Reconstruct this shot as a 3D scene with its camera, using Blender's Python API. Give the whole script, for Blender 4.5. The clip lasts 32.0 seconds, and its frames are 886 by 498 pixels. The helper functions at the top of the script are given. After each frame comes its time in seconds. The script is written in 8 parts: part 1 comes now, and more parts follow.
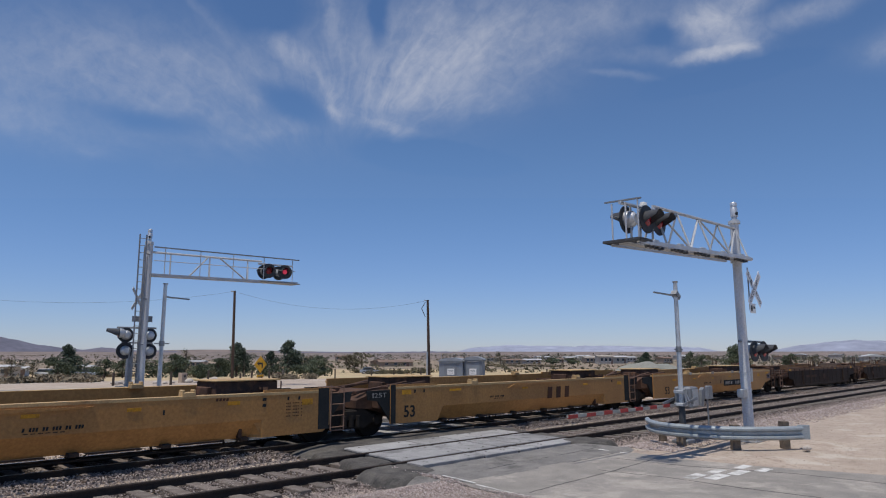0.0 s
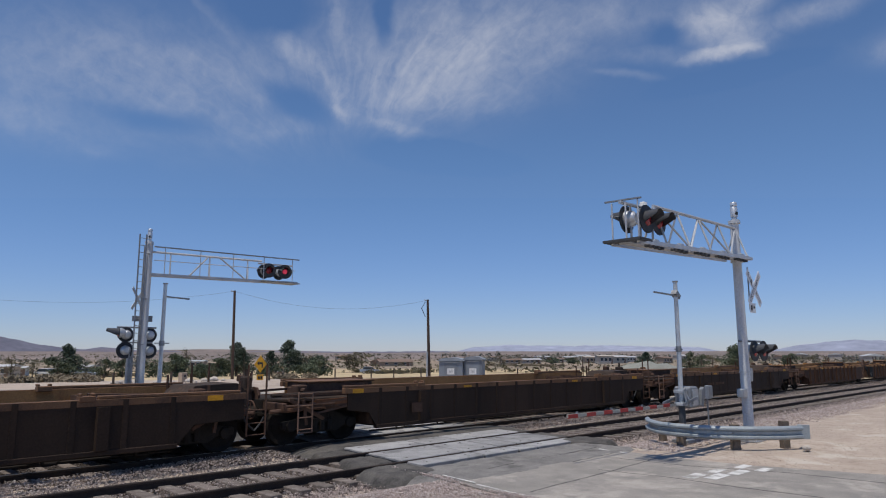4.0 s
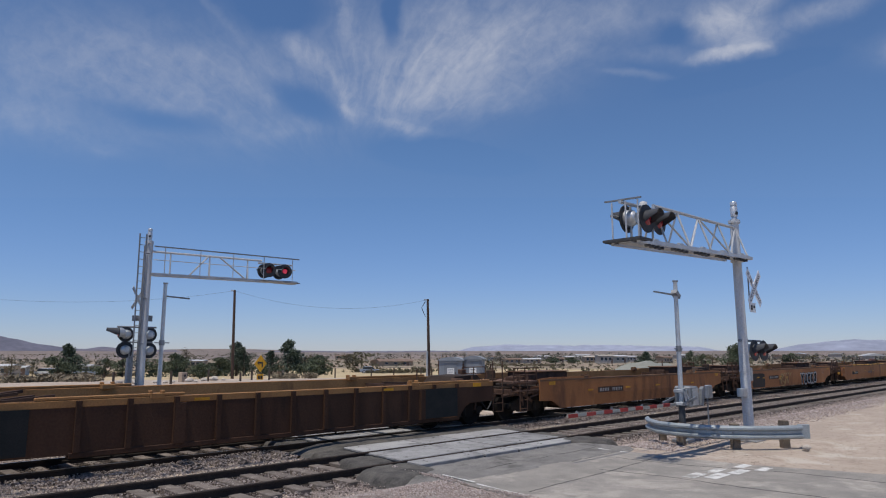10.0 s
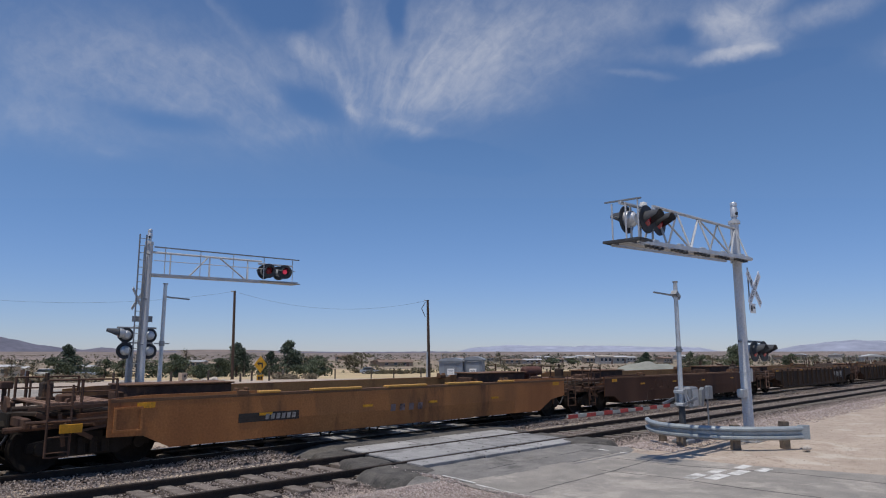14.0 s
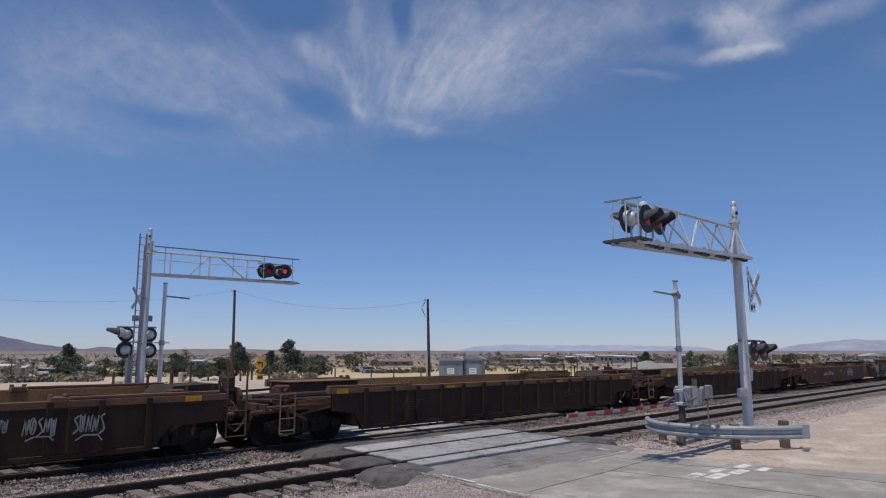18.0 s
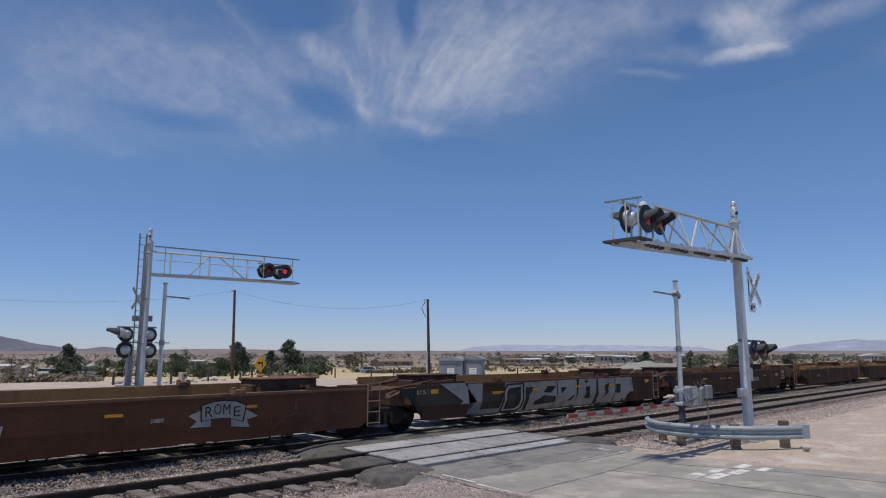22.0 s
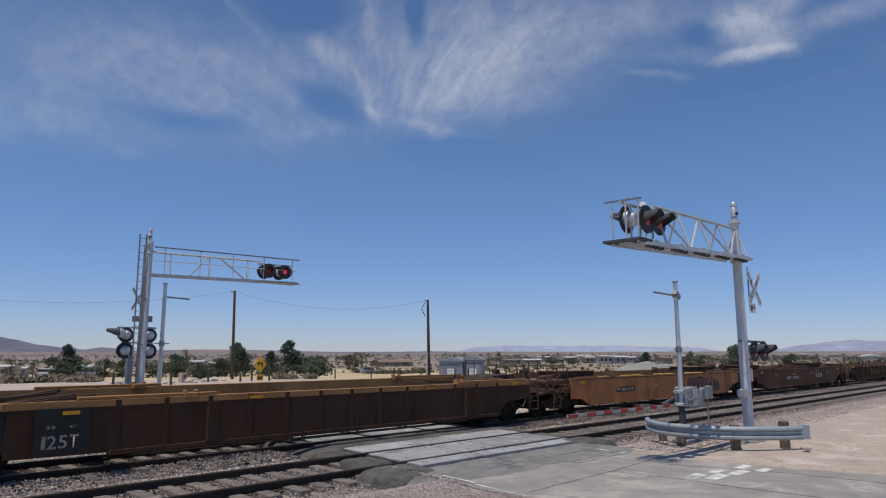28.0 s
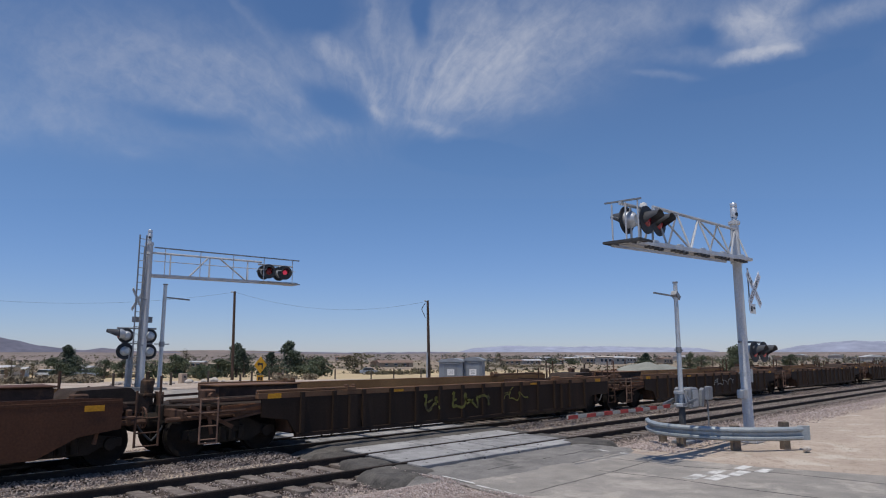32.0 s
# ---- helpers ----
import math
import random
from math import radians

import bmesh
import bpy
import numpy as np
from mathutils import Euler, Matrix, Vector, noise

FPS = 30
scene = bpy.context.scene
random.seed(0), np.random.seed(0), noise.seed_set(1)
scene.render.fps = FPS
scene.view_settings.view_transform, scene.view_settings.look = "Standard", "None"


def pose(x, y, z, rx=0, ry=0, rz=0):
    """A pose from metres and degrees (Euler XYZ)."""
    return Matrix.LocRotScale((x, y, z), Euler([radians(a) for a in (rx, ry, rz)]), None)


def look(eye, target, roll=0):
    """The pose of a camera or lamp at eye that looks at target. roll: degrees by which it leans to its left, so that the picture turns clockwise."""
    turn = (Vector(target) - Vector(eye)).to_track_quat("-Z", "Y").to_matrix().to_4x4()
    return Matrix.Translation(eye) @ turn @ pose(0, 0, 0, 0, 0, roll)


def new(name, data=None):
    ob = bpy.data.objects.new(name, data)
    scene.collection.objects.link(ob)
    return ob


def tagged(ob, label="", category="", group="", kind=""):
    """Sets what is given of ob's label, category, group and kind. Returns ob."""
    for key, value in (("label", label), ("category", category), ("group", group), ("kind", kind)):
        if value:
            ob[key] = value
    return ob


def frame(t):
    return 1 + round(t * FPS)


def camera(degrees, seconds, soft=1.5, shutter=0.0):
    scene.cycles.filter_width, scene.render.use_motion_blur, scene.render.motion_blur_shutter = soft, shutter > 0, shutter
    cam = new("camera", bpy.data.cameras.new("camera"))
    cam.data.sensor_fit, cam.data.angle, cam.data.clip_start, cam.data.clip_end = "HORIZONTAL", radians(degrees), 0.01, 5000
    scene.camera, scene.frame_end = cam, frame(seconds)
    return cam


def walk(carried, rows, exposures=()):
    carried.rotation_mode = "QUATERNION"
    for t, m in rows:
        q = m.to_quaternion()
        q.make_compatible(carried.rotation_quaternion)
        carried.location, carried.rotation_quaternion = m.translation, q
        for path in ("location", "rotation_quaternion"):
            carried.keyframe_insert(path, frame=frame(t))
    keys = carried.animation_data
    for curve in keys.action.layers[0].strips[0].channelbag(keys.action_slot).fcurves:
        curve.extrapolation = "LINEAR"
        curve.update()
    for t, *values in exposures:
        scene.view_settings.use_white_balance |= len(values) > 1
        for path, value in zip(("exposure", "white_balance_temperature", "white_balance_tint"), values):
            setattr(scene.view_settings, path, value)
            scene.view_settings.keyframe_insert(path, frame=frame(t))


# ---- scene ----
# World: x runs along the tracks, y across them away from the viewer, z = 0 is the top of the rails.
EYE = Vector((0.0, 0.0, 2.22))
AIM = Vector((0.69953, 0.69744, 0.15570))


def tilted(up):
    """The camera's pose, tipped upwards by a few thousandths of a radian."""
    side = AIM.cross(Vector((0, 0, 1))).normalized()
    way = AIM.copy()
    way.rotate(Matrix.Rotation(up, 3, side))
    return look(EYE, EYE + way * 10)


# the tripod's small tremble, in thousandths of a radian
TREMBLE = ((0, .2), (.5, -1.4), (1, -1), (1.5, 1), (2, .7), (2.5, -.2), (3, 3), (3.5, -.6), (4.5, .4), (5.5, 1.5), (6, 1.1), (6.5, 2.3),
           (7, -.4), (8, .2), (9, -.2), (10, -1), (11, -.2), (12, .2), (13, .1), (13.5, -1), (14, .2), (16.5, -.2), (17, .2), (17.5, .7),
           (18, -1), (18.5, 1), (19, -.2), (20, .2), (20.5, -1), (21, .1), (22, -.9), (23, -.6), (24, .2), (25, .1), (28, .1), (29, -.1),
           (29.5, 1), (30, -1.5), (30.5, -.2), (31, -.4), (31.5, -1), (32, 1.2))

cam = camera(67.2, 32.0, soft=1.1)
walk(cam, [(t, tilted(m * 0.00085)) for t, m in TREMBLE])

# ---- light ----
SUN_TO = Vector((-0.29, -0.05, 1.0)).normalized()
world = bpy.data.worlds.new("world")
scene.world = world
world.use_nodes = True
wn = world.node_tree
wn.nodes.clear()
sky = wn.nodes.new("ShaderNodeTexSky")
sky.sky_type = "NISHITA"
sky.sun_disc = False
sky.sun_elevation = math.asin(SUN_TO.z)
sky.sun_rotation = math.atan2(SUN_TO.x, SUN_TO.y)
sky.altitude = 700
sky.air_density = 1.0
sky.dust_density = 0.12
sky.ozone_density = 5.0
wbg = wn.nodes.new("ShaderNodeBackground")
wbg.inputs["Strength"].default_value = 0.102
wout = wn.nodes.new("ShaderNodeOutputWorld")
hue = wn.nodes.new("ShaderNodeMix")
hue.data_type, hue.blend_type = "RGBA", "MULTIPLY"
hue.inputs[0].default_value = 1.0
hue.inputs[7].default_value = (0.865, 1.0, 1.14, 1)
wn.links.new(sky.outputs[0], hue.inputs[6])
# dusty lavender air along the horizon
wtc = wn.nodes.new("ShaderNodeTexCoord")
wsp = wn.nodes.new("ShaderNodeSeparateXYZ")
wrg = wn.nodes.new("ShaderNodeMapRange")
wrg.interpolation_type = "SMOOTHSTEP"
wrg.inputs["From Min"].default_value, wrg.inputs["From Max"].default_value = -0.02, 0.32
wmx = wn.nodes.new("ShaderNodeMix")
wmx.data_type = "RGBA"
wmx.inputs[6].default_value = (0.865, 0.80, 0.965, 1)
wmx.inputs[7].default_value = (1, 1, 1, 1)
wml = wn.nodes.new("ShaderNodeMix")
wml.data_type, wml.blend_type = "RGBA", "MULTIPLY"
wml.inputs[0].default_value = 1.0
wn.links.new(wtc.outputs["Generated"], wsp.inputs[0])
wn.links.new(wsp.outputs[2], wrg.inputs["Value"])
wn.links.new(wrg.outputs[0], wmx.inputs[0])
wn.links.new(hue.outputs[2], wml.inputs[6])
wn.links.new(wmx.outputs[2], wml.inputs[7])
wn.links.new(wml.outputs[2], wbg.inputs[0])
wn.links.new(wbg.outputs[0], wout.inputs[0])
sun = new("sun", bpy.data.lights.new("sun", "SUN"))
sun.data.energy = 4.0
sun.data.angle = radians(0.5)
sun.data.color = (1.0, 0.93, 0.84)
sun.matrix_world = look(SUN_TO * 100, (0, 0, 0))
scene.view_settings.exposure = -0.2


# ---- building tools ----
class Shape:
    """Gathers the corners and faces of one mesh."""

    def __init__(self):
        self.v, self.f = [], []

    def add(self, verts, faces):
        n = len(self.v)
        self.v += [tuple(p) for p in verts]
        self.f += [tuple(n + i for i in f) for f in faces]
        return self

    def box(self, x0, x1, y0, y1, z0, z1, ch=0.0):
        if ch <= 0:
            return self.add([(x, y, z) for z in (z0, z1) for y in (y0, y1) for x in (x0, x1)],
                            [(0, 2, 3, 1), (4, 5, 7, 6), (0, 1, 5, 4), (2, 6, 7, 3), (0, 4, 6, 2), (1, 3, 7, 5)])
        bm = bmesh.new()
        bmesh.ops.create_cube(bm, size=1, matrix=Matrix.LocRotScale(((x0 + x1) / 2, (y0 + y1) / 2, (z0 + z1) / 2), None, (abs(x1 - x0), abs(y1 - y0), abs(z1 - z0))))
        bmesh.ops.bevel(bm, geom=bm.edges[:], offset=ch, segments=1, affect="EDGES")
        return self.take(bm)

    def take(self, bm):
        bm.verts.ensure_lookup_table()
        bm.verts.index_update()
        self.add([v.co for v in bm.verts], [[v.index for v in f.verts] for f in bm.faces])
        bm.free()
        return self

    def rod(self, p, q, r, r2=None, seg=10, caps=True):
        p, q = Vector(p), Vector(q)
        r2 = r if r2 is None else r2
        t = (q - p).normalized()
        a = t.orthogonal().normalized()
        b = t.cross(a)
        ring = [(math.cos(i * 2 * math.pi / seg), math.sin(i * 2 * math.pi / seg)) for i in range(seg)]
        vs = [p + (a * c + b * s) * r for c, s in ring] + [q + (a * c + b * s) * r2 for c, s in ring]
        fs = [(i, (i + 1) % seg, seg + (i + 1) % seg, seg + i) for i in range(seg)]
        if caps:
            fs += [tuple(range(seg - 1, -1, -1)), tuple(range(seg, 2 * seg))]
        return self.add(vs, fs)

    def bar(self, p, q, w, h, up=(0, 0, 1)):
        """A square bar from p to q, w wide and h high."""
        p, q = Vector(p), Vector(q)
        t = (q - p).normalized()
        s = t.cross(Vector(up))
        s = s.normalized() if s.length > 1e-5 else t.orthogonal().normalized()
        u = s.cross(t)
        c = ((-1, -1), (1, -1), (1, 1), (-1, 1))
        return self.add([e + s * (i * w / 2) + u * (j * h / 2) for e in (p, q) for i, j in c],
                        [(3, 2, 1, 0), (4, 5, 6, 7), (0, 1, 5, 4), (1, 2, 6, 5), (2, 3, 7, 6), (3, 0, 4, 7)])

    def prism(self, outline, axis, a, b):
        """An outline of (u, v) pairs pushed along an axis from a to b."""
        n = len(outline)

        def at(u, v, w):
            return {"x": (w, u, v), "y": (u, w, v), "z": (u, v, w)}[axis]
        self.add([at(u, v, w) for w in (a, b) for u, v in outline],
                 [tuple(range(n - 1, -1, -1)), tuple(range(n, 2 * n))] + [(i, (i + 1) % n, n + (i + 1) % n, n + i) for i in range(n)])
        return self

    def turned(self, outline, centre, axis, seg=20):
        """An outline of (radius, along) turned round an axis."""
        c, t = Vector(centre), Vector(axis).normalized()
        a = t.orthogonal().normalized()
        b = t.cross(a)
        vs = []
        for r, h in outline:
            for i in range(seg):
                w = i * 2 * math.pi / seg
                vs.append(c + t * h + (a * math.cos(w) + b * math.sin(w)) * r)
        fs = [(k * seg + i, k * seg + (i + 1) % seg, (k + 1) * seg + (i + 1) % seg, (k + 1) * seg + i)
              for k in range(len(outline) - 1) for i in range(seg)]
        return self.add(vs, fs)

    def sweep(self, outline, path, ups=(0, 0, 1), closed=False):
        """An outline of (side, up) pairs carried along a path of points."""
        n, pts = len(outline), [Vector(p) for p in path]
        vs = []
        for i, p in enumerate(pts):
            t = (pts[min(i + 1, len(pts) - 1)] - pts[max(i - 1, 0)]).normalized()
            s = t.cross(Vector(ups)).normalized()
            u = s.cross(t)
            vs += [p + s * a + u * b for a, b in outline]
        m = n if closed else n - 1
        fs = [(k * n + i, k * n + (i + 1) % n, (k + 1) * n + (i + 1) % n, (k + 1) * n + i) for k in range(len(pts) - 1) for i in range(m)]
        if closed:
            fs += [tuple(range(n - 1, -1, -1)), tuple(range((len(pts) - 1) * n, len(pts) * n))]
        return self.add(vs, fs)

    def mesh(self, name, material=None, smooth=False):
        me = bpy.data.meshes.new(name)
        me.from_pydata(self.v, [], self.f)
        bm = bmesh.new()
        bm.from_mesh(me)
        bmesh.ops.recalc_face_normals(bm, faces=bm.faces[:])
        bm.to_mesh(me)
        bm.free()
        if material:
            me.materials.append(material)
        if smooth:
            me.polygons.foreach_set("use_smooth", [True] * len(me.polygons))
            me.set_sharp_from_angle(angle=radians(38))
        return me


def part(name, shape, material, parent, label="", smooth=False, m=None, kind=""):
    """ONE mesh object under a thing or a part; shape is a Shape or a ready mesh."""
    me = shape if isinstance(shape, bpy.types.Mesh) else shape.mesh(name, material, smooth)
    ob = new(name, me)
    ob.parent = parent
    if m is not None:
        ob.matrix_basis = m
    return tagged(ob, label, kind=kind)


def thing(name, label, category, m=None, group="", kind=""):
    ob = new(name)
    ob.empty_display_size = 0.3
    if m is not None:
        ob.matrix_basis = m
    return tagged(ob, label, category, group, kind)


def solid(name, shape, material, label, category, group="", kind="", smooth=False, m=None):
    me = shape if isinstance(shape, bpy.types.Mesh) else shape.mesh(name, material, smooth)
    ob = new(name, me)
    if m is not None:
        ob.matrix_basis = m
    return tagged(ob, label, category, group, kind)


def letters(text, height, material, width=0.0, depth=0.004, bold=0.0, shear=0.0):
    """Writing in the built-in font as a mesh in the xz plane that faces -y, its lower left corner at the origin."""
    cu = bpy.data.curves.new("writing", "FONT")
    cu.body, cu.size, cu.extrude, cu.offset, cu.shear = text, 1.0, 0.0, bold, shear
    cu.resolution_u = 3
    ob = bpy.data.objects.new("writing", cu)
    scene.collection.objects.link(ob)
    bpy.context.view_layer.update()
    me = bpy.data.meshes.new_from_object(ob.evaluated_get(bpy.context.evaluated_depsgraph_get()))
    bpy.data.objects.remove(ob)
    bpy.data.curves.remove(cu)
    co = np.empty(len(me.vertices) * 3)
    me.vertices.foreach_get("co", co)
    co = co.reshape(-1, 3)
    co[:, :2] -= co[:, :2].min(0)
    size = co[:, :2].max(0)
    sy = height / size[1]
    sx = width / size[0] if width else sy
    out = np.stack([co[:, 0] * sx, np.zeros(len(co)), co[:, 1] * sy], 1)
    me.vertices.foreach_set("co", out.ravel())
    me.materials.clear()
    me.materials.append(material)
    me.update()
    return me


def spell(name, text, height, width, material, parent, m, label="", bold=0.0, shear=0.0):
    """Writing as one part to a character, side by side over the given width."""
    share = [.45 if c in "I1" else 1.0 for c in text]
    cell = width / sum(share)
    x = 0.0
    for c, w in zip(text, share):
        part(name, letters(c, height, material, cell * w * .82, bold=bold, shear=shear), None, parent, label, m=m @ pose(x + cell * w * .09, 0, 0))
        x += cell * w


# ---- materials ----
def surface(name, base, second, scale=3.0, rough=0.7, metal=0.0, bump=0.25, grain=40.0, stain=None, stain_at=0.62, vary=0.12, streak=1.0, spec=0.35):
    """A worn surface: two colours at a coarse scale, fine grain, optional stains, a little difference from object to object."""
    m = bpy.data.materials.new(name)
    m.use_nodes = True
    nt = m.node_tree
    nd, ln = nt.nodes, nt.links
    bs = nd["Principled BSDF"]
    tc = nd.new("ShaderNodeTexCoord")
    oi = nd.new("ShaderNodeObjectInfo")
    sh = nd.new("ShaderNodeVectorMath")
    sh.operation = "MULTIPLY_ADD"
    cx = nd.new("ShaderNodeCombineXYZ")
    for i in range(3):
        ln.new(oi.outputs["Random"], cx.inputs[i])
    sc = nd.new("ShaderNodeVectorMath")
    sc.operation = "SCALE"
    sc.inputs["Scale"].default_value = 37.0
    ln.new(cx.outputs[0], sc.inputs[0])
    sh.inputs[1].default_value = (1, 1, streak)
    ln.new(tc.outputs["Object"], sh.inputs[0])
    ln.new(sc.outputs[0], sh.inputs[2])

    def noise_node(s, detail=4.0, rg=0.6):
        n = nd.new("ShaderNodeTexNoise")
        n.inputs["Scale"].default_value, n.inputs["Detail"].default_value, n.inputs["Roughness"].default_value = s, detail, rg
        ln.new(tc.outputs["Object"] if s == grain else sh.outputs[0], n.inputs["Vector"])
        return n

    def ramp(src, lo, hi):
        r = nd.new("ShaderNodeMapRange")
        r.inputs["From Min"].default_value, r.inputs["From Max"].default_value = lo, hi
        ln.new(src, r.inputs["Value"])
        return r.outputs[0]

    def mix(fac, a, b, kind="MIX"):
        x = nd.new("ShaderNodeMix")
        x.data_type, x.blend_type = "RGBA", kind
        for key, val in ((0, fac), (6, a), (7, b)):
            if isinstance(val, (int, float)):
                x.inputs[key].default_value = val
            elif isinstance(val, tuple):
                x.inputs[key].default_value = (*val, 1)
            else:
                ln.new(val, x.inputs[key])
        return x.outputs[2]

    big = noise_node(scale)
    fine = noise_node(grain, 3.0)
    col = mix(ramp(big.outputs[0], 0.35, 0.65), tuple(base), tuple(second))
    if stain:
        st = noise_node(scale * 0.55, 6.0, 0.7)
        col = mix(ramp(st.outputs[0], stain_at - 0.04, stain_at + 0.08), col, tuple(stain))
    g = nd.new("ShaderNodeMapRange")
    g.inputs["To Min"].default_value, g.inputs["To Max"].default_value = 0.78, 1.22
    g.inputs["From Min"].default_value, g.inputs["From Max"].default_value = 0.25, 0.75
    ln.new(fine.outputs[0], g.inputs["Value"])
    hv = nd.new("ShaderNodeMapRange")
    hv.inputs["To Min"].default_value, hv.inputs["To Max"].default_value = 1 - vary, 1 + vary
    ln.new(oi.outputs["Random"], hv.inputs["Value"])
    gm = nd.new("ShaderNodeMath")
    gm.operation = "MULTIPLY"
    ln.new(g.outputs[0], gm.inputs[0])
    ln.new(hv.outputs[0], gm.inputs[1])
    vs = nd.new("ShaderNodeVectorMath")
    vs.operation = "SCALE"
    ln.new(col, vs.inputs[0])
    ln.new(gm.outputs[0], vs.inputs["Scale"])
    ln.new(vs.outputs[0], bs.inputs["Base Color"])
    rr = nd.new("ShaderNodeMapRange")
    rr.inputs["To Min"].default_value, rr.inputs["To Max"].default_value = max(0.05, rough - 0.12), min(1.0, rough + 0.12)
    ln.new(big.outputs[0], rr.inputs["Value"])
    ln.new(rr.outputs[0], bs.inputs["Roughness"])
    bs.inputs["Metallic"].default_value = metal
    bs.inputs["Specular IOR Level"].default_value = spec
    if bump:
        bp = nd.new("ShaderNodeBump")
        bp.inputs["Strength"].default_value = bump
        bp.inputs["Distance"].default_value = 0.02
        ln.new(fine.outputs[0], bp.inputs["Height"])
        ln.new(bp.outputs[0], bs.inputs["Normal"])
    return m


M = {}
M["rail"] = surface("rail_steel", (.0323, .0256, .0228), (.0532, .0399, .0323), 6, .8, 0, .15, 60, spec=.2)
M["rail_top"] = surface("rail_head", (.33, .32, .31), (.24, .22, .2), 3, .3, .9, .05, 60)
M["tie"] = surface("tie_wood", (.19, .16, .14), (.12, .10, .086), 5, .9, 0, .5, 30, (.29, .255, .225), streak=1)
M["ballast"] = surface("ballast_bed", (.30, .265, .245), (.23, .2, .185), 1.5, .95, 0, .9, 45, (.19, .15, .13))
M["concrete"] = surface("crossing_concrete", (.34, .337, .335), (.255, .252, .25), 1.6, .9, 0, .4, 50, (.17, .168, .168), .55)
M["footing"] = surface("dirty_concrete", (.24, .235, .225), (.17, .168, .16), 2, .95, 0, .6, 30, (.12, .118, .115), .55)
M["asphalt_new"] = surface("dark_asphalt", (.075, .071, .067), (.12, .112, .103), 2.6, .97, 0, 1.0, 30, (.05, .048, .047), .56, spec=.15)
M["asphalt_mid"] = surface("patched_asphalt", (.165, .158, .15), (.22, .21, .197), 2.4, .97, 0, 1.0, 40, (.12, .115, .11), .55, spec=.15)
M["tar"] = surface("crack_tar", (.045, .043, .042), (.07, .066, .063), 3, .8, 0, .2, 40)
M["asphalt_old"] = surface("worn_asphalt", (.30, .275, .245), (.225, .21, .19), 1.7, .95, 0, .9, 45, (.38, .345, .305), .56)
M["line"] = surface("road_paint", (.70, .69, .66), (.55, .54, .52), 5, .85, 0, .2, 60, (.31, .295, .27), .52)
M["galv"] = surface("galvanised_steel", (.52, .535, .55), (.44, .455, .47), 3, .5, .2, .1, 50)
M["galv_dark"] = surface("dull_galvanised_steel", (.30, .31, .325), (.22, .23, .24), 3, .55, .5, .1, 50)
M["alu"] = surface("cast_aluminium", (.55, .57, .58), (.47, .48, .49), 4, .4, .6, .1, 50)
M["black"] = surface("black_paint", (.0252, .028, .0336), (.042, .0448, .0504), 4, .6, 0, .1, 60)
M["white"] = surface("white_reflective_sheet", (.78, .78, .76), (.7, .7, .68), 4, .6, 0, .05, 60)
M["yellow"] = surface("yellow_reflective_sheet", (.80, .42, .02), (.72, .36, .02), 4, .55, 0, .05, 60)
M["pole_wood"] = surface("creosoted_pole", (.085, .055, .04), (.055, .036, .028), 4, .9, 0, .4, 30, streak=.2)
M["post_wood"] = surface("weathered_post", (.19, .15, .115), (.12, .095, .075), 5, .9, 0, .5, 30)
M["shed"] = surface("grey_blue_panel", (.21, .235, .26), (.18, .2, .225), 1.2, .6, .1, .1, 30)
M["shed_roof"] = surface("grey_roof_sheet", (.25, .275, .30), (.21, .23, .25), 1.2, .6, .1, .1, 30)


# ---- ground ----
RAILS = ((10.80, 12.36), (14.78, 16.32))   # rail centre lines of the two tracks


def step(a, b, x):
    t = min(1.0, max(0.0, (x - a) / (b - a)))
    return t * t * (3 - 2 * t)


def ground_z(x, y):
    r = math.hypot(x, y)
    z = -0.03
    bed = step(8.6, 9.9, y) * (1 - step(17.4, 18.6, y))
    z -= 0.22 * bed
    rise = step(18.6, 25.0, y)
    z += 0.88 * rise * (1 - step(26, 72, r) * 0.95)
    z -= 2.1 * step(48, 158, r)
    if r > 700:
        z += ((r - 700) / 2300) ** 1.4 * 13 * (0.7 + 0.6 * noise.noise((x * .0006, y * .0006, 3)))
    if r < 400:
        z += 0.05 * noise.noise((x * .35, y * .35, 0)) * (1 - bed) * step(3, 20, r)
    else:
        z += 1.2 * noise.noise((x * .01, y * .01, 5))
    return z


def spaced(lo, hi, dense0, dense1, near):
    out = list(np.arange(dense0, dense1, near))
    s, v = near, dense1
    while v < hi:
        out.append(v)
        s *= 1.16
        v += s
    out.append(hi)
    s, v = near, dense0
    while v > lo:
        s *= 1.16
        v -= s
        out.append(max(v, lo))
    return sorted(set(out))


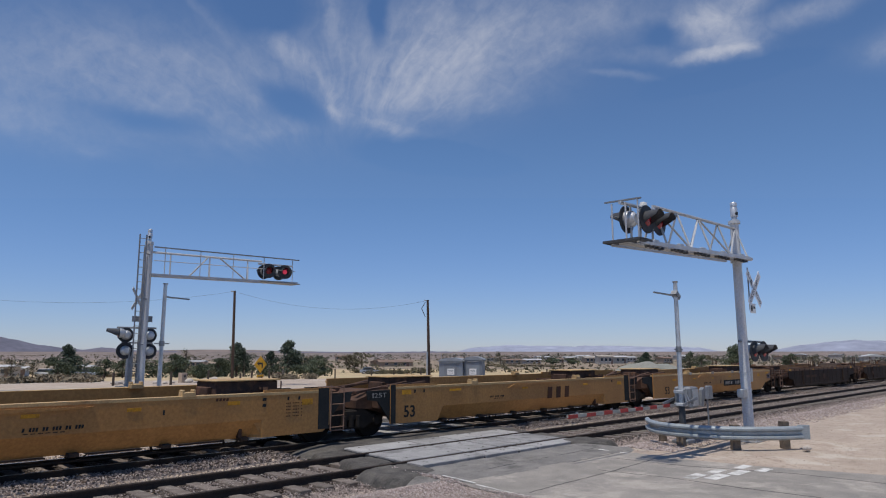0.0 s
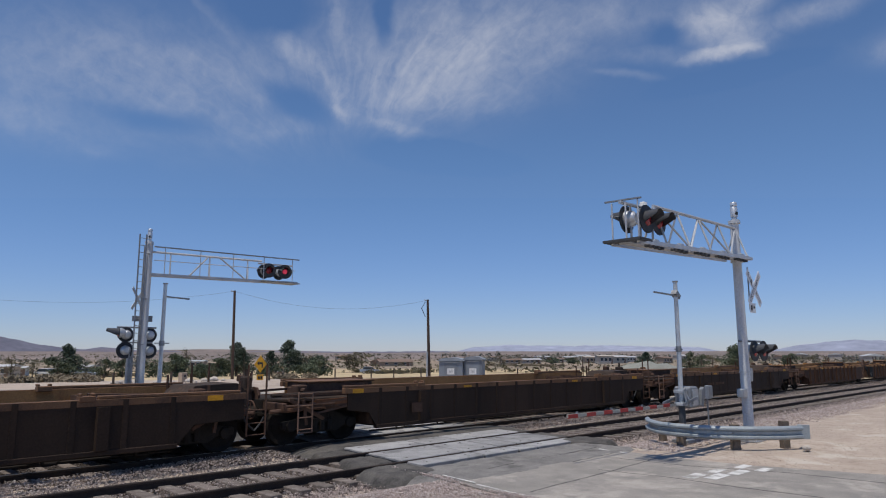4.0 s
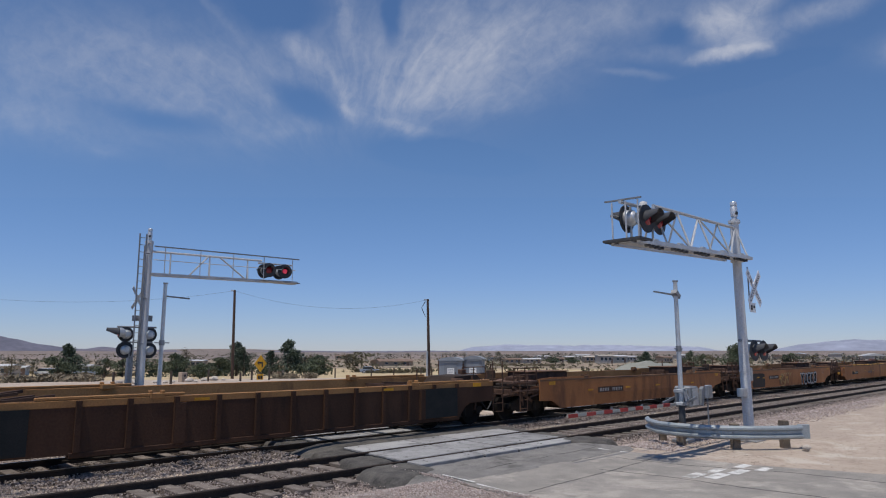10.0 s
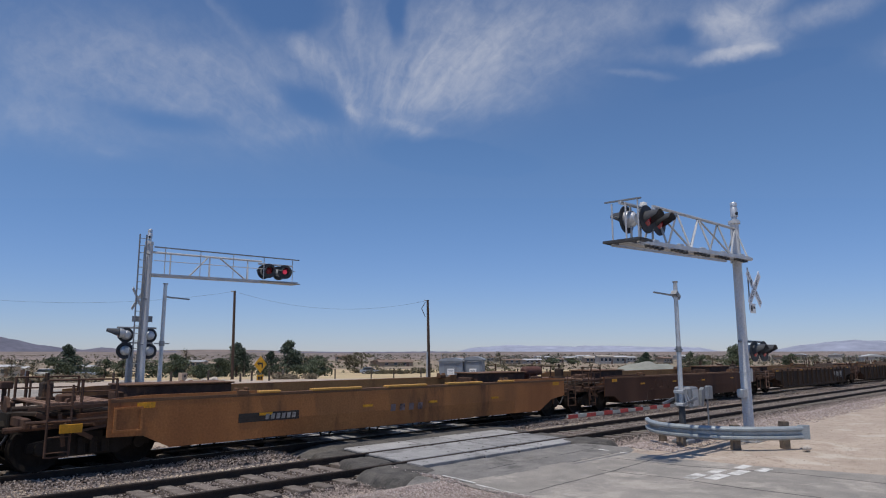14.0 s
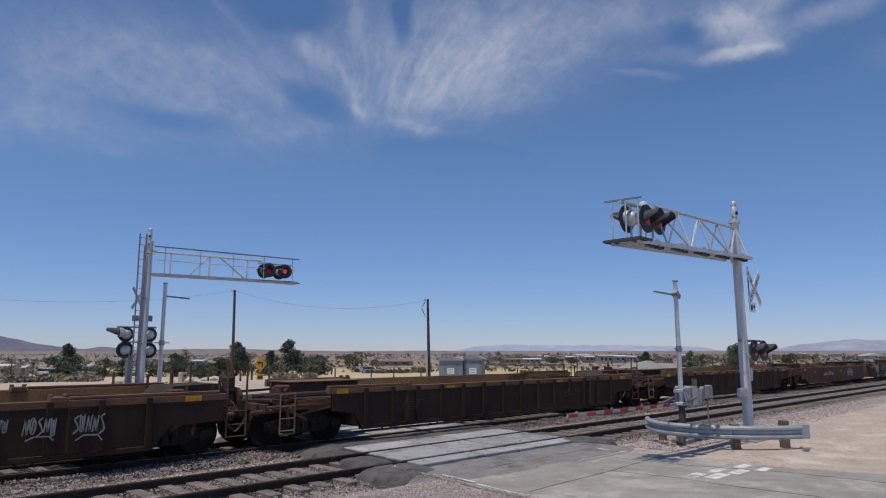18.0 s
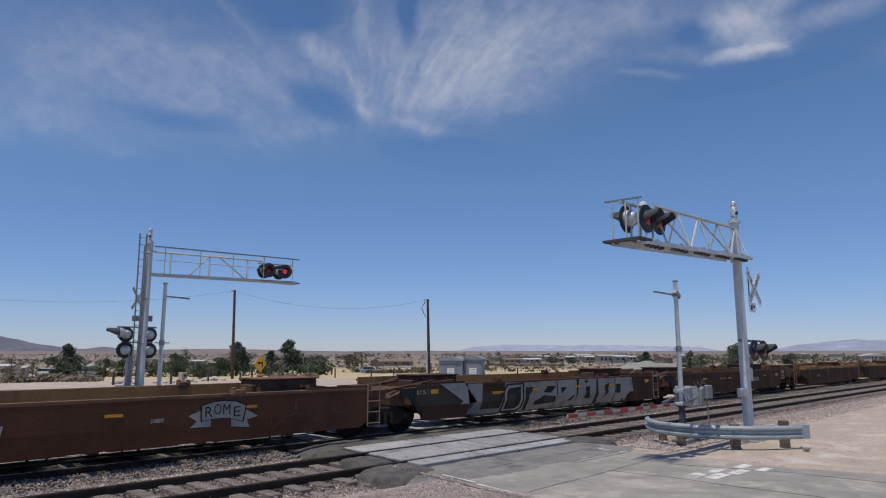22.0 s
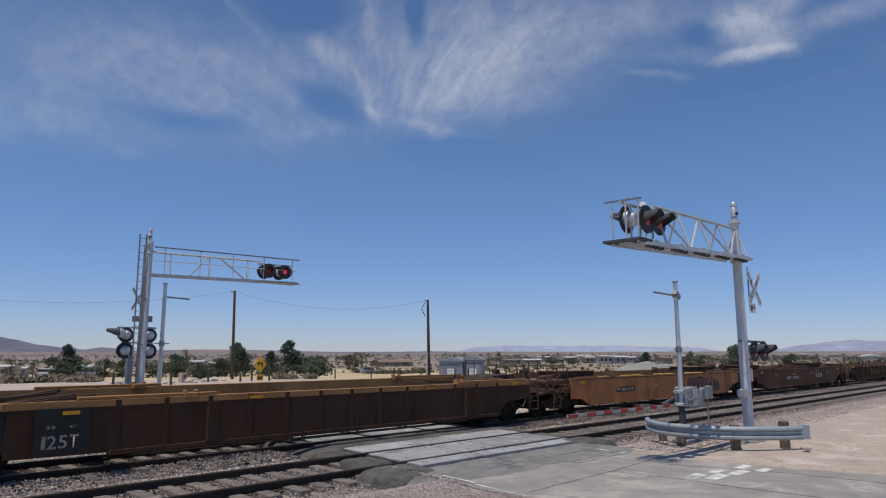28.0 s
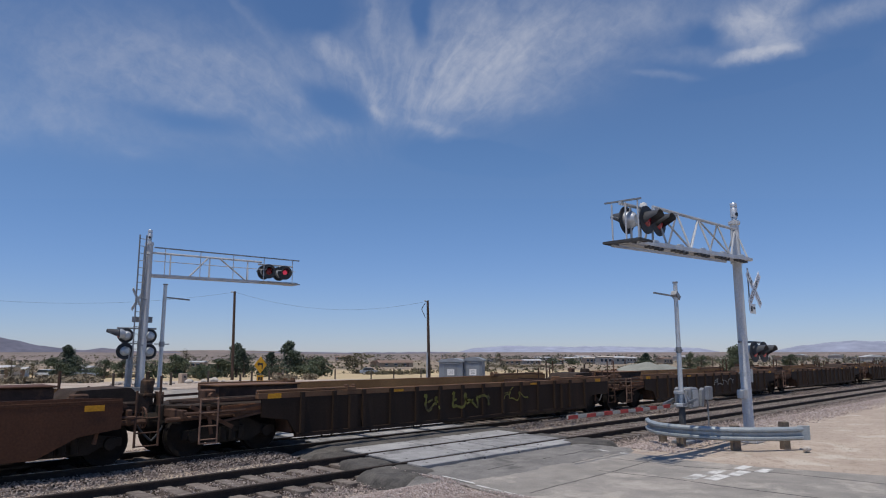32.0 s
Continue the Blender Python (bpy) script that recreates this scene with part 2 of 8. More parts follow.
def ground_material():
    m = bpy.data.materials.new("desert_ground")
    m.use_nodes = True
    nt = m.node_tree
    nd, ln = nt.nodes, nt.links
    bs = nd["Principled BSDF"]
    bs.inputs["Roughness"].default_value = 0.97
    bs.inputs["Specular IOR Level"].default_value = 0.15
    tc = nd.new("ShaderNodeTexCoord")

    def nz(s, d=5.0):
        n = nd.new("ShaderNodeTexNoise")
        n.inputs["Scale"].default_value, n.inputs["Detail"].default_value = s, d
        ln.new(tc.outputs["Object"], n.inputs["Vector"])
        return n.outputs[0]

    def rng(src, lo, hi, a=0.0, b=1.0):
        r = nd.new("ShaderNodeMapRange")
        r.interpolation_type = "SMOOTHSTEP"
        for k, v in (("From Min", lo), ("From Max", hi), ("To Min", a), ("To Max", b)):
            r.inputs[k].default_value = v
        ln.new(src, r.inputs["Value"])
        return r.outputs[0]

    def mix(fac, a, b):
        x = nd.new("ShaderNodeMix")
        x.data_type = "RGBA"
        for key, val in ((0, fac), (6, a), (7, b)):
            if isinstance(val, tuple):
                x.inputs[key].default_value = (*val, 1)
            else:
                ln.new(val, x.inputs[key])
        return x.outputs[2]
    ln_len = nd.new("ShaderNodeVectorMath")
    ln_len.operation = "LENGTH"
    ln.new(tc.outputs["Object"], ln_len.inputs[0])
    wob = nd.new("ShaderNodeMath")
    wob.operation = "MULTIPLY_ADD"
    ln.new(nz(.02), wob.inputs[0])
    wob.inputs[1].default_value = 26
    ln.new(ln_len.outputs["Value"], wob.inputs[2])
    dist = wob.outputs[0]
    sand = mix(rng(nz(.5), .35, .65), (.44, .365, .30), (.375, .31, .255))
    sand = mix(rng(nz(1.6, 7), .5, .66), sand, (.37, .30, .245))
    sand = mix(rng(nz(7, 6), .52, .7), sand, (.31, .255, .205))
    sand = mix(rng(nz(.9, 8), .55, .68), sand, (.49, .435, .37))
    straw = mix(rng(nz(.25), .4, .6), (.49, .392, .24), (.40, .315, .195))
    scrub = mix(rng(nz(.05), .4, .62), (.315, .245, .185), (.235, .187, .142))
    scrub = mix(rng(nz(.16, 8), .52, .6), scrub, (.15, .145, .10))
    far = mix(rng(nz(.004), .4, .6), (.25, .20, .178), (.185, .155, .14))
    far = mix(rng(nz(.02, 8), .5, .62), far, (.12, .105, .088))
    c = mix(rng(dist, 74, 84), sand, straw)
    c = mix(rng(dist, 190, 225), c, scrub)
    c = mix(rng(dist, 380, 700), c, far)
    ln.new(c, bs.inputs["Base Color"])
    bp = nd.new("ShaderNodeBump")
    bp.inputs["Strength"].default_value, bp.inputs["Distance"].default_value = .6, .03
    ln.new(nz(14, 6), bp.inputs["Height"])
    ln.new(bp.outputs[0], bs.inputs["Normal"])
    return m


def make_ground():
    xs = spaced(-4800, 4800, 2, 34, 0.7)
    ys = spaced(-4800, 4800, 1, 36, 0.7)
    s = Shape()
    v = [(x, y, ground_z(x, y)) for y in ys for x in xs]
    n = len(xs)
    f = [(j * n + i, j * n + i + 1, (j + 1) * n + i + 1, (j + 1) * n + i) for j in range(len(ys) - 1) for i in range(n - 1)]
    me = bpy.data.meshes.new("ground")
    me.from_pydata(v, [], f)
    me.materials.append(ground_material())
    me.polygons.foreach_set("use_smooth", [True] * len(me.polygons))
    tagged(new("ground", me), "pale sandy desert ground with dry grass and scrub", "ground", kind="structure")


make_ground()
SKEW = 0.13     # the road crosses the tracks a little askew


def road_x(x, y):
    """x of a line along the road that has this x at y = 9."""
    return x + SKEW * (y - 9.0)


def slab(s, x0, x1, y0, y1, z0, z1, cut=0.02):
    """A slab whose ends follow the road's skew."""
    o = [(road_x(x0, y0), y0), (road_x(x1, y0), y0), (road_x(x1, y1), y1), (road_x(x0, y1), y1)]
    c = [sum(p[0] for p in o) / 4, sum(p[1] for p in o) / 4]
    top = [(px + (c[0] - px) / abs(c[0] - px) * cut, py + (c[1] - py) / abs(c[1] - py) * cut) for px, py in o]
    s.add([(*p, z0) for p in o] + [(*p, z1 - cut) for p in o] + [(*p, z1) for p in top],
          [(0, 1, 5, 4), (1, 2, 6, 5), (2, 3, 7, 6), (3, 0, 4, 7), (4, 5, 9, 8), (5, 6, 10, 9), (6, 7, 11, 10), (7, 4, 8, 11), (8, 9, 10, 11), (3, 2, 1, 0)])
    return s


RAIL_OUTLINE = ((-.075, -.172), (.075, -.172), (.075, -.155), (.012, -.135), (.012, -.045), (.036, -.036), (.036, -.006), (.028, 0), (-.028, 0), (-.036, -.006),
                (-.036, -.036), (-.012, -.045), (-.012, -.135), (-.075, -.155))


def make_tracks():
    tie = Shape().box(-.12, .12, -1.33, 1.33, -.36, -.118, .012).mesh("tie", M["tie"])
    plate = Shape().box(-.1, .1, -.17, .17, -.175, -.156).mesh("tie_plate", M["rail"])
    for k, (a, b) in enumerate(RAILS):
        track = thing("railway_track", ("empty" if k == 0 else "busy") + " railway track, dark steel rails on weathered wooden ties", "railway track", kind="structure")
        for y in (a, b):
            ra = part("rail", Shape().prism([(u + y, v) for u, v in RAIL_OUTLINE], "x", -40, 420), M["rail"], track)
            part("rail_head", Shape().box(-40, 420, y - .024, y + .024, -.004, .0035), M["rail_top"] if k else M["rail"], ra, "polished running surface" if k else "dull rusty running surface")
        mid = (a + b) / 2
        rnd = random.Random(k + 3)
        x = 0.0
        while x < (95 if k == 0 else 60):
            if not (9.5 < x < 16.6):
                part("tie", tie, None, track, m=pose(x, mid + rnd.uniform(-.04, .04), rnd.uniform(-.012, .006), 0, 0, rnd.uniform(-1.2, 1.2)))
            x += 0.53
        far = Shape()
        while x < 400:
            far.box(x - .12, x + .12, mid - 1.33, mid + 1.33, -.36, -.172)
            x += 0.53
        part("tie_row", far, M["tie"], track, kind="stuff")


make_tracks()


def make_bed():
    """The dark ballast under the busy track, left and right of the road."""
    rnd = random.Random(12)
    for x0, x1, n in ((-30, 9.3, 60), (16.3, 110, 120)):
        lo, hi = [], []
        for i in range(n + 1):
            x = x0 + (x1 - x0) * i / n
            lo.append((x, 14.62 + rnd.uniform(-.08, .06), -.17))
            hi.append((x, 17.45 + rnd.uniform(-.12, .2), -.17))
        me = bpy.data.meshes.new("track_bed")
        vs = [(x, y - .12, -.3) for x, y, z in lo] + lo + hi + [(x, y + .2, -.32) for x, y, z in hi]
        m = n + 1
        me.from_pydata(vs, [], [(r * m + i, r * m + i + 1, (r + 1) * m + i + 1, (r + 1) * m + i) for r in range(3) for i in range(n)])
        me.materials.append(M["bed"])
        tagged(new("track_bed", me), "dark ballast bed under the busy track", "track bed", kind="structure")


M["bed"] = surface("dark_ballast", (.085, .07, .06), (.055, .046, .04), 5, .9, 0, .6, 30, (.12, .10, .085), .6)
make_bed()


def mound(s, x0, x1, y0, y1, top, drop=.16, seed=0, rag=.22):
    """A patch of laid asphalt with a ragged rim that slopes down to the stones."""
    n, rings = 90, 13
    cx, cy = (x0 + x1) / 2, (y0 + y1) / 2
    base = len(s.v)
    for j in range(rings):
        k = 1 - (j / rings) ** 1.15 * .97
        z = top - drop * max(0, (k - .72) / .28) ** 2.2
        for i in range(n):
            a = i / n * 2 * math.pi
            c, d = math.cos(a), math.sin(a)
            # a rounded rectangle
            m = (abs(c) ** 6 + abs(d) ** 6) ** (-1 / 6)
            r = 1 + rag * (noise.noise((c * 2.2 + seed, d * 2.2, seed * 1.7)) + .5 * noise.noise((c * 8 + seed, d * 8, seed))) * max(0, k - .4) * .8
            x, y = cx + c * m * (x1 - x0) / 2 * k * r, cy + d * m * (y1 - y0) / 2 * k * (1 + (r - 1) * .25)
            s.v.append((road_x(x, y), y, z + .016 * noise.noise((x * 2, y * 2, seed)) + .012 * noise.noise((x * 7, y * 7, seed)) + .01 * noise.noise((x * 19, y * 19, seed)) - .01))
    for j in range(rings - 1):
        for i in range(n):
            s.f.append((base + j * n + i, base + j * n + (i + 1) % n, base + (j + 1) * n + (i + 1) % n, base + (j + 1) * n + i))
    s.f.append(tuple(base + (rings - 1) * n + i for i in range(n)))
    return s


def make_crossing():
    ap = thing("crossing_apron", "dark grey asphalt apron around the crossing panels", "asphalt", kind="structure")
    part("near_apron", mound(Shape(), 7.9, 15.7, 8.02, 10.19, .012, .26, 1, .2), M["asphalt_mid"], ap, smooth=True)
    part("middle_apron", mound(Shape(), 8.5, 16.6, 13.36, 14.74, -.012, .16, 2, .12), M["asphalt_new"], ap, smooth=True)
    part("far_apron", mound(Shape(), 7.8, 15.8, 17.1, 19.3, -.008, .2, 3), M["asphalt_new"], ap, smooth=True)
    for k, (a, b) in enumerate(RAILS):
        for x0, x1 in ((8.45, 9.5), (15.1, 15.9)):
            for j, (y0, y1) in enumerate(((a + .13, b - .13), (a - .66, a - .05), (b + .05, b + 1.08))):
                if k and j == 1:
                    continue
                if j == 1:
                    y0 -= .8
                part("ramp", mound(Shape(), x0 - .45 * (j == 1), x1, y0, y1, .024 if j == 1 else -.022, .2, 4 + k * 9 + j + x0, .3), M["asphalt_new"], ap, "broken asphalt ramp", smooth=True)
        pc = thing("crossing_panels", "pale concrete crossing panels set between the rails", "concrete panels", kind="structure")
        cuts = (9.42, 11.4, 12.62, 13.36, 15.2)
        for y0, y1 in ((a - .60, a - .09), (a + .13, b - .13), (b + .09, b + .98))[k:]:
            for x0, x1 in zip(cuts[:-1], cuts[1:]):
                s = Shape()
                slab(s, x0 + .04, x1 - .04, y0, y1, -.25, .003 + random.uniform(-.006, .004), .014)
                part("panel", s, M["concrete"], pc)
                for bx in (x0 + .35, x1 - .35):
                    if x1 - x0 > .9:
                        for by in (y0 + .2, y1 - .2):
                            part("lag_hole", Shape().rod((road_x(bx, by), by, .0), (road_x(bx, by), by, .0085), .022, seg=8), M["asphalt_new"], pc)
        for y in (a, b):
            s = Shape()
            slab(s, 9.42, 15.2, y - .09, y - .037, -.2, -.07, .005)
            slab(s, 9.42, 15.2, y + .037, y + .13, -.2, -.09, .005)
            part("flangeway", s, M["black"], pc, "black rubber flangeway filler")
        part("joint_filler", slab(Shape(), 9.44, 15.18, a - .58 * (1 - k), b + 1.0, -.27, -.035, .005), M["black"], pc)


make_crossing()


def make_road():
    road = thing("road", "worn pale grey two-lane road with cracks and faded lines", "road", kind="structure")
    s = Shape()
    n = 26
    left, right = [], []
    for i in range(n + 1):
        y = -30 + 38.4 * i / n
        left.append((road_x(8.82 + .06 * noise.noise((0, y * .9, 0)), y), y))
        w = 14.35 + .25 * noise.noise((4, y * .7, 0)) + max(0, 6.5 - y) * .42
        right.append((road_x(w, y), y))
    v = [(x, y, z) for (x, y) in left + right for z in (-.12, 0.0)]
    f = []
    m = n + 1
    for i in range(n):
        a, b, c, d = 2 * i, 2 * (i + 1), 2 * (m + i), 2 * (m + i + 1)
        f += [(a + 1, c + 1, d + 1, b + 1), (a, a + 1, b + 1, b), (c, d, d + 1, c + 1)]
    s.add(v, f)
    part("surface", s, M["asphalt_old"], road)
    # edge lines
    s = Shape()
    for y0, y1, w in ((8.62, 9.0, .04), (8.1, 8.58, .045), (7.4, 8.05, .05), (6.7, 7.36, .05), (5.6, 6.62, .05), (-10, 5.5, .05)):
        lift = .022 if y0 > 8.0 else 0
        slab(s, 9.02 - w / 2, 9.02 + w / 2, y0, y1, .0005 + lift, .0035 + lift, .0005)
    part("edge_line", s, M["line"], road, "faded white edge line")
    s = Shape()
    slab(s, 14.13, 14.2, 8.1, 8.9, .001, .005, .001)
    part("edge_line", s, M["line"], road, "faded white edge line")
    # worn stop bar, in pieces
    for x0, x1, y0, y1 in ((12.0, 12.6, 5.62, 5.86), (12.25, 12.9, 5.3, 5.55), (12.75, 13.35, 5.58, 5.78), (13.0, 13.6, 5.2, 5.42), (13.75, 14.25, 5.42, 5.6), (13.7, 14.2, 4.98, 5.18)):
        s = Shape()
        slab(s, x0 - SKEW * -3.5, x1 - SKEW * -3.5, y0, y1, .001, .005, .001)
        part("stop_bar", s, M["line"], road, "worn white stop bar patch")

    # tarred cracks
    rnd = random.Random(4)
    for k, pts in enumerate((((12.1, 8.27), (13.17, 8.29), (14.22, 8.34)), ((9.0, 7.0), (9.6, 7.03), (10.45, 7.06), (11.89, 7.12), (13.75, 7.26)), ((11.66, 7.35), (11.85, 6.05), (11.82, 4.82), (11.91, 3.46), (11.9, 1.0)),
                             ((13.2, 7.9), (13.3, 6.4), (13.9, 4.6), (14.0, 3.0)), ((9.3, 8.85), (10.8, 9.0), (13.3, 9.05), (14.6, 9.1)))):
        s = Shape()
        fine = []
        for (ax, ay), (bx, by) in zip(pts[:-1], pts[1:]):
            m_ = 9
            for i in range(m_):
                t = i / m_
                fine.append((ax + (bx - ax) * t + rnd.uniform(-.014, .014), ay + (by - ay) * t + rnd.uniform(-.014, .014)))
        fine.append(pts[-1])
        for (ax, ay), (bx, by) in zip(fine[:-1], fine[1:]):
            s.bar((ax, ay, .0015), (bx, by, .0015), rnd.uniform(.012, .028), .003)
        part("crack", s, M["tar"], road, "dark tarred crack")


make_road()


def make_far_road():
    """The road beyond the tracks, bending to the left."""
    ctrl = [Vector(p) for p in ((12.9, 18.2, 0), (12.2, 21.0, 0), (10.2, 24.6, 0), (6.6, 28.2, 0), (1.0, 31.6, 0), (-8.0, 35.0, 0), (-20.0, 37.5, 0))]
    path = []
    for a, b in zip(ctrl[:-1], ctrl[1:]):
        path += [a.lerp(b, k / 6) for k in range(6)]
    path.append(ctrl[-1])
    for _ in range(6):
        path = [path[0]] + [(path[i - 1] + path[i] * 2 + path[i + 1]) / 4 for i in range(1, len(path) - 1)] + [path[-1]]
    v, m = [], 9
    for i, p in enumerate(path):
        d = (path[min(i + 1, len(path) - 1)] - path[max(i - 1, 0)]).normalized()
        side = Vector((d.y, -d.x, 0))
        for j in range(m):
            q = p + side * (j / (m - 1) * 2 - 1) * (3.0 + .1 * noise.noise((i * .7, j, 2)))
            v.append((q.x, q.y, ground_z(q.x, q.y) + (.045 if 0 < j < m - 1 else -.03)))
    f = [(i * m + j, i * m + j + 1, (i + 1) * m + j + 1, (i + 1) * m + j) for i in range(len(path) - 1) for j in range(m - 1)]
    solid("road", Shape().add(v, f), M["asphalt_old"], "pale worn road bending away beyond the tracks", "road", kind="structure", smooth=True)


make_far_road()


# ---- train ----
M["tan"] = surface("tan_yellow_paint", (.42, .215, .068), (.35, .175, .056), .8, .55, 0, .12, 14, (.25, .115, .038), .64, .04, .25, .3)
M["rust"] = surface("rust_brown_paint", (.068, .034, .0205), (.048, .0248, .016), .9, .75, 0, .2, 22, (.03, .018, .013), .58, .06, .25, .2)
M["brown"] = surface("red_brown_paint", (.098, .043, .023), (.07, .032, .018), .7, .7, 0, .2, 22, (.04, .02, .014), .6, .05, .25, .22)
M["dark"] = surface("sooty_brown_paint", (.042, .0262, .018), (.028, .0185, .0135), .9, .72, 0, .2, 22, (.056, .03, .018), .64, .06, .25, .18)
M["orange"] = surface("orange_brown_paint", (.41, .168, .054), (.30, .12, .041), .9, .65, 0, .2, 22, (.13, .056, .028), .58, .06, .25, .3)
M["chord"] = surface("bare_rusty_top", (.17, .09, .045), (.125, .064, .034), 1.2, .7, 0, .2, 30, (.07, .038, .025), .6, .06)
M["chord_tan"] = surface("tan_top_rail", (.345, .175, .063), (.265, .13, .048), 1.2, .7, 0, .2, 30, (.21, .11, .05), .6, .06)
# paler tan puts sunlight on the tan cars' top edges into the colour
M["tan_lip"] = surface("sun_painted_tan_lip", (.50, .345, .17), (.42, .28, .13), 1.2, .7, 0, .2, 30, (.3, .18, .08), .6, .06)
M["inner"] = surface("faded_inner_wall", (.43, .215, .08), (.33, .16, .06), .8, .8, 0, .2, 30, (.15, .075, .04), .6, .06, .25)
M["truck"] = surface("greasy_cast_steel", (.022, .0185, .016), (.03, .025, .021), 4, .8, .1, .2, 40, spec=.15)
M["wheel"] = surface("wheel_steel", (.022, .0185, .016), (.016, .0135, .012), 4, .8, .1, .1, 40, spec=.12)
M["frame_rust"] = surface("rusty_steelwork", (.1105, .0637, .0442), (.065, .039, .0286), 3, .85, .05, .2, 40, (.182, .091, .052), .62, .12, spec=.2)
M["strip_yellow"] = surface("worn_yellow_strip", (.52, .29, .075), (.44, .24, .06), 2, .7, 0, .1, 30, (.3, .15, .05), .62, .06)
M["tank_red"] = surface("faded_red_tank", (.13, .058, .043), (.09, .04, .031), 3, .7, 0, .1, 40, (.07, .04, .03), .62, .1)
M["sill_orange"] = surface("orange_rust_sill", (.15, .065, .03), (.10, .045, .024), 3, .85, 0, .2, 40, (.05, .028, .02), .6, .1, spec=.2)
M["ladder"] = surface("faded_pink_brown_ladder", (.25, .155, .11), (.18, .11, .08), 3, .8, 0, .1, 40, (.10, .06, .045), .6, .1, spec=.2)
M["deck"] = surface("worn_grey_deck", (.06, .044, .035), (.04, .029, .023), 3, .9, .1, .3, 40, (.13, .075, .045), .6, .1, spec=.2)
M["reflector"] = surface("yellow_reflector", (.62, .30, .015), (.48, .225, .015), 5, .6, 0, .05, 40, (.20, .10, .02), .6)
M["silver"] = surface("silver_spray_paint", (.30, .295, .285), (.22, .215, .205), 2, .7, 0, .1, 40, (.12, .09, .078), .6)
M["spray_white"] = surface("white_spray_paint", (.50, .50, .49), (.4, .4, .39), 3, .7, 0, .1, 40, (.25, .2, .18), .64)
M["spray_black"] = surface("black_spray_paint", (.0257, .0284, .0284), (.0351, .0351, .0338), 3, .85, 0, .1, 40, spec=.1)
M["spray_red"] = surface("red_spray_paint", (.19, .062, .055), (.14, .052, .048), 3, .8, 0, .1, 40, (.10, .075, .07), .52)
M["spray_blue"] = surface("blue_spray_paint", (.055, .052, .066), (.06, .045, .045), 3, .7, 0, .1, 40, (.12, .06, .035), .55)
M["block_silver"] = surface("chalky_silver_paint", (.2875, .2875, .2818), (.2185, .2185, .2104), 1.6, .75, 0, .1, 40, (.0978, .0862, .0759), .6)
M["over_paint"] = surface("grey_brown_over_paint", (.0513, .0446, .0392), (.0702, .058, .0486), 1.2, .85, 0, .1, 40, (.0405, .027, .0203), .58, spec=.15)
M["spray_pale"] = surface("pale_pink_spray_paint", (.26, .19, .175), (.18, .13, .12), 3, .8, 0, .1, 40, (.08, .05, .045), .55)
M["spray_teal"] = surface("teal_spray_paint", (.04, .09, .10), (.03, .065, .08), 3, .8, 0, .1, 40, (.05, .04, .035), .55)
M["spray_green"] = surface("yellow_green_spray_paint", (.22, .20, .04), (.17, .155, .035), 3, .7, 0, .1, 40, (.07, .055, .03), .55)
M["spray_tan"] = surface("faded_yellow_spray_paint", (.46, .34, .15), (.38, .27, .115), 3, .7, 0, .1, 40, (.3, .17, .07), .6)
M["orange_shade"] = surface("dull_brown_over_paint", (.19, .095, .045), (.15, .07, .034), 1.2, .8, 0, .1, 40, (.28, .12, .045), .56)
M["stencil"] = surface("white_stencil", (.36, .336, .306), (.24, .222, .198), 6, .8, 0, .05, 40, (.084, .06, .048), .56)
TRAIN_Y = 15.55
SPEED, SLOW = 12.5, -0.008


def train_x(t):
    return -(SPEED * t + SLOW * t * t / 2)


# where one well meets the next, counted along the train
JOINTS = (-4.2, 11.04, 25.68, 41.18, 58.28, 76.39, 94.02, 110.84, 125.96, 141.47, 159.04, 177.16, 195.2, 213.2, 231.55, 249.23, 267.64, 285.28, 300.7, 316.76, 332.84,
          348.95, 365.6, 383.43, 401.79, 419.6, 437.6, 455.6, 473.6, 491.6, 509.6, 527.6)
MOVERS = []
ONE = {}     # meshes that many cars share


def once(key, make):
    if key not in ONE:
        ONE[key] = make()
    return ONE[key]


def truck_meshes():
    def wheel():
        return Shape().turned(((.0, .07), (.09, .075), (.12, .03), (.36, .012), (.405, .045), (.458, .05), (.465, -.065), (.495, -.07), (.495, -.095), (.4, -.095), (.36, -.03),
                               (.12, -.04), (.09, -.08), (0, -.08)), (0, 0, 0), (0, -1, 0), 24).mesh("wheel", M["wheel"], True)

    def frame_():
        s = Shape()
        o = [(-1.12, .40), (-1.12, .56), (-.75, .62), (-.42, .78), (.42, .78), (.75, .62), (1.12, .56), (1.12, .40), (.72, .40), (.5, .28), (-.5, .28), (-.72, .40)]
        s.prism(o, "y", -.06, .06)
        for x in (-.89, .89):
            s.turned(((0, .12), (.12, .12), (.14, .0), (.14, -.05)), (x, 0, .46), (0, -1, 0), 12)
        for x in (-.22, 0, .22):
            s.rod((x, -.09, .33), (x, -.09, .62), .085, seg=8)
        return s.mesh("side_frame", M["truck"])

    def bolster():
        s = Shape().box(-.2, .2, -1.15, 1.15, .5, .76, .03)
        s.rod((0, 0, .7), (0, 0, .84), .28, seg=14)
        for x in (-.55, .55):
            s.bar((x, -.8, .42), (x, .8, .42), .1, .12)
        return s.mesh("truck", M["truck"])

    def axle():
        return Shape().rod((0, -1.0, 0), (0, 1.0, 0), .08, seg=10).mesh("axle", M["truck"])
    return once("wheel", wheel), once("frame", frame_), once("bolster", bolster), once("axle", axle)


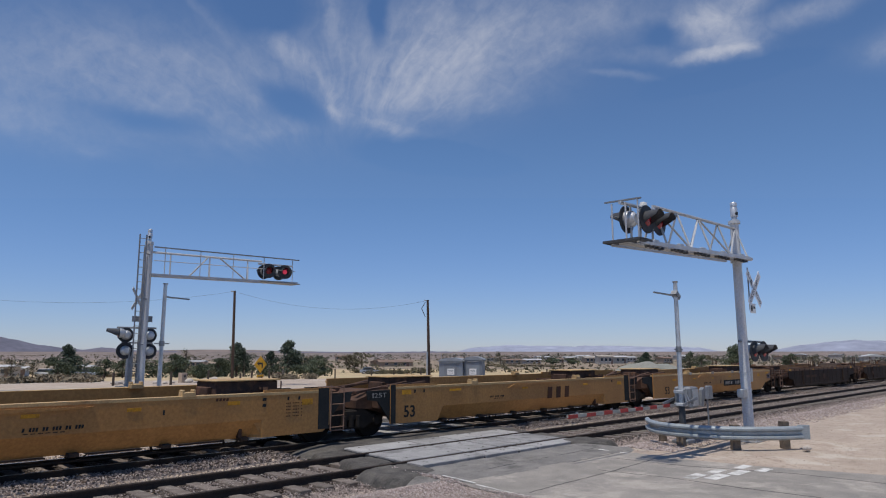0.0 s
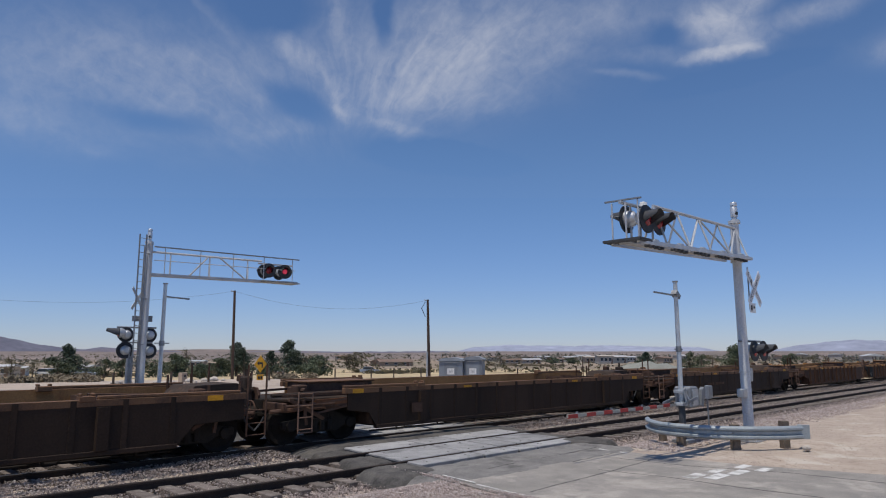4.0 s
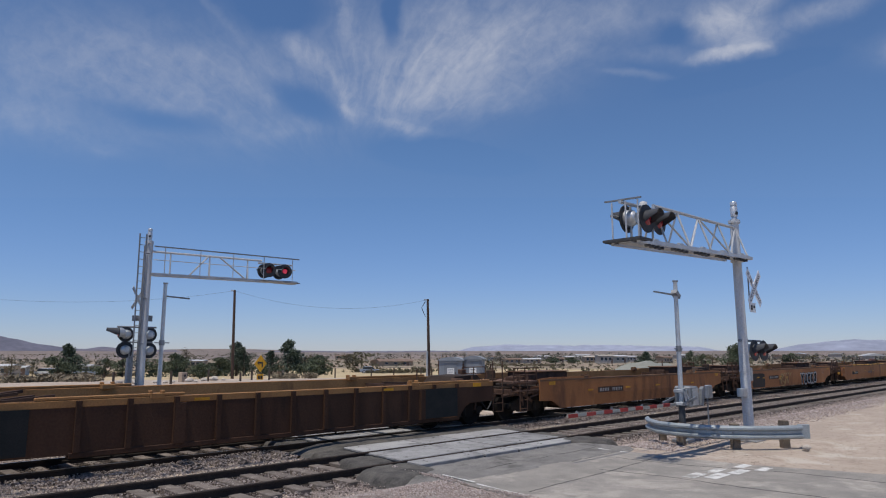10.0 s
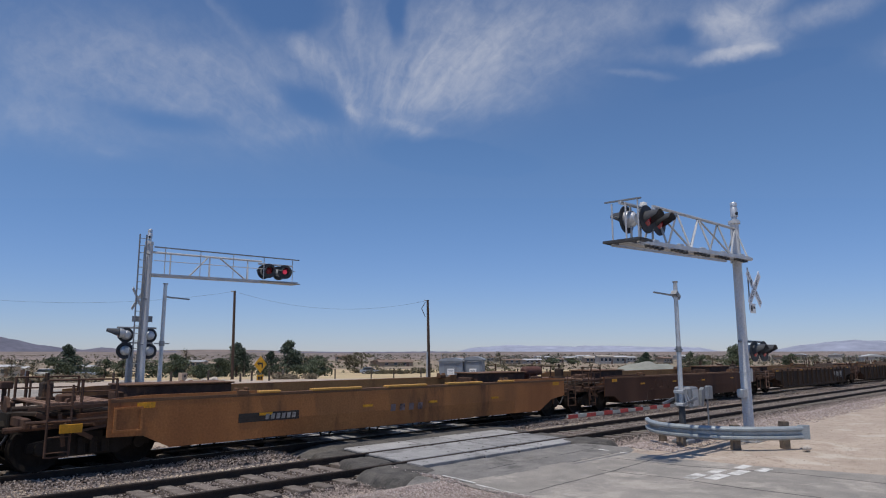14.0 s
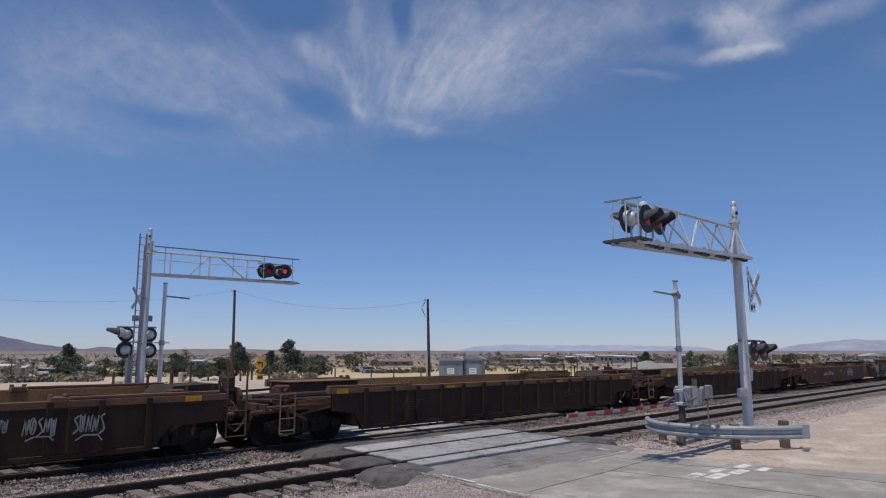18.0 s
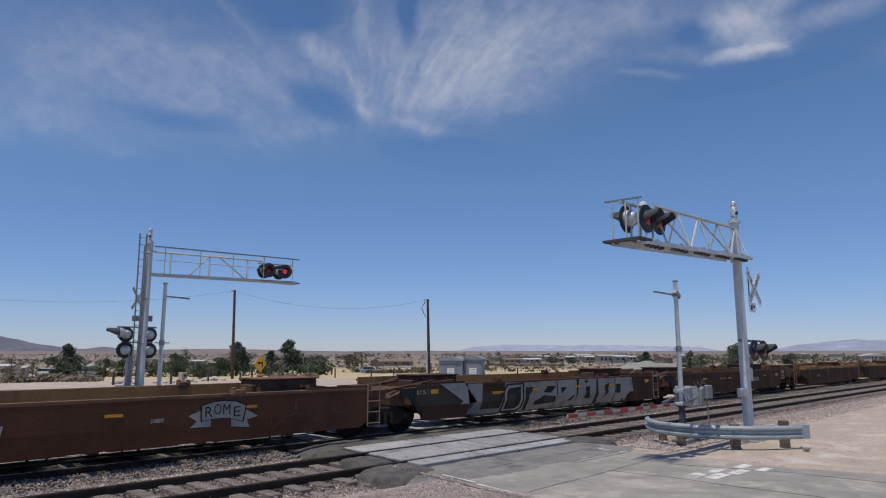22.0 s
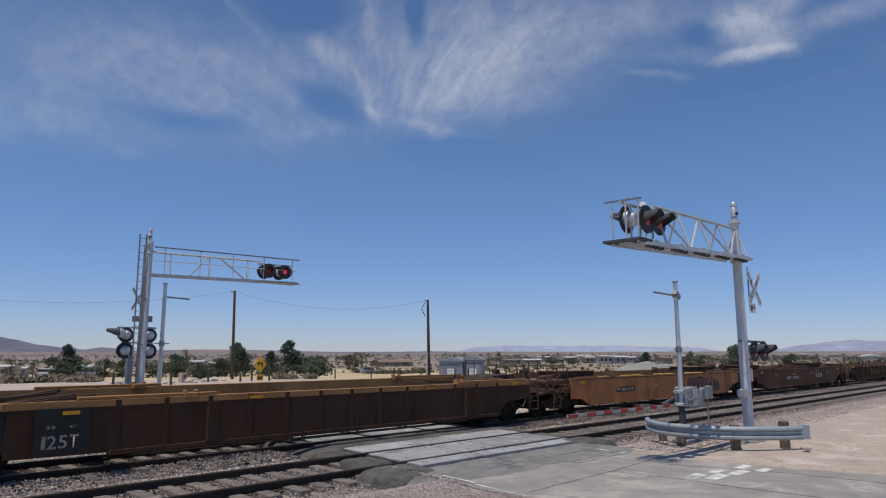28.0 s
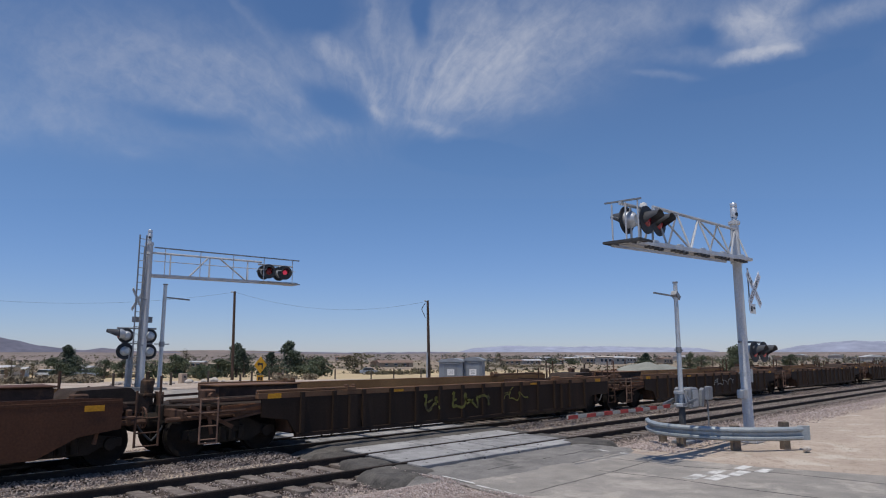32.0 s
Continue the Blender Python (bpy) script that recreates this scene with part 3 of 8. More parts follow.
def add_truck(u, x):
    wheel, frame_, bolster, axle = truck_meshes()
    tr = part("truck", bolster, None, u, "greasy black cast-steel truck", m=pose(x, 0, 0))
    for dx in (-.89, .89):
        part("axle", axle, None, tr, m=pose(dx, 0, .462))
        part("wheel", wheel, None, tr, m=pose(dx, -.76, .462))
        part("wheel", wheel, None, tr, m=pose(dx, .76, .462, 0, 0, 180))
    part("side_frame", frame_, None, tr, m=pose(0, -1.02, 0))
    part("side_frame", frame_, None, tr, m=pose(0, 1.02, 0, 0, 0, 180))


def side_wall(stations, side, thick=.045):
    """A wall from stations (x, bottom z, top z, how far the foot leans in, z of the fold); side -1 is towards the viewer."""
    s = Shape()
    rows = []
    for x, zb, zt, lean, fold in stations:
        fz = max(fold, zb + .02)
        pts = [(side * (1.5 - lean), zb), (side * 1.5, fz), (side * 1.5, zt)]
        ins = [(side * (1.5 - lean - thick), zb), (side * (1.5 - thick), fz), (side * (1.5 - thick), zt)]
        rows.append([(x, y, z) for y, z in pts + ins[::-1]])
    n = 6
    vs = [p for r in rows for p in r]
    fs = [(k * n + i, k * n + (i + 1) % n, (k + 1) * n + (i + 1) % n, (k + 1) * n + i) for k in range(len(rows) - 1) for i in range(n)]
    fs += [tuple(range(n - 1, -1, -1)), tuple(range((len(rows) - 1) * n, len(rows) * n))]
    return s.add(vs, fs)


def tube(s, pts, r, seg=6):
    """One unbroken tube along points that lie in a plane of constant y."""
    vs, fs = [], []
    for i, p in enumerate(pts):
        a, c = Vector(pts[max(0, i - 1)]), Vector(pts[min(len(pts) - 1, i + 1)])
        d = (c - a).normalized()
        across = d.cross(Vector((0, 1, 0))).normalized()
        for j in range(seg):
            w = 2 * math.pi * j / seg
            vs.append(tuple(Vector(p) + across * (math.cos(w) * r) + Vector((0, math.sin(w) * r, 0))))
    for i in range(len(pts) - 1):
        for j in range(seg):
            k = (j + 1) % seg
            fs.append((i * seg + j, i * seg + k, (i + 1) * seg + k, (i + 1) * seg + j))
    fs.append(tuple(range(seg))[::-1])
    fs.append(tuple((len(pts) - 1) * seg + j for j in range(seg)))
    return s.add(vs, fs)


def ladder_mesh(top, paint="ladder"):
    def make():
        s = Shape()
        for x in (-.2, .2):
            s.bar((x, 0, .34), (x, 0, top), .04, .03)
        for i in range(4):
            s.rod((-.2, -.01, .42 + i * .28), (.2, -.01, .42 + i * .28), .014, seg=6)
        s.rod((-.2, 0, .34), (.2, 0, .34), .016, seg=6)
        return s.mesh("ladder", M[paint])
    return once(("ladder", top, paint), make)


def open_end(u, h, tall, mats):
    """The end with its truck in sight under an open deck; x = 0 at the coupler face, the car towards +x."""
    b = pose(-h, 0, 0)

    def deck():
        s = Shape()
        o = [(.5, -.5), (1.0, -1.1), (2.9, -1.32), (3.3, -1.32), (3.3, 1.32), (2.9, 1.32), (1.0, 1.1), (.5, .5)]
        return s.prism(o, "z", 1.06, 1.11).mesh("end_deck", M["deck"])

    def beams():
        s = Shape()
        for y in (-1, 1):
            s.bar((.55, y * .42, .92), (3.3, y * 1.36, 1.0), .12, .2)
            s.bar((.6, y * 1.15, 1.2), (3.2, y * 1.42, 1.26), .07, .06)
            s.bar((1.2, y * 1.42, .98), (3.2, y * 1.44, .98), .06, .12)
        s.box(1.7, 2.2, -1.35, 1.35, .84, 1.0, .02)
        s.box(.5, .62, -1.35, 1.35, .86, 1.05, .02)
        s.box(3.1, 3.2, -1.4, 1.4, .4, 1.3)
        return s.mesh("end_frame", M["frame_rust"])

    def coupler():
        s = Shape().box(.1, .6, -.11, .11, .74, .94, .02)
        s.box(.16, .64, -.25, .25, .55, .94, .09)
        s.bar((.5, -1.3, .78), (.3, -.1, .78), .03, .03)
        return s.mesh("coupler", M["truck"])

    def hose():
        s = Shape()
        p = [(.42 - .24 * (i / 6), -.62, .72 - .33 * (i / 6) ** .7) for i in range(7)]
        tube(s, p, .024)
        return s.mesh("air_hose", M["black"])
    def platform():
        s = Shape()
        for i in range(9):
            s.box(.86 + i * .15, .96 + i * .15, -1.2, 1.2, 1.27, 1.3)
        for y in (-1.16, 0, 1.16):
            s.bar((.84, y, 1.24), (2.2, y, 1.24), .05, .06)
        return s.mesh("platform", M["ladder"])

    def platform_rail():
        s = Shape()
        for x in (.9, 1.5, 2.14):
            s.bar((x, 0, 1.1), (x, 0, 1.74), .04, .04)
        for z in (1.5, 1.73):
            s.rod((.9, 0, z), (2.14, 0, z), .018, seg=6)
        return s.mesh("platform_rail", M["frame_rust"])
    part("end_deck", once("deck", deck), None, u, "worn grey end deck", m=b)
    part("end_frame", once("beams", beams), None, u, m=b)
    part("coupler", once("coupler", coupler), None, u, m=b)
    at_x = 1.2 if mats == "smooth" else .3
    part("brake_stand", once("bstand", lambda: Shape().box(-.1, .1, -.16, .16, 1.08, 1.66, .03).bar((0, 0, 1.66), (0, 0, 1.84), .06, .06).box(-.13, .13, -.2, .2, 1.3, 1.36, .01).mesh("brake_stand", M["deck"])), None, u, "dark brake stand", m=b @ pose(at_x, .1, 0))
    part("draft_sill", once("dsill", lambda: Shape().prism([(.5, .74), (.5, .98), (.72, 1.13), (1.6, 1.02), (1.6, .68)], "y", -.36, .36).mesh("draft_sill", M["deck"])), None, u, "grey sloping draft sill", m=b)
    part("shield_plate", once("shield", lambda: Shape().prism([(-.2, .96), (-.24, 1.2), (-.14, 1.38), (.06, 1.4), (.1, .96)], "x", .46, .52).box(.5, .62, -.1, .1, 1.0, 1.3, .02).mesh("shield_plate", M["frame_rust"])), None, u, "rusty rounded shield plate", m=b)
    part("marker_post", once("mpost", lambda: Shape().bar((.66, 1.0, 1.0), (.66, 1.0, 1.5), .07, .06).box(.56, .8, .9, 1.1, 1.5, 1.66, .02).mesh("marker_post", M["frame_rust"])), None, u, m=b)
    for y_ in (-.55, .5):
        part("hanger", once("hanger", lambda: Shape().bar((.62, 0, .3), (.66, 0, 1.05), .05, .05).bar((.62, 0, .3), (.95, 0, .3), .06, .04).mesh("hanger", M["truck"])), None, u, m=b @ pose(0, y_, 0))
    for y_ in (-1.44, 1.44):
        part("side_sill", once("osill", lambda: Shape().prism([(1.35, .96), (3.0, 1.0), (3.3, 1.12), (3.3, 1.3), (3.05, 1.3), (2.9, 1.14), (1.35, 1.1)], "y", -.035, .035).mesh("side_sill", M["sill_orange"])), None, u, "orange-brown side sill", m=b @ pose(0, y_, 0))
    part("air_hose", once("hose", hose), None, u, "sagging black air hose", m=b)
    if mats == "smooth":
        part("platform", once("platform", platform), None, u, "rusty grated crossover platform", m=b)
        for y_ in (-1.18, 1.18):
            part("platform_rail", once("prail", platform_rail), None, u, m=b @ pose(0, y_, 0))
    dull = "frame_rust" if mats == "smooth" else "ladder"
    part("ladder", ladder_mesh(tall, dull), None, u, m=pose(-h + 1.05, -1.47, 0))
    part("ladder", ladder_mesh(tall, dull), None, u, m=pose(-h + 1.05, 1.47, 0))
    part("brace", once("brace", lambda: Shape().bar((0, -1.46, .78), (.95, -1.46, .92), .03, .05).bar((0, -1.46, 1.0), (.95, -1.46, 1.1), .03, .05).mesh("brace", M["frame_rust"])), None, u, m=pose(-h + 1.4, 0, 0))
    add_truck(u, -h + 1.78)
    end_fittings(u, h, -1, 1.66 if mats == "smooth" else 1.5)


def closed_end(u, h, style, tank_on):
    """The end whose walls reach over the truck; the car lies towards -x."""
    b = pose(h, 0, 0)

    def deck():
        s = Shape()
        o = [(-3.3, -1.42), (-1.0, -1.42), (-.5, -1.1), (-.5, 1.1), (-1.0, 1.42), (-3.3, 1.42)]
        return s.prism(o, "z", 1.12, 1.17).mesh("end_deck", M["deck"])

    def beams():
        s = Shape()
        s.box(-.62, -.5, -1.3, 1.3, .8, 1.12, .02)
        s.box(-2.4, -1.8, -1.3, 1.3, .84, 1.1, .02)
        for y in (-1, 1):
            s.bar((-3.2, y * .75, 1.3), (-1.0, y * .25, 1.22), .16, .1)
            s.bar((-3.2, y * 1.3, 1.25), (-.6, y * 1.2, 1.2), .08, .08)
        s.box(-3.35, -3.25, -1.4, 1.4, .4, 1.3)
        return s.mesh("end_frame", M["frame_rust"])

    def coupler():
        s = Shape().box(-.6, -.1, -.11, .11, .74, .94, .02)
        s.box(-.14, .18, -.24, .24, .56, .96, .08)
        s.bar((-.5, -1.2, .78), (-.3, -.1, .78), .03, .03)
        return s.mesh("coupler", M["truck"])

    def tank():
        s = Shape().turned(((0, -.5), (.1, -.5), (.17, -.44), (.17, .44), (.1, .5), (0, .5)), (-.72, 0, 1.60), (1, 0, 0), 16)
        s.box(-1.05, -.95, -.14, .14, 1.16, 1.5).box(-.62, -.54, -.14, .14, 1.16, 1.5)
        return s.mesh("brake_cylinder", M["tank_red"], True)

    def hose():
        s = Shape()
        p = [(-.12 + .3 * (i / 6), -.6, .74 - .35 * (i / 6) ** .7) for i in range(7)]
        tube(s, p, .024)
        return s.mesh("air_hose", M["black"])

    def steps():
        s = Shape()
        top = 1.5 if style == "smooth" else 1.98
        for x in (-.5, -.03):
            s.bar((x, 0, .38), (x, 0, top), .045, .035)
        for z in (.4, .66, .95):
            s.rod((-.5, 0, z), (-.03, 0, z), .015, seg=6)
        return s.mesh("step_ladder", M["frame_rust"])

    def slope():
        s = Shape().prism([(-1.7, 1.17), (-1.35, 1.5), (-.32, 1.53), (.08, 1.2), (.08, 1.02), (-.5, 1.02)], "y", -.62, .62)
        return s.mesh("slope_sheet", M["deck"])

    part("end_deck", once("deck2", deck), None, u, "worn grey end deck", m=b)
    part("end_frame", once("beams2", beams), None, u, m=b)
    part("coupler", once("coupler2", coupler), None, u, m=b)
    if style == "smooth":
        if tank_on:
            part("brake_cylinder", once("tank", tank), None, u, "faded red air cylinder", m=b)
    else:
        for k, (x, y, z0, z1) in enumerate(((-.62, -1.3, 1.1, 1.62), (-.62, 1.2, 1.1, 1.7), (-1.4, -1.38, 1.15, 1.55))):
            part("corner_post", once(("post", k), lambda: Shape().bar((x, y, z0), (x, y, z1), .06, .05).mesh("corner_post", M["frame_rust"])), None, u, m=b)
    if not tank_on:
        part("slope_sheet", once("slope2", slope), None, u, "dark sloping end sheet", m=b)
    for y_ in (-1.46, 1.46):
        part("step_ladder", once(("steps", style), steps), None, u, m=b @ pose(0, y_, 0))
    part("air_hose", once("hose2", hose), None, u, "sagging black air hose", m=b)
    add_truck(u, h - 1.72)
    end_fittings(u, h, 1, 1.66 if style == "smooth" else 1.5)


def end_fittings(u, h, sign, high=1.5):
    """Rails, steps, pipes and the brake gear that crowd a coupler end; sign says which end."""
    b = pose(sign * h, 0, 0, 0, 0, 0 if sign > 0 else 180)
    near = -1 if sign > 0 else 1          # the side towards the viewer, in the end's own space
    part("post", once(("endpost", high), lambda: Shape().bar((-1.15, 0, .7), (-1.15, 0, high + .2), .05, .045).mesh("post", M["frame_rust"])), None, u, m=b @ pose(0, -near * 1.38, 0))
    part("grab_rail", once("grab1", lambda: Shape().rod((-1.9, 0, 1.0), (-.5, 0, .98), .03, seg=6).mesh("grab_rail", M["frame_rust"])), None, u, m=b @ pose(0, near * 1.46, 0))
    part("brake_pipe", once("bpipe", lambda: Shape().rod((-2.5, 0, 1.24), (-.35, 0, 1.22), .045, seg=8).mesh("brake_pipe", M["deck"])), None, u, m=b @ pose(0, near * 1.05, 0))
    part("brake_pipe", once("bpipe2", lambda: Shape().rod((-2.2, 0, .9), (-.2, 0, .86), .05, seg=8).mesh("brake_pipe", M["frame_rust"])), None, u, m=b @ pose(0, near * 1.25, 0))
    part("brake_lever", once("blever", lambda: Shape().bar((-1.7, 0, .62), (-.7, 0, 1.12), .05, .08).bar((-1.2, 0, .5), (-1.1, 0, 1.1), .05, .07).mesh("brake_lever", M["frame_rust"])), None, u, m=b @ pose(0, near * 1.3, 0))
    part("brake_rigging", once("brig", lambda: Shape().box(-2.9, -1.0, -.62, .62, .26, .72, .04).mesh("brake_rigging", M["truck"])), None, u, "greasy black brake rigging", m=b)
    part("draft_box", once("dbox", lambda: Shape().box(-1.25, -.45, -.42, .42, .68, 1.12, .03).mesh("draft_box", M["truck"])), None, u, m=b)
    part("valve", once("valve", lambda: Shape().box(-1.5, -1.2, -.16, .16, 1.14, 1.44, .03).rod((-1.35, -.3, 1.3), (-1.35, .3, 1.3), .07, seg=8).mesh("valve", M["frame_rust"])), None, u, m=b @ pose(0, near * .7, 0))
    if sign > 0:
        part("brake_shaft", once("bshaft", lambda: Shape().rod((-.6, 0, .93), (-.2, 0, .93), .03, seg=8).mesh("brake_shaft", M["frame_rust"])), None, u, m=b @ pose(0, near * 1.1, 0))
    if sign > 0:
        wheel = Shape()
        n = 16
        ring = [(-.22, math.cos(i * 2 * math.pi / n) * .21, 1.88 + math.sin(i * 2 * math.pi / n) * .21) for i in range(n)]
        for i in range(n):
            wheel.rod(ring[i], ring[(i + 1) % n], .02, seg=5, caps=False)
        for i in range(0, n, 4):
            wheel.rod(ring[i], (-.22, 0, 1.88), .015, seg=5)
        part("brake_wheel", once("bwheel", lambda: wheel.mesh("brake_wheel", M["frame_rust"])), None, u, "round brake wheel", m=b @ pose(0, near * 1.1, -.95))


def joint_end(u, h, sign, style, shared, plate):
    """The end over a shared truck."""
    b = pose(sign * h, 0, 0, 0, 0, 0 if sign > 0 else 180)

    def frame_():
        s = Shape()
        s.prism([(-1.35, .5), (-1.35, 1.24), (-.9, 1.24), (-.18, 1.0), (-.18, .8), (-.8, .74)], "y", -1.1, 1.1)
        for y in (-1, 1):
            s.bar((-2.6, y * 1.2, 1.42), (-.35, y * .5, 1.16), .14, .07)
            s.bar((-2.4, y * .6, 1.4), (-.3, y * .9, 1.2), .12, .06)
        s.box(-1.1, -.7, -1.42, -1.1, .78, 1.12, .02).box(-1.1, -.7, 1.1, 1.42, .78, 1.12, .02)
        s.box(-.75, -.3, -.9, -.4, 1.05, 1.3, .03)
        return s.mesh("end_frame", M["frame_rust"])

    def slope():
        s = Shape().prism([(-1.32, .36), (-1.32, 1.26), (-.25, 1.26), (-.3, 1.02), (-.62, .98), (-1.1, .4)], "y", -.03, .03)
        return s.mesh("end_plate", M["spray_black"] if plate else M["frame_rust"])
    part("end_frame", once("jframe", frame_), None, u, m=b)
    for y in (-1.44, 1.44):
        part("end_plate", once(("slope", plate), slope), None, u, "black painted end plate" if plate else "", m=b @ pose(0, y, 0))
    if sign > 0:
        part("ladder", ladder_mesh(1.46 if style == "smooth" else 1.86), None, u, m=pose(h - .72, -1.5, 0))
        part("ladder", ladder_mesh(1.46), None, u, m=pose(h - .72, 1.5, 0))
        if style != "smooth":
            for k, (x, y, z0, z1) in enumerate(((-.5, .9, 1.1, 1.9), (-.15, 1.2, 1.1, 1.95), (.5, -1.35, 1.0, 1.75))):
                part("corner_post", once(("jpost", k), lambda: Shape().bar((x, y, z0), (x, y, z1), .055, .05).mesh("corner_post", M["frame_rust"])), None, u, m=b)
    if shared:
        add_truck(u, sign * h)


def car(k, style, paint, ends, chord, label, tall=1.3, plate=False, foot=None):
    rnd = random.Random(k * 7 + 1)
    a, b = JOINTS[k], JOINTS[k + 1]
    h = (b - a) / 2
    u = thing("well_car", label, "well car", group="train of empty container well cars")
    wall = M[paint]
    zt = 1.33
    smooth = style == "smooth"
    lean = (.05 if foot is None else foot) if smooth else 0.0
    fold = .74 if smooth else .5
    up = .07 if smooth else .02
    # left end
    if ends[0] == "c":
        if smooth:
            left = [(-h + 1.9, .62, zt + .02, 0, .66), (-h + 2.6, .6, zt + up, 0, .64), (-h + 3.15, .33, zt + up, 0, fold), (-h + 5.1, .33, zt + up, 0, fold), (-h + 5.12, .33, zt, 0, fold), (-h + 5.3, .33, zt, lean, fold)]
        else:
            left = [(-h + 2.3, .8, zt, 0, .82), (-h + 3.0, .7, zt, 0, .72), (-h + 3.26, .34, zt, 0, fold), (-h + 4.3, .33, zt, 0, fold)]
        open_end(u, h, tall, style)
    else:
        left = [(-h + 1.05, .36, zt + up, 0, fold), (-h + 2.8, .34, zt + up, 0, fold), (-h + 2.82, .34, zt, 0, fold), (-h + 3.05, .34, zt, lean, fold)]
        joint_end(u, h, -1, style, False, plate)
    if ends[1] == "c":
        if smooth:
            right = [(h - 3.75, .33, zt, lean, fold), (h - 3.57, .33, zt, 0, fold), (h - 3.55, .33, zt + up, 0, fold), (h - 2.25, .33, zt + up, 0, fold), (h - 1.55, .68, zt + up, 0, .72), (h - .78, .78, zt + .03, 0, .82)]
        else:
            right = [(h - 3.6, .33, zt, 0, fold), (h - 2.1, .33, zt, 0, fold), (h - 1.75, .73, zt, 0, .76), (h - .6, .77, zt - .03, 0, .8)]
        closed_end(u, h, style, k in (2, 11, 22))
    else:
        right = [(h - 3.05, .34, zt, lean, fold), (h - 2.82, .34, zt, 0, fold), (h - 2.8, .34, zt + up, 0, fold), (h - 1.15, .34, zt + up, 0, fold), (h - .95, .5, zt + up, 0, fold + .1)]
        joint_end(u, h, 1, style, True, plate)
    st = left + right
    part("side_wall", side_wall(st, -1), wall, u)
    high = [(p[0], p[1], p[2] + .09, p[3], p[4]) for p in st]
    part("side_wall", side_wall(high, 1), M["inner"] if not (paint in ("tan",)) else wall, u, "faded inner face of the far wall")
    x0, x1 = left[2][0], right[-3][0]
    if not smooth:
        # doubled rails over the ends
        for xa, xb in ((-h + 2.2, -h + 5.0), (h - 3.7, h - .7)):
            for yy, zz in ((-1.44, 0), (1.53, .09)):
                part("end_rail", Shape().box(xa, xb, yy - .06, yy + .06, zt + .024 + zz, zt + .085 + zz, .012), M[chord], u)
            part("end_post", Shape().prism([(-.13, -1.498), (-.11, -1.575), (.11, -1.575), (.13, -1.498)], "z", .38, 1.2), wall, u, m=pose(xb - .1 if xa < 0 else xa + .1, 0, 0))
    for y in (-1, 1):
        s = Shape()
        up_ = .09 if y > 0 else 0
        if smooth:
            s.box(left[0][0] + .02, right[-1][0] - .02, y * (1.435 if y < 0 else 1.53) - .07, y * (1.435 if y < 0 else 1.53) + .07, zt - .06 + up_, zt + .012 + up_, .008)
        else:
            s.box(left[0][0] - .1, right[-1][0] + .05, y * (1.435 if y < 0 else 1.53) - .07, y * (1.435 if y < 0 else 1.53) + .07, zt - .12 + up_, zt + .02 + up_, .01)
        part("top_chord", s, M[chord], u, "worn top rail, on tan cars coloured pale as if sunlit")
        if not smooth:
            part("bottom_chord", Shape().box(x0, x1, y * 1.44 - .08, y * 1.44 + .08, .28, .38, .01), wall, u)
    if not smooth:
        deep = 1.515 if k < 6 or 18 < k < 22 else 1.57
        rib = once(("rib", paint, deep), lambda: Shape().prism([(-.055, -1.498), (-.055, -deep), (.045, -deep), (.06, -1.498)], "z", .38, 1.33).mesh("rib", wall))
        ribs = Shape()
        n = int((x1 - x0) / .92)
        for i in range(n + 1):
            x = x0 + .12 + i * (x1 - x0 - .24) / n
            part("rib", rib, None, u, m=pose(x, 0, 0))
            ribs.box(x - .04, x + .04, 1.5, 1.56, .38, 1.23)
        part("rib_row", ribs, wall, u)
    # the floor, open in the ribbed cars: centre sill, cross-bearers and the brackets that hang below the sill
    part("centre_sill", Shape().box(x0, x1, -.15, .15, .28, .38, .01), M["deck"], u)
    bearer = once("bearer", lambda: Shape().box(-.1, .1, -1.4, 1.4, .29, .37, .01).mesh("cross_bearer", M["deck"]))
    n = 5
    for i in range(n + 1):
        part("cross_bearer", bearer, None, u, m=pose(x0 + .4 + i * (x1 - x0 - .8) / n, 0, 0))
    gap = (x1 - x0 - .8) / n
    for i in range(n if smooth else 0):
        xa = x0 + .4 + i * gap
        part("floor_plate", Shape().box(xa + .3, xa + gap - .45, -1.3, 1.3, .3, .325), M["deck"], u)
    by = 1.16 if smooth else 1.36
    br = once(("bracket", smooth), lambda: Shape().bar((0, -by, .35), (.07, -by + .06, .2), .035, .045).bar((.07, -by + .06, .2), (.3, -by + .06, .19), .03, .03).bar((.3, -by + .06, .19), (.42, -by + .02, .33), .03, .03).mesh("bracket", M["truck"]))
    n = int((x1 - x0) / 1.55)
    for i in range(n):
        part("bracket", br, None, u, m=pose(x0 + .8 + i * (x1 - x0 - 1.6) / max(1, n - 1), 0, 0))
    part("air_pipe", Shape().rod((x0, -1.2, .2), (x1, -1.2, .2), .022, seg=6), M["truck"], u)
    # container guides and their latches on the top rails
    guide = once(("guide", chord), lambda: Shape().box(-.15, .15, -1.52, -1.32, 1.30, 1.42, .015).box(-.15, -.09, -1.51, -1.36, 1.42, 1.47, .01).box(.09, .15, -1.51, -1.36, 1.42, 1.47, .01).mesh("guide", M[chord]))
    for x in (x0 + 1.6, x1 - 1.8):
        part("guide", guide, None, u, m=pose(x, 0, 0))
        part("guide", guide, None, u, m=pose(x, 0, .09, 0, 0, 180))
    # end bulkheads of the well
    for x in (left[2][0] + .1, right[-3][0] - .5):
        part("bulkhead", Shape().box(x - .04, x + .04, -1.38, 1.38, .36, 1.16).box(x - .06, x + .06, -1.36, 1.36, 1.16, 1.26, .01), M["frame_rust"], u)
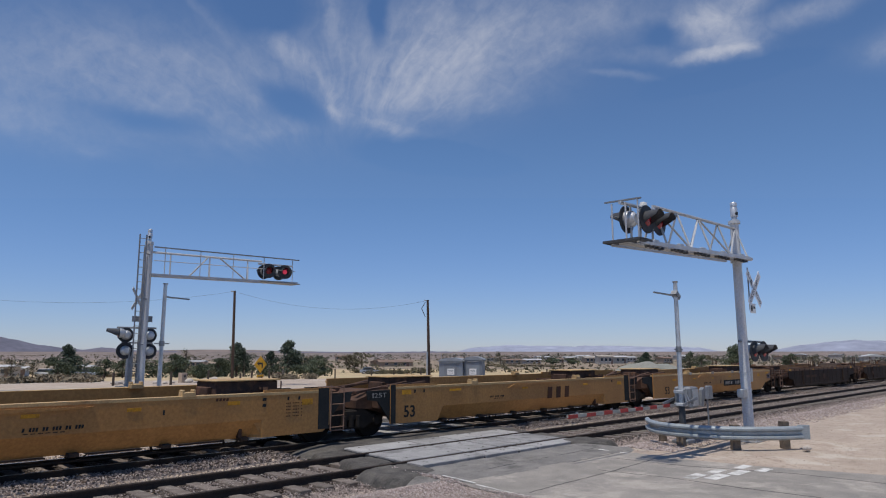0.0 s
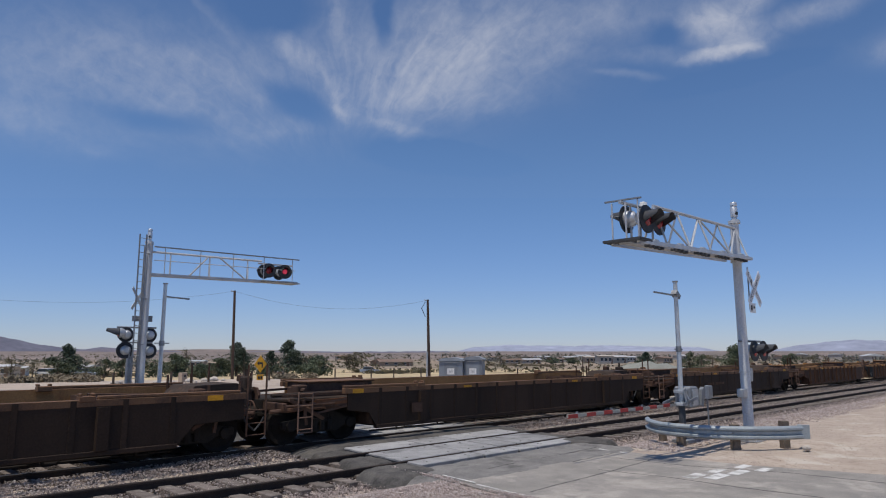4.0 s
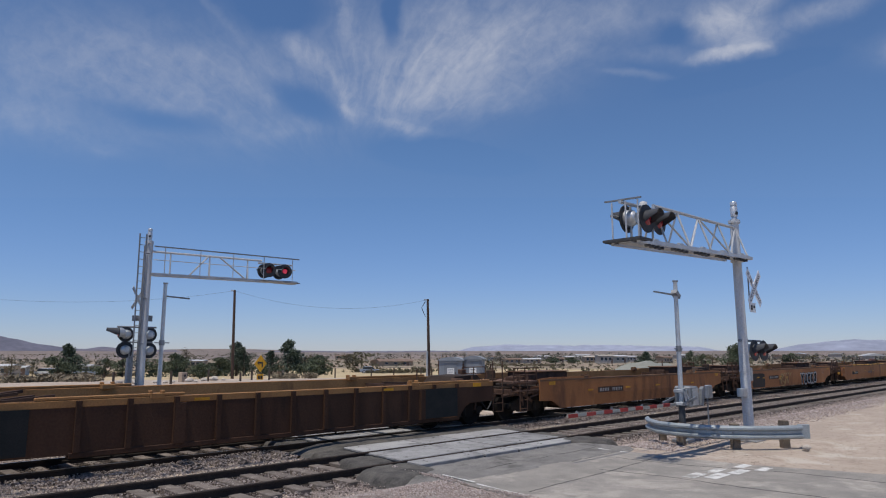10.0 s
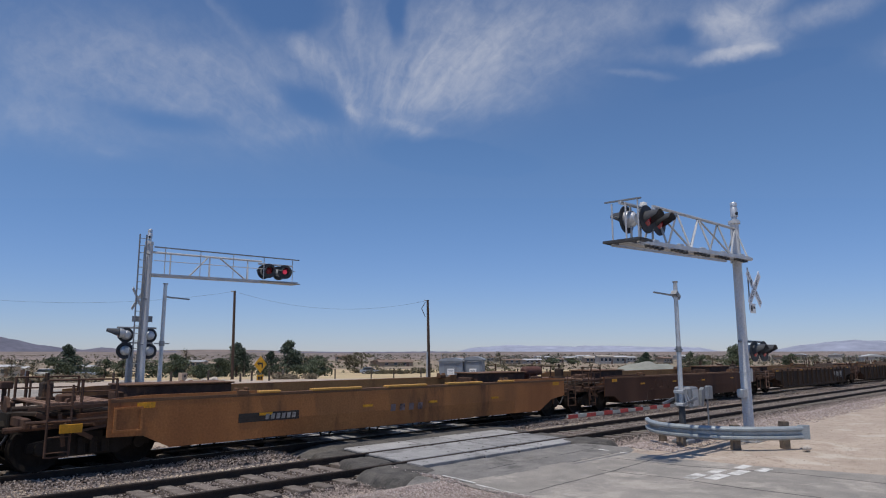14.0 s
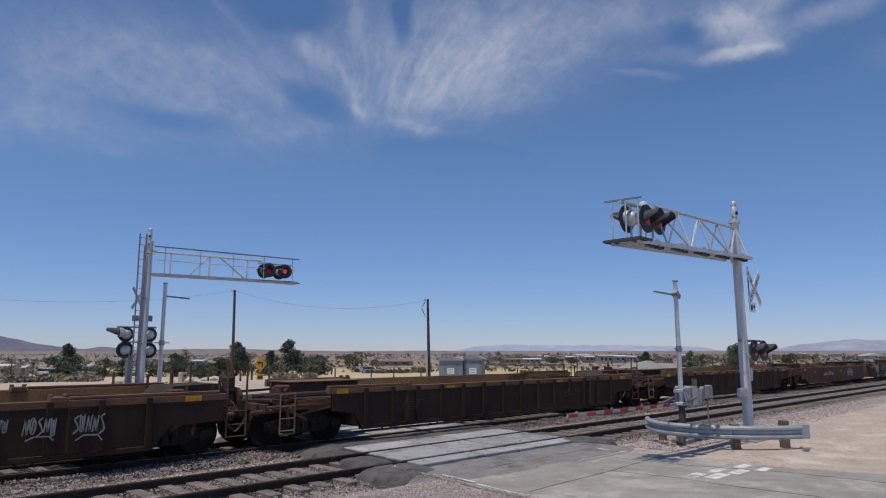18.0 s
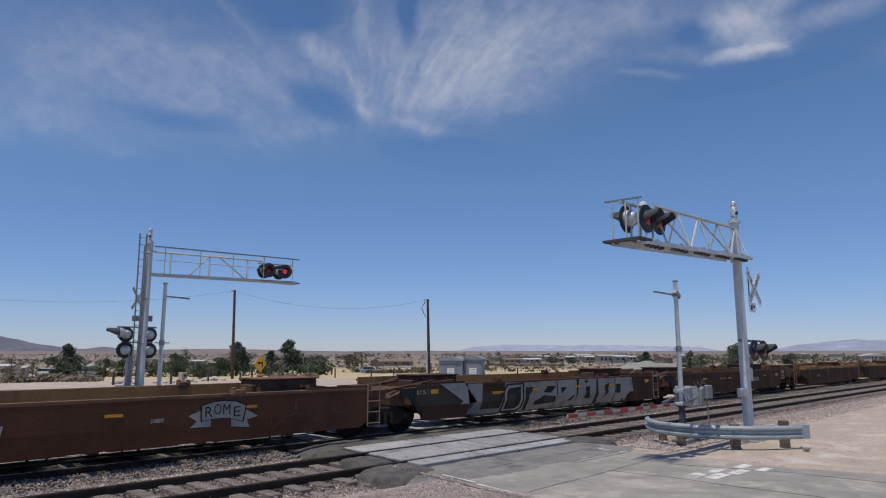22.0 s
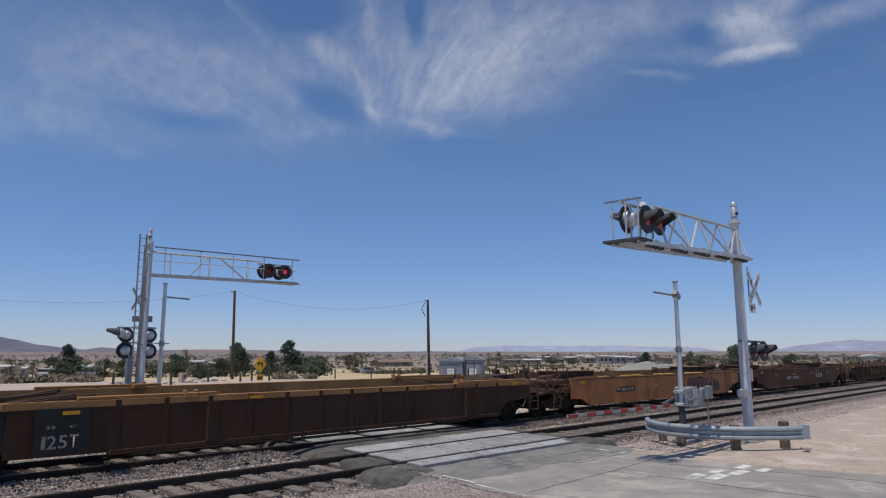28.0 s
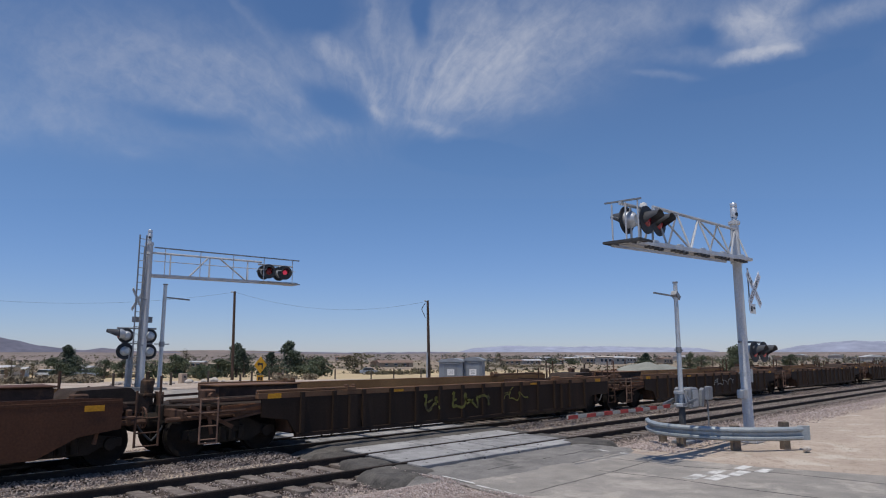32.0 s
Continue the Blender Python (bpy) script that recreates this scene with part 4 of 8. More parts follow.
    # the low casing on the centre line at each end of the well
    for e, kind_ in ((-1, ends[0]), (1, ends[1])):
        if not smooth and kind_ == "c" and e > 0 or not smooth and kind_ == "a" and e < 0:
            continue
        near_, far_ = (1.85, 3.5) if kind_ == "a" else (1.75, 4.25) if e > 0 else (2.6, 5.0)
        ca, cb, top = (h - far_, h - near_, 1.57) if e > 0 else (-h + near_, -h + far_, 1.54) if smooth else (-h + 1.75, -h + 3.9, 1.47)
        # dark sides paint in the shade, the chord-coloured lid the lit top
        cs = part("end_casing", Shape().box(ca, cb, -.5, .5, 1.0, top, .02).box(ca - .12, ca + .02, -.3, .3, 1.1, top - .12, .02), M["frame_rust"], u, "rusty casing, shade and light coloured into sides and lid")
        part("lid", Shape().box(ca - .05, cb + .05, -.55, .55, top + .002, top + .04, .01), M[chord], cs)
    # reflectors
    ref = once("reflector", lambda: Shape().box(-.17, .17, -1.512, -1.502, -.03, .03).mesh("reflector", M["reflector"]))
    n = 2
    if smooth and paint == "tan":
        n = 0
    elif smooth:
        n = 4
    for i in range(n):
        x = x0 + .5 + (x1 - x0 - 1.0) * (i + .5) / n + rnd.uniform(-.4, .4)
        if smooth:
            part("reflector", ref, None, u, m=pose(x, 0, (.88 if paint == "orange" else 1.02) + rnd.uniform(-.02, .02)))
        else:
            part("reflector", ref, None, u, m=pose(x, -.06, 1.26, 0, 0, 0))
    for kind_, x in ((ends[0], -h + 2.62), (ends[1], h - 1.3)):
        if kind_ == "c":
            part("end_reflector", once(("endref", smooth), lambda: Shape().box(-.18, .18, -1.512, -1.506, -.055, .055, .002).mesh("end_reflector", M["reflector"])), None, u, "yellow reflective marker", m=pose(x, 0, 1.2 if smooth else 1.27))
    walked = (u, (a + b) / 2)
    MOVERS.append(walked)
    return u, h, -1.504 if smooth else -1.572


def code_bars(u, x0, x1, z0, z1, y, material, text, name="lettering"):
    """A line of writing as plain slanting bars, one to a character."""
    w = (x1 - x0) / len(text)
    lean = (z1 - z0) * .16
    for i, c in enumerate(text):
        if c == " ":
            continue
        p, q = x0 + w * (i + .14), x0 + w * (i + .80)
        part(name, Shape().prism([(p, z0), (q, z0), (q + lean, z1), (p + lean, z1)], "y", y - .004, y), material, u, "faded stencilled code")


def fold_decal(u, outline, lift, material, foot, label="", name="graffiti_shape", fold=.74, low=.34):
    """A painted shape that follows a wall whose foot leans in below the fold."""
    def on(x, z):
        k = max(0.0, (fold - z) / (fold - low))
        return (x, -(1.5 - foot * k) - lift, z)
    sh = Shape()
    for keep in (1, -1):
        poly = []
        n = len(outline)
        for i in range(n):
            a_, b_ = outline[i], outline[(i + 1) % n]
            da, db = keep * (a_[1] - fold), keep * (b_[1] - fold)
            if da >= 0:
                poly.append(a_)
            if (da > 0 > db) or (da < 0 < db):
                t = da / (da - db)
                poly.append((a_[0] + (b_[0] - a_[0]) * t, fold))
        if len(poly) > 2:
            sh.add([on(*p) for p in poly], [tuple(range(len(poly)))])
    me = bpy.data.meshes.new(name)
    me.from_pydata(sh.v, [], sh.f)
    me.materials.append(material)
    return part(name, me, None, u, label)


def blocks(u, x0, x1, z0, z1, y, material, name="lettering", lean=.12, n=3):
    """A mark of slanting plain blocks."""
    w = (x1 - x0) / n
    for i in range(n):
        a, b = x0 + w * (i + .2), x0 + w * (i + .8)
        k = (z1 - z0) * lean
        part(name, Shape().prism([(a, z0), (b - k, z0), (b, z1), (a + k, z1)], "y", y - .005, y), material, u, "plain slanting block of a painted mark")


def scrawl(u, x0, x1, z0, z1, y, material, seed, strokes=6, thick=.022, name="spray_scrawl", label="illegible sprayed scrawl"):
    """Long flowing loops of a spray can and a few crossing dashes."""
    rnd = random.Random(seed)
    s = Shape()
    n = strokes * 12
    f1, f2, ph = rnd.uniform(.8, 1.2), rnd.uniform(2.1, 3.3), rnd.uniform(0, 6)
    q = []
    for i in range(n + 1):
        t = i / n
        a = t * strokes * 6.28 * f1 * .6
        x = x0 + (x1 - x0) * t + math.sin(a * 1.3 + ph) * (x1 - x0) / strokes * .3
        z = (z0 + z1) / 2 + (z1 - z0) * (.36 * math.sin(a + ph) + .14 * math.sin(a * f2)) * (1 - .4 * t)
        q.append((min(x1, max(x0, x)), y - .003, z))
    for c, d in zip(q[:-1], q[1:]):
        s.bar(c, d, .005, thick * rnd.uniform(.7, 1.5), up=(0, 0, 1))
    for i in range(strokes // 2 + 1):
        x = rnd.uniform(x0, x1)
        z = rnd.uniform(z0, z1)
        s.bar((x, y - .003, z), (min(x1, x + rnd.uniform(.1, .35)), y - .003, z + rnd.uniform(-.1, .1)), .005, thick * .9, up=(0, 0, 1))
    return part(name, s, material, u, label, kind="stuff")


def spray_tag(u, x0, x1, z0, z1, y, material, seed, glyphs=4, thick=.03, tail=True):
    """A quick sprayed tag: a row of crowded hooked strokes with a flourish below."""
    rnd = random.Random(seed)
    s = Shape()
    w = (x1 - x0) / glyphs
    mid = z0 + (z1 - z0) * .3

    def stroke(pts):
        for c, d in zip(pts[:-1], pts[1:]):
            s.bar((c[0], y - .003, c[1]), (d[0], y - .003, d[1]), .005, thick * rnd.uniform(.75, 1.25), up=(0, 0, 1))
    for g in range(glyphs):
        x, kind_ = x0 + g * w, rnd.randrange(4)
        lo, hi = mid + rnd.uniform(-.05, .03), z1 - rnd.uniform(0, .05)
        if kind_ == 0:
            stroke([(x + w * .1, lo), (x + w * .4, hi), (x + w * .65, lo), (x + w * .95, hi)])
        elif kind_ == 1:
            stroke([(x + w * (.5 + .42 * math.cos(i * .63)), (lo + hi) / 2 + (hi - lo) * .5 * math.sin(i * .63)) for i in range(11)])
            stroke([(x + w * .35, lo + .04), (x + w * .6, hi - .03)])
        elif kind_ == 2:
            stroke([(x + w * .9, hi), (x + w * .3, hi - .06), (x + w * .75, (lo + hi) / 2), (x + w * .95, lo + .08), (x + w * .2, lo)])
        else:
            stroke([(x + w * .15, hi), (x + w * .25, lo), (x + w * .7, lo + .02), (x + w * .85, hi)])
            stroke([(x + w * .5, hi - .03), (x + w * .55, lo + .05)])
    if tail:
        stroke([(x0 + w * .6, z0 + .03), (x0 + w * 1.8, mid - .04), (x1 - w, mid - .05), (x1 - w * .3, z0)])
    return part("spray_tag", s, material, u, "pale sprayed tag", kind="stuff")


def write(u, text, x0, x1, z0, z1, y, material, name="lettering", bold=0.0, label="", shear=0.0):
    spell(name, text, z1 - z0, x1 - x0, material, u, pose(x0, y - .003, z0), label, bold, shear)


def panel(u, outline, y, material, name="painted_panel", label="", t=.004):
    return part(name, Shape().prism(outline, "y", y - t, y), material, u, label)


def rect(x0, x1, z0, z1):
    return [(x0, z0), (x1, z0), (x1, z1), (x0, z1)]


def marks(u, y, spots):
    """Yellow reflective strips on a smooth side: place, height, length and width of each."""
    for x, z, w, t in spots:
        part("reflector", Shape().box(x - w / 2, x + w / 2, y - .006, y, z - t / 2, z + t / 2, .002), M["reflector"], u, "yellow reflective strip")


def ledge(u, x0, x1):
    """A shallow stiffening ledge below the top of a wall, its ends cut aslant."""
    part("ledge", Shape().prism([(x0, 1.15), (x1 - .25, 1.19), (x1, 1.23), (x0 + .3, 1.26)], "y", -1.535, -1.498), M["tan"], u)


TAN = "tan-yellow smooth-sided well car, empty"
DARK = "sooty dark brown ribbed well car, empty"
RIB = "rust-brown ribbed well car, tan top rails, empty"
ORG = "orange-brown smooth-sided well car, weathered, empty"
BRN = "red-brown smooth-sided well car, weathered, empty"


def make_train():
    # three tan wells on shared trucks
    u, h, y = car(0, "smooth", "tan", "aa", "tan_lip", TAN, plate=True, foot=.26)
    code_bars(u, -.04, 1.0, .83, .9, y, M["spray_black"], "X XXX XX XXX XX XXX")
    code_bars(u, -.03, .7, .785, .8, y, M["spray_black"], "XXXXXX")
    marks(u, y, ((.08, 1.11, .3, .07), (1.91, 1.12, .28, .07), (4.07, 1.14, .3, .08), (6.0, 1.08, .3, .14), (-2.2, 1.12, .3, .07), (-5.4, 1.1, .3, .12)))
    ledge(u, -1.6, 1.15)
    panel(u, rect(2.49, 2.53, .98, 1.08), y, M["spray_black"], "painted_mark")
    code_bars(u, 3.62, 3.95, 1.2, 1.26, y, M["brown"], "XXXX")
    for z in (1.02, 1.15):
        code_bars(u, 4.76, 4.9, z, z + .07, y, M["spray_black"], "X")
    for i in range(5):
        code_bars(u, 5.4, 5.86, 1.06 - i * .075, 1.085 - i * .075, y, M["brown"], "XXX XXXX X")
    for x in (5.42, 5.72):
        code_bars(u, x, x + .08, 1.14, 1.22, y, M["spray_black"], "X")
    panel(u, rect(h - 1.3, h - .98, .4, 1.39), y, M["spray_black"], label="black end panel")
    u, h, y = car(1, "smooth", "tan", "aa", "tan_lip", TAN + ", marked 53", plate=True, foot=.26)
    write(u, "53", -5.82, -5.36, .5, .82, y, M["spray_black"], bold=.02, label="black painted 53")
    write(u, "125T", -6.95, -6.45, 1.08, 1.2, y - .03, M["stencil"])
    blocks(u, .72, 2.25, .72, 1.1, y, M["brown"], n=3)
    code_bars(u, -2.2, -1.5, .88, .93, y, M["spray_black"], "XXX XXX XXX")
    code_bars(u, -2.0, -1.55, .83, .85, y, M["spray_black"], "XXXX")
    marks(u, y, ((-5.7, 1.18, .34, .12), (-3.75, 1.18, .5, .06), (-.4, 1.12, .3, .06), (3.2, 1.12, .3, .06), (5.6, 1.1, .3, .12)))
    ledge(u, -1.3, 1.57)
    panel(u, rect(-6.28, -6.1, .36, 1.39), y, M["spray_black"], label="black end panel")
    panel(u, rect(h - 1.35, h - 1.0, .4, 1.39), y, M["spray_black"], label="black end panel")
    for x in (-5.44, -5.08, 5.0):
        code_bars(u, x, x + .09, 1.15, 1.24, y, M["spray_black"], "X")
    u, h, y = car(2, "smooth", "tan", "ac", "tan_lip", TAN + ", with a black number panel", plate=True, foot=.26)
    panel(u, rect(.55, 3.1, .66, .94), y, M["spray_black"], label="black number panel")
    code_bars(u, .7, 1.6, .72, .87, y - .005, M["stencil"], "XXXX")
    code_bars(u, 1.95, 2.95, .72, .87, y - .005, M["stencil"], "XXXXXX")
    code_bars(u, -1.72, -.98, .84, .89, y, M["spray_black"], "XXXX X XXX")
    code_bars(u, -1.7, -1.3, .8, .815, y, M["spray_black"], "XXXX")
    write(u, "53", -5.7, -5.25, .5, .82, y, M["spray_black"], bold=.02)
    marks(u, y, ((-4.77, 1.09, .32, .08), (-2.72, 1.09, .34, .06), (-.72, 1.08, .24, .07), (1.32, 1.1, .3, .07), (3.23, 1.13, .28, .08), (5.22, 1.1, .3, .16)))
    ledge(u, -2.38, .88)
    code_bars(u, .12, .26, .8, .95, y, M["brown"], "X")
    for x in (-3.18, -.76, 1.63):
        part("latch", Shape().box(x - .1, x + .1, -1.56, -1.5, 1.27, 1.39, .02), M["stencil"], u, "white latch cover")
    pl = panel(u, rect(6.42, 6.94, .88, 1.16), y, M["spray_pale"], "placard", "pale framed placard")
    part("lettering", Shape().box(6.55, 6.82, y - .009, y - .0045, .97, 1.07), M["spray_black"], pl)
    # single dark ribbed wells
    u, h, y = car(3, "rib", "dark", "cc", "chord", DARK, 1.3)
    code_bars(u, -3.3, -1.2, .78, .92, y, M["frame_rust"], "XXXX XXXXXX")
    panel(u, rect(.2, .65, .62, .95), y, M["frame_rust"], label="rusty patch")
    u, h, y = car(4, "rib", "dark", "cc", "chord", DARK, 1.3)
    panel(u, rect(-4.6, -4.2, .62, .88), y, M["frame_rust"], label="rusty patch")
    u, h, y = car(5, "rib", "dark", "cc", "chord", DARK, 1.3)
    code_bars(u, -3.3, -1.4, .74, .86, y, M["frame_rust"], "XXXX XXXXXX")
    # three rust-brown ribbed wells
    u, h, y = car(6, "rib", "rust", "ca", "chord_tan", RIB, 1.3, True)
    u, h, y = car(7, "rib", "rust", "aa", "chord_tan", RIB, 1.3, True)
    panel(u, rect(-6.45, -5.6, .4, 1.22), y, M["spray_black"], label="black end panel")
    write(u, "125T", -6.35, -5.75, .55, .76, y - .005, M["stencil"], label="white stencilled 125T")
    panel(u, rect(h - 2.3, h - 1.3, .4, 1.22), y, M["spray_black"], label="black end panel")
    u, h, y = car(8, "rib", "rust", "ac", "chord_tan", RIB, 1.3, True)
    panel(u, rect(-6.5, -5.65, .4, 1.22), y, M["spray_black"], label="black end panel")
    panel(u, rect(h - 3.55, h - 2.25, .4, 1.22), y - .004, M["spray_black"], label="black end panel")
    # orange-brown smooth wells
    u, h, y = car(9, "smooth", "orange", "cc", "chord", ORG, 1.55)
    panel(u, rect(-3.25, -1.4, .76, .97), y, M["frame_rust"], label="brown number panel")
    code_bars(u, -3.15, -2.45, .8, .92, y - .005, M["stencil"], "XXXX")
    code_bars(u, -2.25, -1.5, .8, .92, y - .005, M["stencil"], "XXXXXX")
    u, h, y = car(10, "smooth", "orange", "cc", "chord", ORG + ", sprayed with large letters", 1.65)
    panel(u, rect(-3.3, -1.75, .78, .98), y, M["frame_rust"], label="brown number panel")
    code_bars(u, -3.2, -2.6, .82, .93, y - .005, M["stencil"], "XXXX")
    code_bars(u, -2.45, -1.85, .82, .93, y - .005, M["stencil"], "XXXXXX")
    for i, c in enumerate("YUCKS"):
        x = 2.14 + i * .625
        z = .40 + (.02, -.02, .03, .01, .05)[i]
        for grow, mat_, dy in ((.25, "spray_black", 0), (.20, "spray_white", .006), (.03, "spray_black", .012)):
            part("graffiti_letter", letters(c, .52 + grow, M[mat_], .50 + grow, bold=.13 if grow > .1 else .075, shear=.18), None, u, "black letter with a thick white outline" if i == 0 else "", m=pose(x - grow / 2, y - .004 - dy, z - grow / 2))
    for q, (cx_, cz_, rx_, rz_, w, part_of) in enumerate(((-1.14, 0.68, 0.29, 0.35, .05, 23), (-1.04, 0.76, .2, .16, .035, 17), (-1.18, 0.62, .16, .22, .03, 14), (-0.68, 0.59, .05, .11, .035, 26), (-0.3, 0.61, .05, .11, .035, 26))):
        s, n = Shape(), 26
        p = [(cx_ + math.cos(i * 6.28 / n + .5) * rx_, y - .006 - q * .003, cz_ + math.sin(i * 6.28 / n + .5) * rz_) for i in range(part_of + 1)]
        for c, d in zip(p[:-1], p[1:]):
            s.bar(c, d, .005, w, up=(0, 0, 1))
        part("spray_ring", s, M["spray_tan"], u, "faded yellow sprayed ring", kind="stuff")
    panel(u, [(-1.68, 0.74), (-1.68, 0.42), (-1.14, 0.36), (-0.79, 0.38), (-0.69, 0.88), (-1.14, 0.96)], y, M["orange_shade"], "graffiti_patch", "dull brown painted-over patch")
    panel(u, rect(-1.69, -1.35, 0.73, 0.83), y - .006, M["strip_yellow"], "painted_mark")
    panel(u, rect(-0.56, -0.19, 0.75, 0.87), y - .006, M["strip_yellow"], "painted_mark")
    for i in range(4):
        xm = -0.87 + i * 0.38
        spray = Shape().bar((xm, y - .004, 1.03), (xm + .22, y - .004, 1.08), .005, .035, up=(0, 0, 1)).bar((xm + .02, y - .004, 1.00), (xm - .06, y - .004, 0.89), .005, .03, up=(0, 0, 1))
        part("spray_dash", spray, M["spray_tan"], u, "faded yellow sprayed dash")
    write(u, "K9", 6.4, 6.8, .9, 1.1, y, M["stencil"])
    panel(u, [(-5.7, .4), (-4.0, .38), (-3.92, .6), (-3.97, 1.08), (-4.3, 1.13), (-5.6, 1.14), (-5.72, .95), (-5.6, .8), (-5.8, .6)], y, M["over_paint"], "graffiti_patch", "dark grey painted-over patch")
    marks(u, y - .005, ((-4.9, .92, .34, .06),))
    u, h, y = car(11, "smooth", "orange", "cc", "chord", ORG + ", bright yellow strips on its top", 1.65)
    for x0, x1 in ((-3.86, -3.31), (-2.41, -.88), (-.04, 1.45), (2.33, 3.84), (4.73, 5.4)):
        part("top_strip", Shape().box(x0, x1, -1.54, -1.36, 1.33, 1.39, .015), M["strip_yellow"], u, "bright yellow worn top strip")
    blocks(u, .04, 1.38, .7, .88, y, M["spray_pale"], n=4)
    panel(u, rect(-4.35, -2.77, .7, .9), y, M["over_paint"], label="dark number panel")
    code_bars(u, -3.7, -2.85, .74, .86, y - .005, M["stencil"], "XXXXXX")
    part("reflector_plate", Shape().box(-7.96, -7.57, -1.52, -1.47, .76, .92, .006), M["reflector"], u, "yellow reflective plate")
    part("step_frame", Shape().box(-7.02, -6.46, -1.53, -1.502, 1.14, 1.18).box(-7.02, -6.46, -1.53, -1.502, .7, .74).box(-7.02, -6.97, -1.53, -1.502, .742, 1.138).box(-6.51, -6.46, -1.53, -1.502, .742, 1.138), M["orange"], u)
    u, h, y = car(12, "smooth", "brown", "cc", "chord", BRN, 1.55)
    scrawl(u, -3.5, 1.7, .68, 1.25, y, M["frame_rust"], 12, 12, .03)
    # dark ribbed wells again
    for k, seed in ((13, 3), (14, 4), (15, 5)):
        u, h, y = car(k, "rib", "dark", "cc", "chord", DARK + ", pale scrawls on its side", 1.3)
        if k == 13:
            spray_tag(u, 4.7, 5.26, .64, 1.08, y, M["silver"], 31, 5, .026)
            spray_tag(u, 5.52, 6.1, .58, 1.1, y, M["silver"], 34, 5, .028)
            spray_tag(u, 4.15, 4.49, .72, 1.08, y, M["silver"], 33, 3, .026, False)
        if k == 14:
            scrawl(u, 3.4, 4.4, .72, 1.05, y, M["frame_rust"], 33, 3, .016)
            scrawl(u, -4.4, -3.4, .62, 1.1, y, M["frame_rust"], 35, 3, .016)
        if k == 15:
            spray_tag(u, -4.55, -3.95, .7, 1.08, y, M["silver"], 36, 4, .022)
    # three red-brown smooth wells
    u, h, y = car(16, "smooth", "brown", "ca", "chord", BRN + ", a sprayed ribbon", 1.5)
    code_bars(u, -2.46, -1.6, .76, .95, y, M["stencil"], "XXXX")
    code_bars(u, -1.4, -.3, .76, .95, y, M["stencil"], "XXXXXX")
    tail_a = [(3.4, 1.05), (3.06, .91), (3.25, .79), (3.1, .66), (3.57, .66), (3.56, .82)]
    tail_b = [(4.36, 1.0), (4.7, .82), (4.42, .75), (4.5, .58), (4.04, .63), (4.04, .8)]
    body = [(3.36, .79), (3.34, 1.1), (3.58, 1.17), (3.84, 1.19), (4.12, 1.16), (4.37, 1.07), (4.3, .73), (4.06, .81), (3.82, .83), (3.58, .82)]
    for o, d in ((tail_a, 0), (tail_b, 0), (body, .012)):
        cx_, cz_ = sum(p[0] for p in o) / len(o), sum(p[1] for p in o) / len(o)
        panel(u, [(cx_ + (px - cx_) * 1.07, cz_ + (pz - cz_) * 1.12) for px, pz in o], y - d, M["spray_black"], "graffiti_ribbon", "black outline of a sprayed ribbon")
        panel(u, o, y - d - .006, M["silver"], "graffiti_ribbon", "silver sprayed ribbon")
    for c, px, pz in (("R", 3.42, .86), ("O", 3.62, .91), ("M", 3.83, .9), ("E", 4.08, .84)):
        part("graffiti_letter", letters(c, .22, M["spray_black"], .17), None, u, "black sprayed letter", m=pose(px, y - .024, pz))
    panel(u, rect(2.28, 2.56, .82, .9), y, M["stencil"], "painted_mark")
    scrawl(u, 5.0, 6.9, .5, 1.15, y, M["frame_rust"], 16, 4, .02)
    scrawl(u, -3.4, -2.7, .9, 1.1, y, M["frame_rust"], 17, 2, .02)
    u, h, y = car(17, "smooth", "rust", "aa", "brown", BRN + ", covered with big silver block graffiti", 1.5, True, .2)
    write(u, "125T", -6.9, -6.4, 1.08, 1.2, y - .03, M["stencil"])
    blocks17(u, y)
    u, h, y = car(18, "smooth", "rust", "ac", "brown", BRN, 1.5, True)
    code_bars(u, .8, 1.65, .76, .95, y, M["stencil"], "XXXX")
    code_bars(u, 1.85, 3.0, .76, .95, y, M["stencil"], "XXXXXX")
    write(u, "125T", -6.9, -6.4, 1.05, 1.2, y - .03, M["spray_green"])
    scrawl(u, -5.1, -3.8, .7, 1.0, y, M["silver"], 18, 5, .02)
    code_bars(u, -2.1, -1.4, .98, 1.02, y, M["reflector"], "XXXXX")
    panel(u, rect(5.58, 5.93, .96, 1.1), y, M["strip_yellow"], "sticker", "faded orange sticker")
    panel(u, rect(6.45, 7.06, .72, 1.27), y, M["over_paint"], "placard", "grey painted placard")
    for x0, x1, z0, z1 in ((6.53, 6.98, 1.19, 1.225), (6.53, 6.98, .935, .96), (6.53, 6.565, .96, 1.19), (6.95, 6.98, .96, 1.19)):
        panel(u, rect(x0, x1, z0, z1), y - .005, M["stencil"], "placard_edge")
    code_bars(u, 6.6, 6.92, 1.02, 1.15, y - .005, M["stencil"], "XXXX")
    for i in range(3):
        code_bars(u, 6.5, 7.0, .87 - i * .055, .89 - i * .055, y - .005, M["silver"], "XXXX XXXXXX")
    # three rust-brown ribbed wells with tall ladders
    u, h, y = car(19, "rib", "rust", "ca", "chord_tan", RIB, 1.8, True)
    code_bars(u, -3.15, -2.6, .75, .88, y, M["spray_pale"], "XXXX")
    u, h, y = car(20, "rib", "rust", "aa", "chord_tan", RIB, 1.8, True)
    panel(u, rect(h - 1.95, h - 1.05, .4, 1.22), y, M["spray_black"], label="black end panel")
    code_bars(u, h - 1.9, h - 1.6, .98, 1.06, y - .005, M["stencil"], "XX")
    code_bars(u, h - 1.35, h - 1.1, .98, 1.06, y - .005, M["stencil"], "XX")
